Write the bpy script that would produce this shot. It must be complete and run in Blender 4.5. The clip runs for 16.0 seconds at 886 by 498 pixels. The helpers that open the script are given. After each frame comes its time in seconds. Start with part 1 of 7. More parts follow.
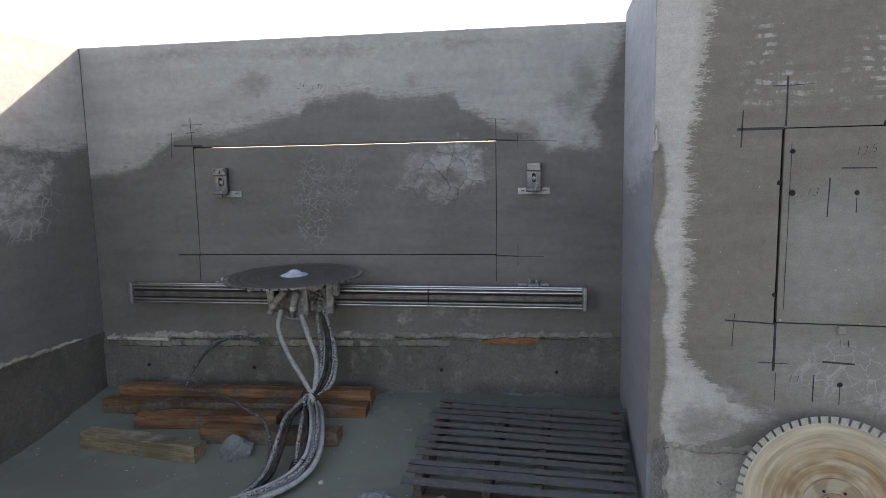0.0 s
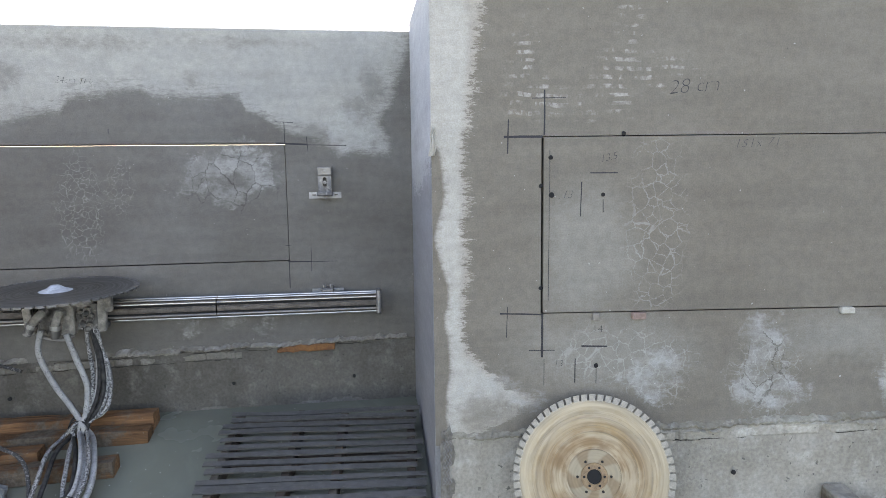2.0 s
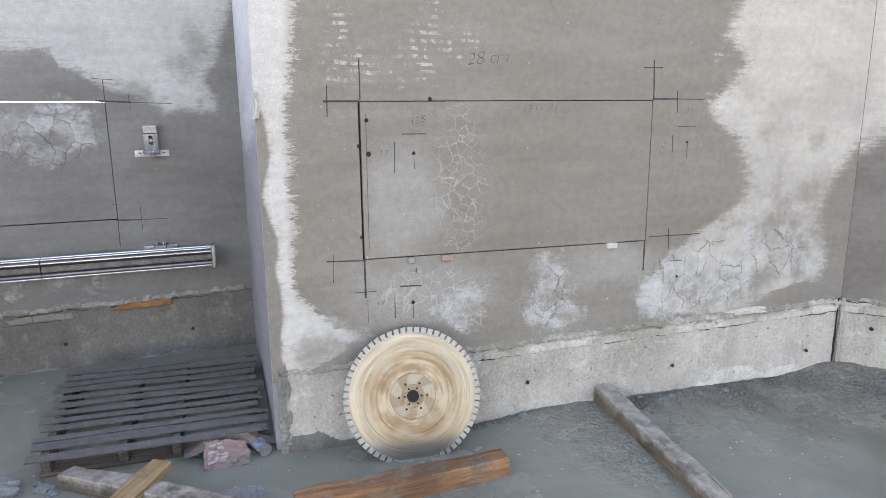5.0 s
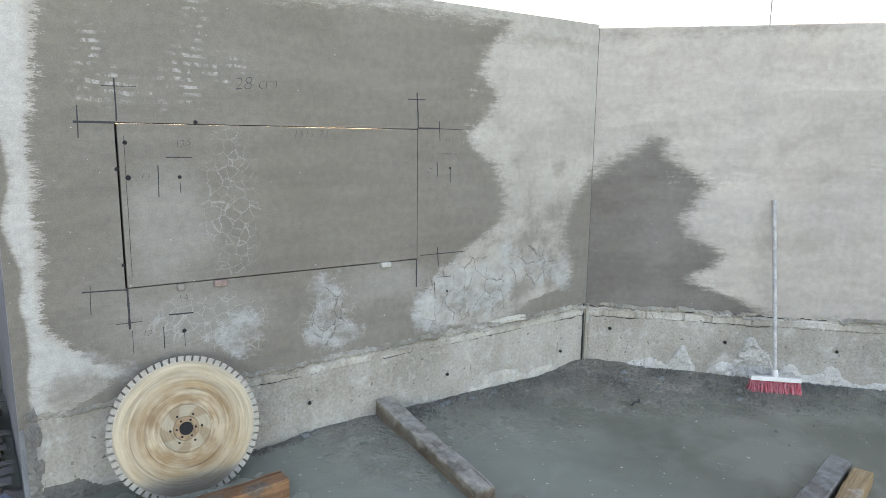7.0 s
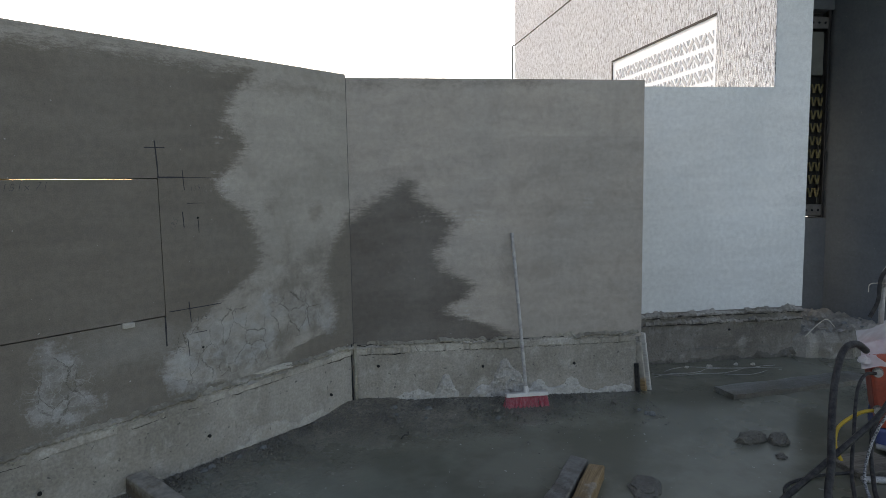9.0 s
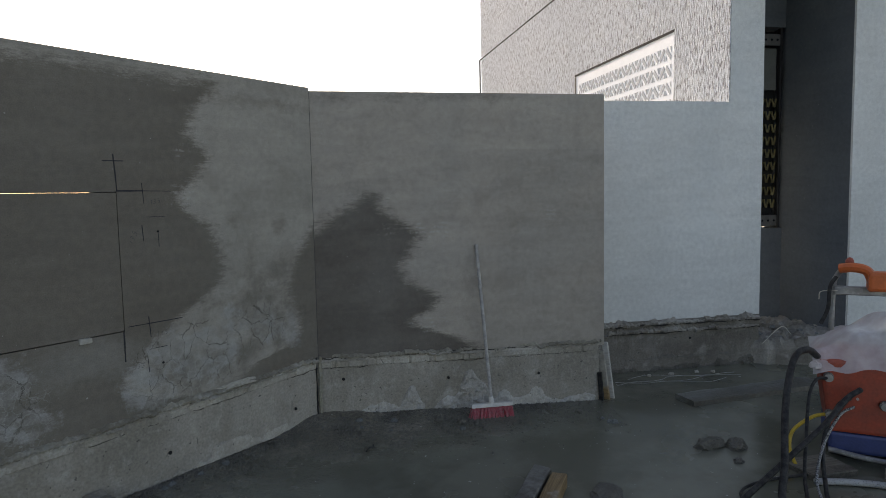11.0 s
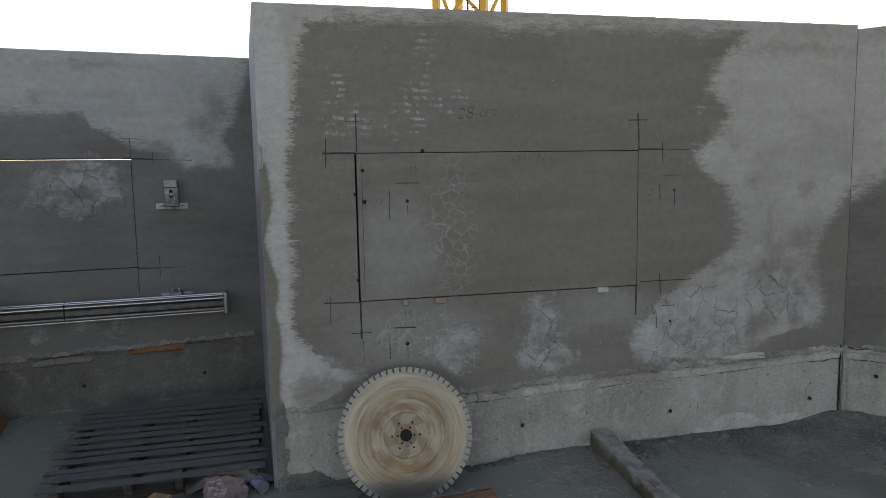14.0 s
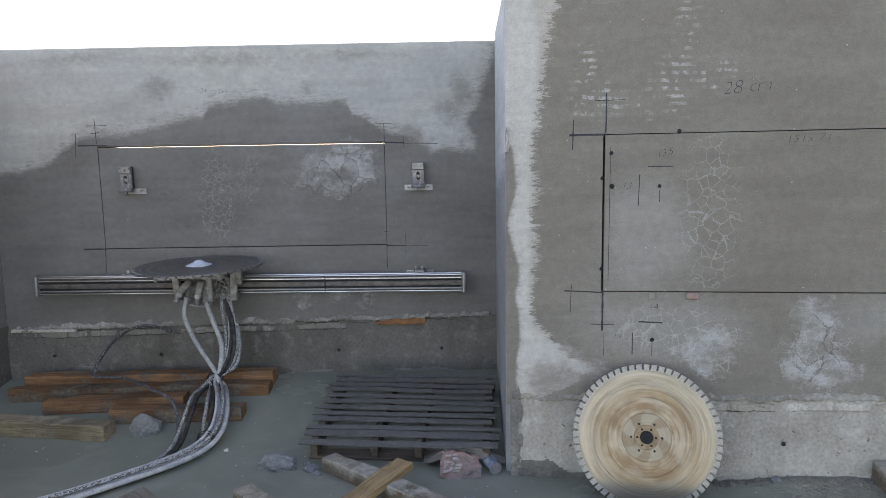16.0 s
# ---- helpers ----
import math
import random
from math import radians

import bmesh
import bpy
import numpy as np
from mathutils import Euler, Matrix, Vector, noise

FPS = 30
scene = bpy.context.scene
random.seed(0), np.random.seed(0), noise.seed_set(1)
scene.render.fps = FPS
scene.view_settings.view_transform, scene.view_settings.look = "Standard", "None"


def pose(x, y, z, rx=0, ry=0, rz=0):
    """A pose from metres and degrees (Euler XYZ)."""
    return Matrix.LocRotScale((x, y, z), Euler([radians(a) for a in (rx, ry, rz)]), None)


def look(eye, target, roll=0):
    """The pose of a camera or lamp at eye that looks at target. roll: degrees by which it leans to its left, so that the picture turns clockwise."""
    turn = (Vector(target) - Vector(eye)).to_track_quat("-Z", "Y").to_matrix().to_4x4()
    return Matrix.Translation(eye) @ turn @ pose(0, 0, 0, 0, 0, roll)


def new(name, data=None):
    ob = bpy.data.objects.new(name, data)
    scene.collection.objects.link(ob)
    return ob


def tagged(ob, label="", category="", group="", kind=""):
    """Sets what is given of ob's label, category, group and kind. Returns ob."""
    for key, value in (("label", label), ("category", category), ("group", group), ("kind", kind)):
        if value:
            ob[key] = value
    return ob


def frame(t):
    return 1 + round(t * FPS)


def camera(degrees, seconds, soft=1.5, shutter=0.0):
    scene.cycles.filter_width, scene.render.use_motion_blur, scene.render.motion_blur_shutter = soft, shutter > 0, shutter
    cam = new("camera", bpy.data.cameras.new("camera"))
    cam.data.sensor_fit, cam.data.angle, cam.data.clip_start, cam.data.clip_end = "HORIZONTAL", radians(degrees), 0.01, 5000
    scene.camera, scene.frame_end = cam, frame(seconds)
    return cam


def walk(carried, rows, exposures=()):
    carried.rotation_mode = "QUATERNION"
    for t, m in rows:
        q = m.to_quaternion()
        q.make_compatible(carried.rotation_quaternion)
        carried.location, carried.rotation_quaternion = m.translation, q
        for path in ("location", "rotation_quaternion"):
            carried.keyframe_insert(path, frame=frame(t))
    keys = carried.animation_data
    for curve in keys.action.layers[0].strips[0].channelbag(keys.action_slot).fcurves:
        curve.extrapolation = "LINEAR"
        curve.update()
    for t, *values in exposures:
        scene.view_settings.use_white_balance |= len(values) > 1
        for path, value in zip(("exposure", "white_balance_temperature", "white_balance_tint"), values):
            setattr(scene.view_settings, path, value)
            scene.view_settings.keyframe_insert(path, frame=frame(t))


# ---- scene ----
cam = camera(68.6, 16.0, soft=0.75)
PATH = [
    (0, (1.078, 0.500, 1.545), (0.574, 2.418, 1.289), -1.13),
    (0.5, (1.103, 0.510, 1.535), (0.705, 2.453, 1.283), -0.84),
    (1, (1.115, 0.513, 1.552), (0.871, 2.480, 1.288), -0.96),
    (1.5, (1.163, 0.505, 1.534), (1.087, 2.488, 1.285), -0.60),
    (2, (1.186, 0.508, 1.532), (1.250, 2.492, 1.286), -0.74),
    (2.5, (1.196, 0.508, 1.533), (1.429, 2.467, 1.206), -0.60),
    (3, (1.197, 0.494, 1.531), (1.511, 2.439, 1.191), -0.24),
    (3.2, (1.170, 0.471, 1.527), (1.574, 2.399, 1.183), -0.23),
    (5.3, (1.256, 0.110, 1.600), (1.824, 1.979, 1.180), -0.70),
    (5.5, (1.254, 0.071, 1.598), (1.908, 1.912, 1.180), -0.60),
    (6, (1.260, 0.006, 1.574), (2.102, 1.778, 1.190), -0.12),
    (6.5, (1.328, -0.026, 1.570), (2.256, 1.715, 1.238), 0.75),
    (7, (1.340, 0.009, 1.598), (2.405, 1.669, 1.267), 0.70),
    (7.5, (1.362, -0.023, 1.593), (2.588, 1.526, 1.283), 0.47),
    (8, (1.381, -0.034, 1.587), (2.732, 1.415, 1.311), -0.20),
    (8.5, (1.398, -0.068, 1.611), (2.859, 1.277, 1.381), -0.77),
    (9, (1.430, -0.118, 1.605), (2.991, 1.116, 1.404), -0.96),
    (9.2, (1.431, -0.132, 1.609), (3.022, 1.062, 1.412), -1.05),
    (10.25, (1.470, -0.210, 1.608), (3.131, 0.890, 1.430), -1.00),
    (11.3, (1.422, -0.158, 1.604), (2.981, 1.083, 1.435), -0.79),
    (11.5, (1.441, -0.162, 1.622), (2.940, 1.149, 1.437), -0.27),
    (12, (1.432, -0.108, 1.606), (2.795, 1.343, 1.405), -0.22),
    (12.5, (1.431, -0.104, 1.585), (2.603, 1.502, 1.366), -0.62),
    (13, (1.474, -0.105, 1.560), (2.362, 1.674, 1.343), -0.78),
    (13.5, (1.430, -0.060, 1.528), (2.093, 1.817, 1.335), -1.08),
    (14, (1.408, -0.037, 1.519), (1.833, 1.906, 1.307), -1.10),
    (14.5, (1.416, 0.006, 1.519), (1.700, 1.972, 1.285), -1.20),
    (15, (1.409, 0.037, 1.507), (1.474, 2.021, 1.269), -0.24),
    (15.5, (1.362, 0.057, 1.523), (1.224, 2.037, 1.279), -0.74),
    (16, (1.314, 0.075, 1.527), (1.067, 2.044, 1.272), -0.98),
]
EXPOSURES = [(0, 1.97, 8520, 22), (2, 2.74, 8520, 20), (3, 2.94, 8620, 20), (5.5, 3.19, 8820, 26), (6, 3.04, 8620, 18), (6.5, 3.12, 8720, 19), (7, 2.86, 8720, 17), (8, 2.40, 8520, 18), (9, 1.07, 8320, 16), (11.5, 0.68, 8320, 16), (12, 0.67, 8570, 16), (12.5, 0.75, 8570, 17), (13, 1.05, 8620, 24), (13.5, 1.28, 8620, 21), (14, 1.36, 8620, 19), (14.5, 1.84, 8420, 22), (15, 2.34, 8370, 23), (15.5, 2.44, 8370, 22), (16, 2.44, 8370, 21)]
walk(cam, [(t, look(eye, target, roll)) for t, eye, target, roll in PATH], EXPOSURES)

# ---- world, sun ----
SUN_AZ, SUN_EL = 32.0, 30.0      # degrees from +y towards +x, and above the horizon
world = bpy.data.worlds.new("sky")
scene.world = world
world.use_nodes = True
wn, wl = world.node_tree.nodes, world.node_tree.links
sky = wn.new("ShaderNodeTexSky")
sky.sky_type, sky.sun_disc = "NISHITA", False
sky.sun_elevation, sky.sun_rotation = radians(SUN_EL), radians(SUN_AZ)
sky.dust_density, sky.air_density, sky.ozone_density = 1.0, 0.8, 0.5
wl.new(sky.outputs["Color"], wn["Background"].inputs["Color"])
wn["Background"].inputs["Strength"].default_value = 0.15
sun_data = bpy.data.lights.new("sun", "SUN")
sun_data.energy, sun_data.angle, sun_data.color = 3.3, radians(0.5), (0.97, 0.97, 0.985)
sun_ob = new("sun", sun_data)
sun_dir = Vector((math.sin(radians(SUN_AZ)) * math.cos(radians(SUN_EL)), math.cos(radians(SUN_AZ)) * math.cos(radians(SUN_EL)), math.sin(radians(SUN_EL))))
sun_ob.matrix_world = look(sun_dir * 30, (0, 0, 0))


# ---- materials ----
class Nodes:
    """Small wrapper to write node materials in few lines."""

    def __init__(self, name):
        self.mat = bpy.data.materials.new(name)
        self.mat.use_nodes = True
        self.tree = self.mat.node_tree
        self.bsdf = self.tree.nodes["Principled BSDF"]
        self.pos = self.tree.nodes.new("ShaderNodeTexCoord").outputs["Object"]

    def put(self, sock, v):
        if isinstance(v, bpy.types.NodeSocket):
            self.tree.links.new(v, sock)
        elif v is not None:
            if sock.type == "RGBA" and len(v) == 3:
                v = (*v, 1)
            sock.default_value = v

    def math(self, op, a, b=None, clamp=False):
        n = self.tree.nodes.new("ShaderNodeMath")
        n.operation, n.use_clamp = op, clamp
        self.put(n.inputs[0], a)
        self.put(n.inputs[1], b)
        return n.outputs[0]

    def vec(self, op, a, b=None, scale=None):
        n = self.tree.nodes.new("ShaderNodeVectorMath")
        n.operation = op
        self.put(n.inputs[0], a)
        self.put(n.inputs[1], b)
        if scale is not None:
            self.put(n.inputs[3], scale)
        return n.outputs["Value"] if op in ("LENGTH", "DISTANCE", "DOT_PRODUCT") else n.outputs["Vector"]

    def noise(self, scale, detail=4.0, rough=0.55, vector=None, distort=0.0, color=False):
        n = self.tree.nodes.new("ShaderNodeTexNoise")
        self.put(n.inputs["Vector"], vector if vector is not None else self.pos)
        n.inputs["Scale"].default_value, n.inputs["Detail"].default_value = scale, detail
        n.inputs["Roughness"].default_value, n.inputs["Distortion"].default_value = rough, distort
        return n.outputs["Color" if color else "Fac"]

    def cracks(self, scale, vector=None):
        n = self.tree.nodes.new("ShaderNodeTexVoronoi")
        n.feature = "DISTANCE_TO_EDGE"
        self.put(n.inputs["Vector"], vector if vector is not None else self.pos)
        n.inputs["Scale"].default_value = scale
        return n.outputs["Distance"]

    def cells(self, scale, vector=None):
        """A random value for each cell of the pattern that cracks() outlines."""
        n = self.tree.nodes.new("ShaderNodeTexVoronoi")
        self.put(n.inputs["Vector"], vector if vector is not None else self.pos)
        n.inputs["Scale"].default_value = scale
        return self.math("FRACT", self.split(n.outputs["Color"])[0])

    def curve(self, v, points):
        """A piecewise linear function through (v, value) points."""
        points = sorted(points)
        lo, hi = points[0][0], points[-1][0]
        a, b = min(p[1] for p in points), max(p[1] for p in points)
        n = self.tree.nodes.new("ShaderNodeValToRGB")
        ramp = n.color_ramp
        ramp.elements.remove(ramp.elements[1])
        for i, (p, q) in enumerate(points):
            at, k = (p - lo) / (hi - lo), (q - a) / (b - a)
            e = ramp.elements[0] if i == 0 else ramp.elements.new(at)
            e.position, e.color = at, (k, k, k, 1)
        self.put(n.inputs[0], self.math("DIVIDE", self.math("SUBTRACT", v, lo), hi - lo))
        return self.math("ADD", self.math("MULTIPLY", n.outputs["Color"], b - a), a)

    def region(self, groups):
        """Signed distance, positive inside: a union of groups, each cut out by rules (axis, side, points)."""
        x, _, z = self.split(self.pos)
        best = None
        for rules in groups:
            inner = None
            for axis, side, points in rules:
                d = self.math("SUBTRACT", x, self.curve(z, points)) if axis == "x" else self.math("SUBTRACT", z, self.curve(x, points))
                d = self.math("MULTIPLY", d, side)
                inner = d if inner is None else self.math("MINIMUM", inner, d)
            best = inner if best is None else self.math("MAXIMUM", best, inner)
        return best

    def scaled(self, sx, sy, sz):
        return self.vec("MULTIPLY", self.pos, (sx, sy, sz))

    def ramp(self, v, lo, hi, a=0.0, b=1.0):
        n = self.tree.nodes.new("ShaderNodeMapRange")
        n.interpolation_type = "SMOOTHSTEP"
        self.put(n.inputs["Value"], v)
        for i, x in zip((1, 2, 3, 4), (lo, hi, a, b)):
            n.inputs[i].default_value = x
        return n.outputs["Result"]

    def mix(self, f, a, b, mode="MIX"):
        n = self.tree.nodes.new("ShaderNodeMix")
        n.data_type, n.blend_type = "RGBA", mode
        self.put(n.inputs[0], f)
        self.put(n.inputs[6], a)
        self.put(n.inputs[7], b)
        return n.outputs[2]

    def random(self):
        return self.tree.nodes.new("ShaderNodeObjectInfo").outputs["Random"]

    def split(self, v):
        n = self.tree.nodes.new("ShaderNodeSeparateXYZ")
        self.put(n.inputs[0], v)
        return n.outputs

    def blobs(self, shapes, warp, soft):
        """1 inside the union of ellipses (x, z, rx, rz), with edges broken by the warped position."""
        best = None
        for x, z, rx, rz in shapes:
            d = self.vec("MULTIPLY", self.vec("SUBTRACT", warp, (x, 0, z)), (1 / rx, 0, 1 / rz))
            v = self.math("SUBTRACT", 1.0, self.vec("LENGTH", d))
            v = self.math("MULTIPLY", v, min(rx, rz) * 4)
            best = v if best is None else self.math("MAXIMUM", best, v)
        best = self.math("ADD", best, self.math("MULTIPLY", self.math("SUBTRACT", self.noise(38.0, 5, 0.75, self.scaled(0.6, 1, 1.2)), 0.5), 0.55))
        return self.ramp(best, -soft, soft)

    def warp(self, big=0.16, fine=0.05, scale=4.0, stretch=(1, 1, 1)):
        v = self.vec("MULTIPLY", self.pos, stretch)
        a = self.vec("SCALE", self.vec("SUBTRACT", self.noise(scale, 5, 0.6, v, color=True), (0.5, 0.5, 0.5)), scale=big * 2)
        b = self.vec("SCALE", self.vec("SUBTRACT", self.noise(scale * 9, 3, 0.6, v, color=True), (0.5, 0.5, 0.5)), scale=fine * 2)
        return self.vec("ADD", self.vec("ADD", self.pos, a), b)

    def bump(self, height, strength, distance=0.01):
        n = self.tree.nodes.new("ShaderNodeBump")
        n.inputs["Strength"].default_value, n.inputs["Distance"].default_value = strength, distance
        self.put(n.inputs["Height"], height)
        self.put(self.bsdf.inputs["Normal"], n.outputs["Normal"])

    def out(self, color, rough=0.8, metal=0.0, spec=None):
        self.put(self.bsdf.inputs["Base Color"], color)
        self.put(self.bsdf.inputs["Roughness"], rough)
        self.put(self.bsdf.inputs["Metallic"], metal)
        if spec is not None:
            self.put(self.bsdf.inputs["Specular IOR Level"], spec)
        return self.mat


def plaster(name, dark, light, pale, whites=(), cracks=(), dashes=(), spots=(), chalk=(), mottle=(), calm=None, bands=0.5, soft=0.03, fringe=0.11, cell=17.0, tide=None, washes=(), tint=None, splits=()):
    """Cement plaster: dark where damp, light inside the dried-out regions, with chalky patches, dashes and fine cracks where their ellipses lie."""
    n = Nodes(name)
    off = lambda v, k: n.math("MULTIPLY", n.math("SUBTRACT", v, 0.5), k)
    big = n.noise(1.3, 5, 0.6)
    trowel = n.noise(6.0, 4, 0.6, n.scaled(0.25, 1, 1.6))
    grain = n.noise(160.0, 2, 0.6)
    torn = off(n.noise(1.0, 4, 0.65, n.scaled(6.0, 1, 34.0)), fringe * 1.5)
    torn = n.math("ADD", torn, off(n.noise(9.0, 5, 0.7), fringe * 0.7))
    torn = n.math("ADD", torn, off(n.noise(1.0, 4, 0.75, n.scaled(34.0, 1, 130.0)), fringe * 1.3))
    torn = n.math("ADD", torn, off(n.noise(120.0, 3, 0.8, n.scaled(0.7, 1, 1.2)), fringe * 0.7))
    if calm:
        # a narrow strip has a steadier edge than the wide stains
        torn = n.math("MULTIPLY", torn, n.ramp(n.split(n.pos)[0], *calm))
    d = n.math("ADD", n.region(pale), torn)
    if calm:
        # the strip is a solid skim coat with a crisp edge
        d = n.math("MULTIPLY", d, n.ramp(n.split(n.pos)[0], 0.16, 0.42, 3.5, 1.0))
    f = n.ramp(d, -soft, soft)
    if spots:
        f = n.math("MULTIPLY", f, n.math("SUBTRACT", 1.0, n.math("MULTIPLY", n.blobs(spots, n.warp(0.05, 0.02, 7.0), 0.14), 0.5)))
    if mottle:
        half = n.ramp(n.noise(4.2, 6, 0.66), 0.40, 0.58)
        f = n.math("MULTIPLY", f, n.math("SUBTRACT", 1.0, n.math("MULTIPLY", n.math("MULTIPLY", n.blobs(mottle, n.warp(0.1, 0.03, 4.0), 0.3), half), 0.72)))
    # the light coat is broken up where it dries in specks, more so towards its edge
    edge = n.ramp(d, 0.0, 0.09)
    f = n.math("MULTIPLY", f, n.math("MAXIMUM", n.ramp(n.noise(34.0, 5, 0.75, n.scaled(0.45, 1, 1.5)), 0.36, 0.54, 0.45, 1.0), edge))
    f = n.math("MULTIPLY", f, n.ramp(n.noise(4.5, 5, 0.7, distort=0.6), 0.34, 0.56, 0.80, 1.0))
    c = n.mix(f, dark, light)
    if tint:
        c = n.mix(n.math("MULTIPLY", n.ramp(n.noise(1.7, 4, 0.6, n.scaled(0.8, 1, 1.3)), 0.42, 0.62, 0, 0.35), n.ramp(f, 0, 1, 0.4, 1.0)), c, tint)
    if chalk:
        e = n.math("ADD", n.region(chalk), off(n.noise(1.0, 4, 0.75, n.scaled(20.0, 1, 90.0)), 0.06))
        c = n.mix(n.math("MULTIPLY", n.math("MULTIPLY", n.ramp(e, -0.02, 0.03), f), n.ramp(n.noise(30.0, 5, 0.75), 0.35, 0.55, 0.60, 0.85)), c, (0.415, 0.402, 0.366))
    if washes:
        c = n.mix(n.math("MULTIPLY", n.blobs(washes, n.warp(0.1, 0.03, 4.0), 0.3), 0.3), c, (light[0] * 0.94, light[1], light[2] * 1.04))
    c = n.mix(n.ramp(big, 0.3, 0.7), c, n.mix(0.14, c, (0.30, 0.30, 0.27)))
    if whites:
        plate_w = n.vec("MULTIPLY", n.warp(0.06, 0.012, 6.0), (1, 0, 0.7))
        wf = n.blobs(whites, n.warp(0.15, 0.05, 6.0), 0.12)
        plate = n.ramp(n.cells(9.0, plate_w), 0.2, 0.7, 0.62, 1.0)
        specks = n.ramp(n.noise(11.0, 6, 0.70, n.scaled(0.75, 1, 1.2)), 0.36, 0.60, 0.15, 1.0)
        wf = n.math("MULTIPLY", wf, n.math("MULTIPLY", specks, plate))
        c = n.mix(n.math("MULTIPLY", wf, 0.66), c, (0.375, 0.378, 0.362))
    if splits:
        # dark open cracks run between the chalky plates
        split = n.ramp(n.cracks(9.0, plate_w), 0.005, 0.021, 1.0, 0.0)
        split = n.math("MULTIPLY", split, n.math("MULTIPLY", n.blobs(splits, n.warp(0.1, 0.03, 5.0), 0.1), n.ramp(n.noise(5.0, 3), 0.38, 0.50)))
        c = n.mix(n.math("MULTIPLY", split, 0.66), c, tuple(v * 0.5 for v in dark))
    if dashes:
        rows_z = n.math("SINE", n.math("ADD", n.math("MULTIPLY", n.split(n.pos)[2], 185.0), n.math("MULTIPLY", n.noise(5.0, 3), 9.0)))
        row = n.math("MULTIPLY", n.ramp(rows_z, -0.2, 0.5), n.ramp(n.noise(1.0, 3, 0.6, n.scaled(26.0, 1, 12.0)), 0.44, 0.54))
        row = n.math("MULTIPLY", row, n.ramp(n.noise(90.0, 3, 0.7), 0.3, 0.5, 0.4, 1.0))
        c = n.mix(n.math("MULTIPLY", n.math("MULTIPLY", n.blobs(dashes, n.warp(0.05, 0.03, 8.0), 0.16), n.math("MULTIPLY", row, n.ramp(n.noise(13.0, 3, 0.6), 0.40, 0.56))), 0.62), c, (0.42, 0.41, 0.375))
    k = n.ramp(trowel, 0.25, 0.75, 1.0 - 0.20 * bands, 1.0 + 0.18 * bands)
    c = n.mix(1.0, c, n.vec("SCALE", (1, 1, 1), scale=k), "MULTIPLY")
    c = n.mix(1.0, c, n.vec("SCALE", (1, 1, 1), scale=n.ramp(grain, 0.25, 0.75, 0.90, 1.10)), "MULTIPLY")
    c = n.mix(1.0, c, n.vec("SCALE", (1, 1, 1), scale=n.ramp(n.noise(26.0, 5, 0.7), 0.3, 0.7, 0.92, 1.08)), "MULTIPLY")
    # pin holes, pale grit and dark specks
    c = n.mix(n.ramp(n.noise(55.0, 1, 0.5), 0.76, 0.79, 0, 0.5), c, (0.5, 0.5, 0.47))
    c = n.mix(n.ramp(n.noise(75.0, 1, 0.5, n.vec("ADD", n.pos, (7, 3, 5))), 0.77, 0.80, 0, 0.5), c, tuple(v * 0.4 for v in dark))
    if tide:
        x_, _, z_ = n.split(n.pos)
        level = n.math("ADD", z_, off(n.noise(2.5, 4), 0.05))
        band = n.math("MULTIPLY", n.ramp(level, tide - 0.006, tide + 0.006, 1.0, 0.0), n.ramp(x_, 0.9, 1.5))
        c = n.mix(1.0, c, n.vec("SCALE", (1, 1, 1), scale=n.math("SUBTRACT", 1.0, n.math("MULTIPLY", band, 0.10))), "MULTIPLY")
    scuff = n.noise(60.0, 4, 0.7, n.scaled(0.12, 1, 1.0))
    c = n.mix(1.0, c, n.vec("SCALE", (1, 1, 1), scale=n.ramp(scuff, 0.3, 0.7, 1.0 - 0.035 * bands, 1.0 + 0.035 * bands)), "MULTIPLY")
    height = n.math("ADD", n.math("MULTIPLY", trowel, 0.6), n.math("MULTIPLY", grain, 0.2))
    if cracks:
        cw = n.warp(0.035, 0.008, 9.0)
        line = n.ramp(n.cracks(cell, n.vec("MULTIPLY", cw, (1, 0, 1))), 0.008, 0.040, 1.0, 0.0)
        area = n.blobs(cracks, n.warp(0.07, 0.02, 9.0), 0.14)
        line = n.math("MULTIPLY", line, n.math("MULTIPLY", area, n.ramp(n.noise(7.0, 3), 0.32, 0.5, 0.3, 1.0)))
        c = n.mix(n.math("MULTIPLY", line, 0.32), c, (0.43, 0.44, 0.41))
    n.bump(height, 0.35, 0.006)
    return n.out(c, n.ramp(f, 0, 1, 0.7, 0.9), spec=0.12)


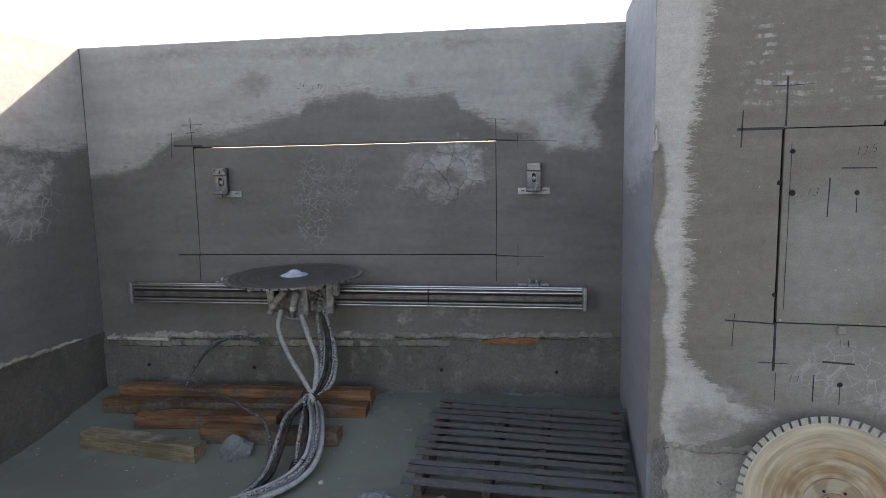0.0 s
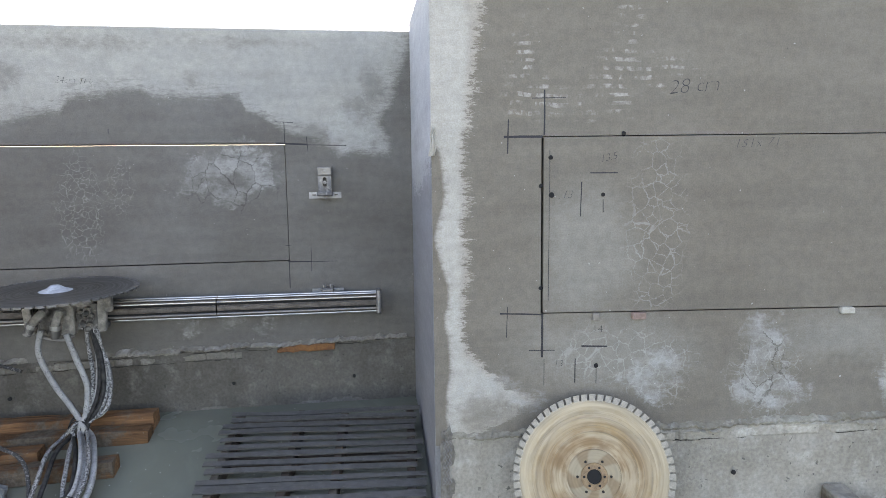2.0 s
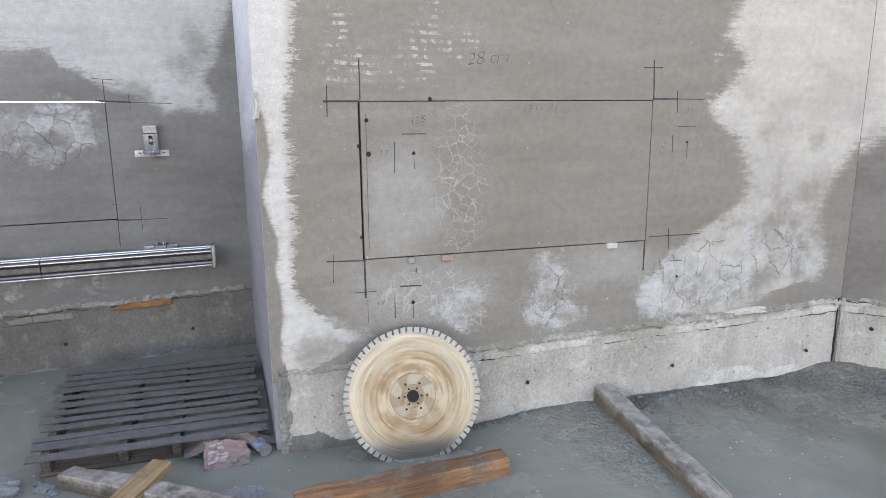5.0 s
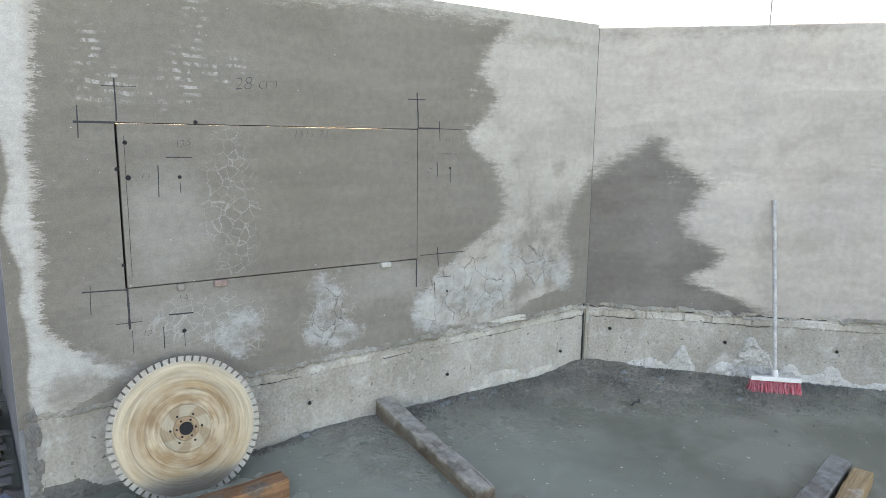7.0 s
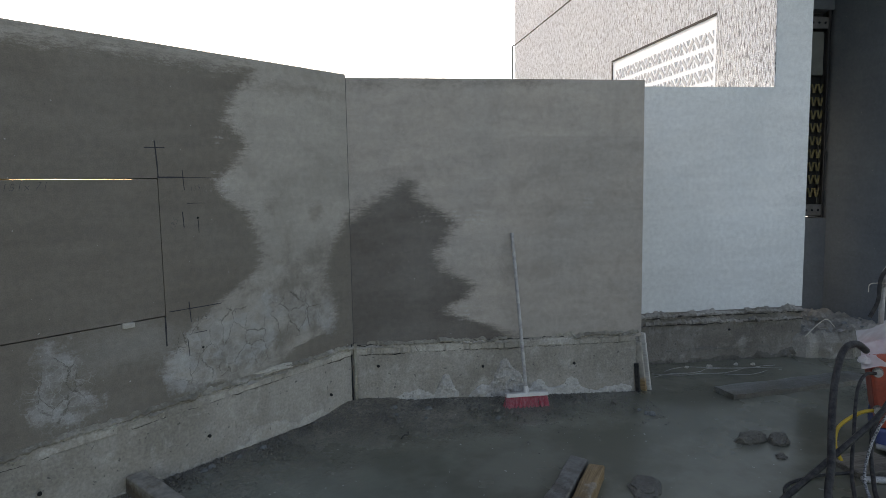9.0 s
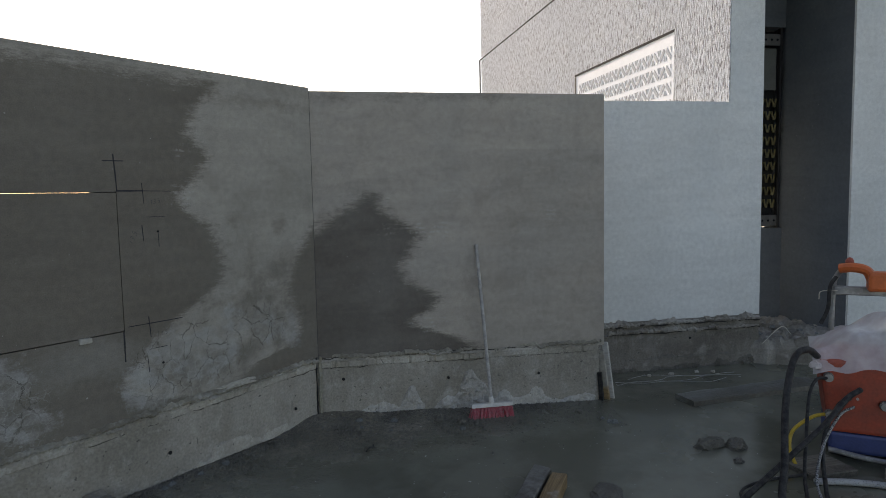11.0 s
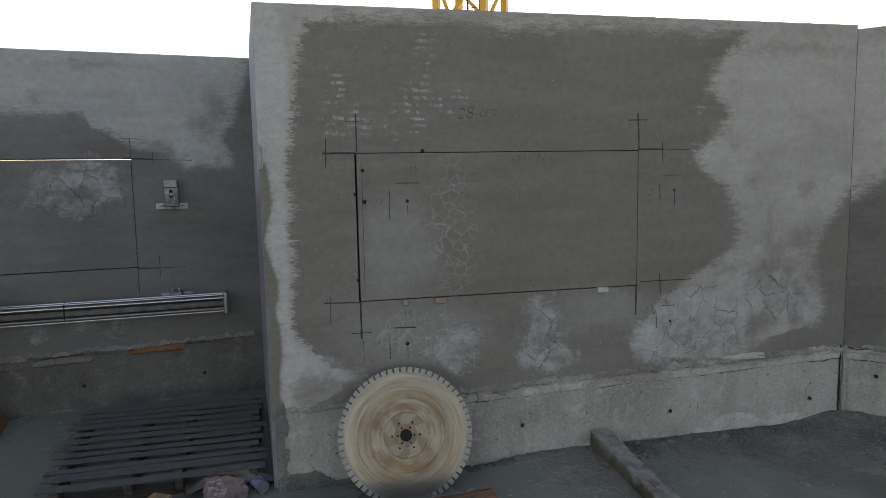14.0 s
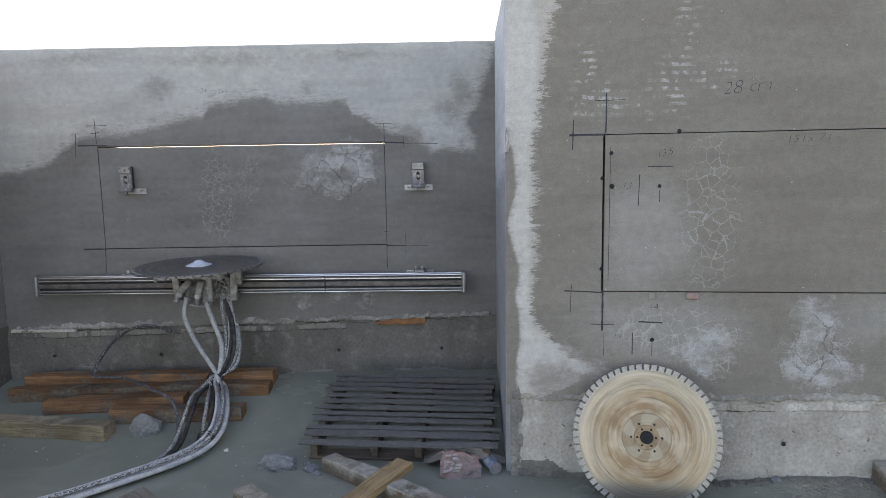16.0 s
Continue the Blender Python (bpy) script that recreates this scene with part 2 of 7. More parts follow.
def rough_concrete(name, base, stain, pale):
    """Cast concrete of the footings: pitted, stained, with a pale crust low down."""
    n = Nodes(name)
    big, mid, fine = n.noise(1.7, 5, 0.6), n.noise(9.0, 5, 0.65), n.noise(70.0, 3, 0.6)
    c = n.mix(n.ramp(big, 0.35, 0.68), base, stain)
    c = n.mix(n.ramp(mid, 0.52, 0.75, 0, 0.7), c, pale)
    c = n.mix(n.ramp(n.noise(34.0, 2, 0.6), 0.68, 0.74, 0, 0.75), c, (0.06, 0.06, 0.055))
    scratch = n.noise(16.0, 4, 0.7, n.scaled(1.6, 1, 0.45), 1.2)
    c = n.mix(n.ramp(scratch, 0.66, 0.70, 0, 0.65), c, (0.07, 0.068, 0.06))
    c = n.mix(n.ramp(n.noise(3.5, 6, 0.7, distort=0.5), 0.56, 0.7, 0, 0.5), c, pale)
    streak = n.noise(5.0, 4, 0.6, n.scaled(1.8, 1, 0.3))
    c = n.mix(n.ramp(streak, 0.5, 0.75, 0, 0.35), c, stain)
    c = n.mix(1.0, c, n.vec("SCALE", (1, 1, 1), scale=n.ramp(fine, 0.2, 0.8, 0.82, 1.18)), "MULTIPLY")
    n.bump(n.math("ADD", n.math("MULTIPLY", mid, 1.0), n.math("MULTIPLY", fine, 0.5)), 0.7, 0.012)
    return n.out(c, 0.88, spec=0.25)


def plain(name, color, rough=0.7, metal=0.0, vary=0.2, scale=12.0, bump=0.2, other=None):
    """Paint, plastic, metal or paper with faint mottling and relief."""
    n = Nodes(name)
    a = n.noise(scale, 5, 0.62)
    c = n.mix(n.ramp(a, 0.3, 0.7), color, other or tuple(x * (1 - vary) for x in color))
    c = n.mix(1.0, c, n.vec("SCALE", (1, 1, 1), scale=n.ramp(n.noise(scale * 7, 2), 0.2, 0.8, 1 - vary * 0.4, 1 + vary * 0.4)), "MULTIPLY")
    n.bump(n.noise(scale * 5, 3), bump, 0.003)
    return n.out(c, rough, metal)


def timber(name, light, dark, crust=None, amount=0.5, rough=0.8, spec=0.25, mud=0.45):
    """Sawn softwood along local x, with grain, and a cement crust on the upper side if given."""
    n = Nodes(name)
    g = n.noise(5.0, 6, 0.65, n.scaled(0.5, 9, 9), 0.6)
    fine = n.noise(30.0, 3, 0.6, n.scaled(0.25, 6, 6))
    c = n.mix(n.ramp(g, 0.3, 0.68), dark, light)
    c = n.mix(n.ramp(n.noise(3.0, 4), 0.45, 0.7, 0, 0.6), c, tuple(x * 0.45 for x in dark))
    c = n.mix(1.0, c, n.vec("SCALE", (1, 1, 1), scale=n.ramp(fine, 0.2, 0.8, 0.75, 1.2)), "MULTIPLY")
    c = n.mix(1.0, c, n.vec("SCALE", (1, 1, 1), scale=n.math("ADD", 0.8, n.math("MULTIPLY", n.random(), 0.4))), "MULTIPLY")
    if crust:
        up = n.split(n.pos)[2]
        f = n.ramp(n.math("ADD", n.math("MULTIPLY", up, 6.0), n.noise(7.0, 5, 0.7)), 1.0 - amount, 1.3 - amount)
        c = n.mix(f, c, n.mix(n.ramp(n.noise(25.0, 3), 0.35, 0.65), crust, tuple(x * 0.7 for x in crust)))
    check = n.noise(7.0, 3, 0.6, n.scaled(0.22, 9, 9), 0.4)
    c = n.mix(n.ramp(check, 0.66, 0.70, 0, 0.75), c, tuple(x * 0.25 for x in dark))
    c = n.mix(n.ramp(n.noise(70.0, 2, 0.6), 0.70, 0.74, 0, 0.45), c, (0.30, 0.29, 0.26))
    if mud:
        dirt = n.ramp(n.math("ADD", n.noise(4.0, 6, 0.75), n.math("MULTIPLY", n.math("SUBTRACT", n.noise(1.3, 3), 0.5), 0.8)), 0.62 - 0.3 * mud, 0.72 - 0.25 * mud, 0, 0.8)
        c = n.mix(dirt, c, n.mix(n.ramp(n.noise(40.0, 4, 0.7), 0.35, 0.65), (0.072, 0.065, 0.052), (0.135, 0.124, 0.102)))
    n.bump(n.math("ADD", g, n.math("MULTIPLY", fine, 0.5)), 0.6, 0.004)
    return n.out(c, rough, spec=spec)


def slurry_ground():
    """Wet grey saw slurry, glossy, giving way to dark trodden mud where the ground rises."""
    n = Nodes("slurry")
    x, y, z = n.split(n.pos)
    big, mid, fine = n.noise(0.8, 5, 0.6), n.noise(5.0, 6, 0.65), n.noise(45.0, 3, 0.6)
    m = n.math("ADD", n.math("MULTIPLY", z, 15.0), n.math("MULTIPLY", n.math("SUBTRACT", mid, 0.5), 0.9))
    m = n.math("ADD", m, n.math("MULTIPLY", n.math("SUBTRACT", big, 0.5), 0.7))
    # the niche stays under water although its floor is higher
    dry = n.math("MULTIPLY", n.ramp(m, 0.30, 1.15), n.ramp(x, 1.6, 2.4))
    wet = n.mix(n.ramp(big, 0.35, 0.7), (0.172, 0.184, 0.150), (0.138, 0.148, 0.120))
    wet = n.mix(n.ramp(n.noise(2.2, 4, 0.6, distort=1.5), 0.50, 0.68, 0, 0.3), wet, (0.225, 0.235, 0.20))
    # darker trodden sludge away from the front wall
    sludge = n.math("MULTIPLY", n.ramp(n.math("ADD", x, n.math("MULTIPLY", n.math("SUBTRACT", big, 0.5), 2.5)), 2.9, 4.4), 0.85)
    wet = n.mix(sludge, wet, n.mix(n.ramp(n.noise(1.9, 5, 0.6), 0.4, 0.65), (0.108, 0.108, 0.080), (0.176, 0.174, 0.134)))
    mud = n.mix(n.ramp(mid, 0.35, 0.65), (0.142, 0.128, 0.098), (0.226, 0.206, 0.162))
    mud = n.mix(1.0, mud, n.vec("SCALE", (1, 1, 1), scale=n.ramp(fine, 0.3, 0.7, 0.62, 1.3)), "MULTIPLY")
    mud = n.mix(n.ramp(n.noise(13.0, 5, 0.7, distort=0.8), 0.52, 0.66, 0, 0.55), mud, (0.085, 0.075, 0.056))
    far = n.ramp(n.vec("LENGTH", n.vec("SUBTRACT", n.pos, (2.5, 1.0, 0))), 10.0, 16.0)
    c = n.mix(dry, wet, mud)
    c = n.mix(n.ramp(n.noise(38.0, 1, 0.5), 0.755, 0.775, 0, 0.6), c, (0.5, 0.5, 0.47))
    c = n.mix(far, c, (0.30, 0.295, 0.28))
    r = n.math("ADD", n.ramp(dry, 0, 1, 0.12, 0.62), n.ramp(n.noise(1.6, 4), 0.4, 0.75, 0.0, 0.22))
    n.bump(n.math("ADD", n.math("MULTIPLY", n.math("MULTIPLY", n.math("ADD", fine, n.noise(15.0, 5, 0.7)), dry), 1.3), n.math("MULTIPLY", mid, 0.25)), 0.8, 0.02)
    return n.out(c, r, spec=0.45)


DARK, LIGHT = (0.158, 0.140, 0.114), (0.372, 0.346, 0.300)
STRIP = [("x", -1, [(0.36, 0.05), (0.47, 0.10), (0.58, 0.34), (0.65, 0.22), (0.75, 0.10), (1.1, 0.10), (1.6, 0.10), (2.05, 0.14), (2.4, 0.10)])]
ALL_PALE = [[("x", 1, [(-9.0, -9.0), (9.0, -9.1)])]]
# niche wall: damp below a tide line that climbs to a plateau and falls again, and in the inner corner
M_A = plaster("render_damp_niche", (0.122, 0.114, 0.103), (0.335, 0.330, 0.303),
              [[("z", 1, [(-3.4, 1.50), (-3.06, 1.54), (-2.90, 1.57), (-2.815, 1.65), (-2.738, 1.69), (-2.678, 1.745), (-2.567, 1.757), (-2.384, 1.765), (-2.236, 1.79), (-2.124, 1.82), (-1.976, 1.855), (-1.866, 1.87),
                          (-1.825, 1.94), (-1.643, 1.955), (-1.46, 1.985), (-1.39, 1.95), (-1.246, 1.937), (-1.101, 1.945), (-0.993, 1.955), (-0.939, 1.93), (-0.915, 1.87), (-0.816, 1.835), (-0.763, 1.79), (-0.674, 1.745), (-0.52, 1.69), (-0.3, 1.64), (0.3, 1.60)]),
                ("x", -1, [(1.5, -0.20), (1.55, -0.17), (1.68, -0.12), (1.80, -0.19), (1.89, -0.13), (2.0, -0.09), (2.17, -0.03), (2.4, 0.05)])]],
              [(-1.15, 1.55, 0.12, 0.09), (-0.95, 1.58, 0.14, 0.07), (-1.2, 1.45, 0.08, 0.06), (-0.86, 1.48, 0.1, 0.06), (-1.02, 1.42, 0.09, 0.05), (-1.27, 0.66, 0.04, 0.04), (-1.05, 0.67, 0.04, 0.03), (-0.88, 0.65, 0.04, 0.03), (-0.35, 1.76, 0.12, 0.12)],
              [(-1.81, 1.33, 0.12, 0.31), (-1.60, 1.45, 0.07, 0.14)], spots=[(-0.55, 1.74, 0.1, 0.06), (-0.30, 1.86, 0.08, 0.08), (-0.22, 2.0, 0.06, 0.1), (-2.15, 2.05, 0.10, 0.05), (-1.18, 2.03, 0.03, 0.04), (-2.6, 2.23, 0.2, 0.02), (-1.7, 2.22, 0.25, 0.02), (-0.9, 2.23, 0.2, 0.02)],
              fringe=0.055, cell=29.0, tint=(0.26, 0.265, 0.26), splits=[(-1.0, 1.46, 0.24, 0.17)])
# front wall: a pale strip along the free edge, a dried-out right part, damp again in the corner and along the foot
M_B = plaster("render_damp_front", DARK, LIGHT,
              [[("x", 1, [(0.3, 0.044), (0.42, 0.036), (0.5, 0.029), (0.58, 0.032), (0.69, 0.048), (0.8, 0.044), (0.9, 0.026), (0.97, 0.044), (1.05, 0.044), (1.16, 0.01), (1.25, -0.008), (1.32, 0.008), (1.4, 0.032), (1.5, 0.028), (1.6, 0.014), (1.66, -0.04), (2.4, -0.1)]),
                ("x", -1, [(0.36, 0.05), (0.425, 0.20), (0.497, 0.34), (0.573, 0.39), (0.60, 0.30), (0.65, 0.248), (0.713, 0.178), (0.775, 0.12), (0.885, 0.085), (0.934, 0.10), (1.01, 0.112), (1.087, 0.126), (1.165, 0.112), (1.24, 0.125), (1.315, 0.10), (1.39, 0.125), (1.46, 0.12), (1.535, 0.112),
                            (1.607, 0.10), (1.655, 0.13), (1.75, 0.13), (1.845, 0.155), (1.94, 0.155), (2.03, 0.17), (2.2, 0.19), (2.345, 0.28)])],
               [("x", 1, [(0.40, 2.7), (0.475, 2.35), (0.52, 2.1), (0.594, 1.93), (0.66, 1.91), (0.75, 2.02), (0.85, 2.10), (0.953, 2.26), (0.984, 2.31), (1.06, 2.44), (1.124, 2.54), (1.192, 2.56), (1.294, 2.533), (1.395, 2.507), (1.462, 2.46), (1.512, 2.36), (1.577, 2.275),
                           (1.64, 2.27), (1.67, 2.31), (1.72, 2.38), (1.786, 2.43), (1.85, 2.48), (1.913, 2.42), (1.97, 2.34), (2.035, 2.36), (2.14, 2.40), (2.21, 2.50), (2.28, 2.55), (2.345, 2.5)]),
                ("x", -1, [(0.40, 2.5), (0.48, 2.56), (0.52, 2.65), (0.575, 2.75), (0.614, 2.95), (0.65, 3.08), (0.725, 3.13), (0.85, 3.12), (0.94, 3.08), (1.0, 3.04), (1.115, 3.08), (1.205, 3.128), (1.276, 3.17), (1.346, 3.237), (1.418, 3.295), (1.46, 3.6), (2.4, 3.7)])],
               [("z", 1, [(-0.2, 2.24), (0.3, 2.27), (0.9, 2.30), (1.2, 2.26), (1.7, 2.29), (2.3, 2.27), (2.6, 2.3), (3.5, 2.28)])]],
              [(0.92, 0.66, 0.11, 0.10), (0.92, 0.66, 0.07, 0.08), (1.36, 0.78, 0.10, 0.09), (1.36, 0.62, 0.12, 0.10), (1.45, 0.54, 0.10, 0.06), (2.05, 0.60, 0.14, 0.13), (2.18, 0.78, 0.12, 0.10), (2.40, 0.72, 0.22, 0.16), (2.62, 0.86, 0.12, 0.11), (3.04, 0.74, 0.08, 0.11), (2.86, 0.80, 0.09, 0.12), (0.20, 0.62, 0.12, 0.07), (0.32, 0.55, 0.10, 0.05)],
              [(0.9, 1.26, 0.12, 0.36), (0.94, 0.66, 0.16, 0.14), (1.40, 0.62, 0.16, 0.18), (2.3, 0.62, 0.35, 0.14), (0.75, 0.74, 0.25, 0.12)],
              [(0.35, 1.93, 0.05, 0.13), (0.40, 1.80, 0.10, 0.07), (0.74, 1.90, 0.06, 0.14), (0.62, 1.80, 0.025, 0.05), (0.92, 1.90, 0.10, 0.06), (0.78, 2.12, 0.04, 0.10), (2.33, 1.89, 0.04, 0.04), (2.30, 1.62, 0.07, 0.06)],
              [(2.645, 1.477, 0.05, 0.035), (2.987, 1.43, 0.05, 0.06), (2.80, 1.00, 0.25, 0.05), (2.74, 0.66, 0.10, 0.08), (2.94, 0.72, 0.035, 0.14), (2.45, 0.62, 0.10, 0.08), (2.25, 0.66, 0.08, 0.1), (0.16, 0.50, 0.11, 0.075), (2.75, 1.17, 0.03, 0.12), (2.9, 2.2, 0.3, 0.03), (2.15, 0.88, 0.08, 0.05)],
              cell=19.0, chalk=[STRIP], mottle=[(2.45, 0.68, 0.6, 0.22), (2.75, 0.98, 0.38, 0.16), (2.2, 0.7, 0.3, 0.2), (3.0, 0.95, 0.2, 0.3), (0.3, 0.5, 0.2, 0.1)], calm=(0.06, 0.11, 0.12, 1.0), washes=[(0.62, 1.2, 0.18, 0.25), (0.72, 0.75, 0.35, 0.14), (1.75, 0.8, 0.3, 0.1)], tint=(0.225, 0.205, 0.172), bands=0.4, soft=0.045,
              splits=[(1.40, 0.66, 0.10, 0.16), (2.30, 0.70, 0.38, 0.20), (2.80, 0.80, 0.22, 0.16)])
# return wall: one large damp stain with a peak and two tongues
M_C = plaster("render_dry_return", (0.122, 0.107, 0.091), (0.382, 0.343, 0.295),
              [[("x", 1, [(0.43, 1.22), (0.465, 1.17), (0.509, 1.12), (0.579, 1.00), (0.628, 0.83), (0.677, 0.69), (0.72, 0.67), (0.782, 0.80), (0.853, 0.86), (0.916, 0.82), (0.984, 0.66), (1.087, 0.60), (1.127, 0.61), (1.184, 0.67), (1.263, 0.70), (1.322, 0.74), (1.363, 0.71),
                           (1.426, 0.60), (1.487, 0.50), (1.547, 0.46), (1.605, 0.47), (1.634, 0.42), (1.66, 0.25), (1.70, -0.2), (2.4, -0.3)])],
               [("z", 1, [(-0.3, 1.20), (-0.02, 1.343), (0.088, 1.418), (0.187, 1.494), (0.286, 1.55), (0.346, 1.607), (0.414, 1.634), (0.50, 1.62), (0.6, 3.0), (2.3, 3.1)])]],
              dashes=[(1.72, 1.42, 0.05, 0.08), (0.75, 1.36, 0.2, 0.05), (0.85, 0.68, 0.15, 0.05)], spots=[(0.62, 2.30, 0.12, 0.025), (0.95, 2.305, 0.2, 0.018), (1.25, 2.30, 0.15, 0.015), (0.15, 2.28, 0.12, 0.025)], bands=0.4, tide=1.925, tint=(0.34, 0.325, 0.295), soft=0.06)
M_F = plaster("render_side", (0.118, 0.120, 0.108), (0.37, 0.37, 0.345), [[("z", 1, [(0.0, 1.2), (2.4, 1.45), (2.75, 1.70), (3.0, 1.68), (3.2, 1.66), (3.45, 1.72), (3.6, 1.72)])]],
              [(2.75, 1.45, 0.22, 0.2), (2.95, 1.55, 0.18, 0.12), (2.85, 1.3, 0.15, 0.1)], [(2.85, 1.4, 0.3, 0.25)], fringe=0.06, cell=12.0)
M_E = plaster("render_reveal", (0.235, 0.235, 0.245), (0.40, 0.40, 0.40), [[("z", 1, [(-1.0, 1.6), (0.4, 1.4), (2.0, 1.75)])]], fringe=0.2)
M_D = plaster("render_pale", (0.60, 0.62, 0.605), (0.665, 0.68, 0.66), [[("z", 1, [(-2.0, 1.1), (0.2, 1.5), (0.8, 0.8), (1.6, 1.6)])]], bands=0.22, fringe=0.8, soft=0.3, tint=(0.56, 0.60, 0.60))
M_PLINTH = rough_concrete("footing_concrete", (0.345, 0.322, 0.278), (0.24, 0.222, 0.185), (0.44, 0.42, 0.375))
# niche footing: the deep niche's shade is put into this darker concrete
M_PLINTH_A = rough_concrete("footing_concrete_niche", (0.128, 0.120, 0.104), (0.083, 0.078, 0.067), (0.20, 0.192, 0.168))
# darkest of the footing concretes, for the side wall
M_PLINTH_F = rough_concrete("footing_concrete_side", (0.100, 0.093, 0.078), (0.062, 0.058, 0.048), (0.15, 0.142, 0.122))
M_MORTAR = rough_concrete("mortar", (0.32, 0.30, 0.24), (0.15, 0.135, 0.105), (0.48, 0.47, 0.42))
M_GROUND = slurry_ground()


# ---- helpers ----
def mesh_of(name, bm, material):
    bm.normal_update()
    me = bpy.data.meshes.new(name)
    bm.to_mesh(me)
    bm.free()
    if material:
        me.materials.append(material)
    return me


def part(name, bm, material, parent, label="", m=None, smooth=False):
    me = mesh_of(name, bm, material)
    if smooth:
        me.polygons.foreach_set("use_smooth", [True] * len(me.polygons))
    ob = new(name, me)
    if parent is not None:
        ob.parent = parent
    if m is not None:
        ob.matrix_basis = m
    return tagged(ob, label)


def solid(name, bm, material, m, label, category, group="", kind="", smooth=False):
    """A top-level thing of one mesh."""
    ob = part(name, bm, material, None, "", m, smooth)
    return tagged(ob, label, category, group, kind)


def thing(name, m, label, category, group="", kind=""):
    ob = new(name)
    ob.matrix_basis = m
    ob.empty_display_size = 0.1
    return tagged(ob, label, category, group, kind)


def box(x0, x1, y0, y1, z0, z1, bevel=0.0, bm=None, segments=1):
    bm = bm or bmesh.new()
    made = bmesh.ops.create_cube(bm, size=1.0, matrix=Matrix.Translation(((x0 + x1) / 2, (y0 + y1) / 2, (z0 + z1) / 2)) @ Matrix.Diagonal((x1 - x0, y1 - y0, z1 - z0, 1)))
    if bevel:
        edges = {e for v in made["verts"] for e in v.link_edges}
        bmesh.ops.bevel(bm, geom=list(edges), offset=bevel, segments=segments, affect="EDGES", profile=0.6)
    return bm


def cyl(r0, r1, z0, z1, n=24, m=None, bm=None, caps=True):
    bm = bm or bmesh.new()
    t = Matrix.Translation((0, 0, (z0 + z1) / 2))
    bmesh.ops.create_cone(bm, cap_ends=caps, segments=n, radius1=r0, radius2=r1, depth=z1 - z0, matrix=(m or Matrix.Identity(4)) @ t)
    return bm


def between(a, b):
    """A pose at a with local z towards b."""
    a, b = Vector(a), Vector(b)
    return Matrix.Translation(a) @ (b - a).to_track_quat("Z", "Y").to_matrix().to_4x4()


def rod(a, b, r, n=10, bm=None):
    return cyl(r, r, 0, (Vector(b) - Vector(a)).length, n, between(a, b), bm)


def smooth_line(points, steps=10):
    """Catmull-Rom points through the given ones."""
    p = [Vector(q) for q in points]
    p = [p[0] * 2 - p[1]] + p + [p[-1] * 2 - p[-2]]
    out = []
    for i in range(1, len(p) - 2):
        for k in range(steps):
            t = k / steps
            out.append(0.5 * (2 * p[i] + (p[i + 1] - p[i - 1]) * t + (2 * p[i - 1] - 5 * p[i] + 4 * p[i + 1] - p[i + 2]) * t * t + (3 * p[i] - p[i - 1] - 3 * p[i + 1] + p[i + 2]) * t ** 3))
    return out + [p[-2]]


def tube(points, r, n=8, steps=10, bm=None, wobble=0.0):
    """A round hose along a smooth line."""
    bm = bm or bmesh.new()
    line = smooth_line(points, steps)
    rings, side = [], Vector((0.3, 0.5, 1)).normalized()
    for i, q in enumerate(line):
        d = (line[min(i + 1, len(line) - 1)] - line[max(i - 1, 0)]).normalized()
        side = (side - d * side.dot(d)).normalized()
        up = d.cross(side)
        k = r * (1 + wobble * noise.noise(q * 9))
        rings.append([bm.verts.new(q + (side * math.cos(a) + up * math.sin(a)) * k) for a in (2 * math.pi * j / n for j in range(n))])
    for a, b in zip(rings, rings[1:]):
        for j in range(n):
            bm.faces.new((a[j], a[(j + 1) % n], b[(j + 1) % n], b[j]))
    bm.faces.new(rings[0][::-1])
    bm.faces.new(rings[-1])
    return bm


def jitter(bm, amount, scale=6.0, seed=0.0):
    for v in bm.verts:
        v.co += noise.noise_vector(v.co * scale + Vector((seed, seed * 1.7, 3))) * amount
    return bm


def lump(rx, ry, rz, rough=0.35, seed=0.0, sub=3):
    """A clod or stone: a broken ball, flat below."""
    bm = bmesh.new()
    bmesh.ops.create_icosphere(bm, subdivisions=sub, radius=1.0)
    for v in bm.verts:
        k = 1 + rough * noise.noise(v.co * 1.6 + Vector((seed, 1, 2))) + rough * 0.45 * noise.noise(v.co * 4.5 + Vector((seed, 5, 2))) + rough * 0.15 * noise.noise(v.co * 11 + Vector((seed, 5, 2)))
        v.co = Vector((v.co.x * rx * k, v.co.y * ry * k, max(v.co.z * rz * k, -0.25 * rz)))
    return bm


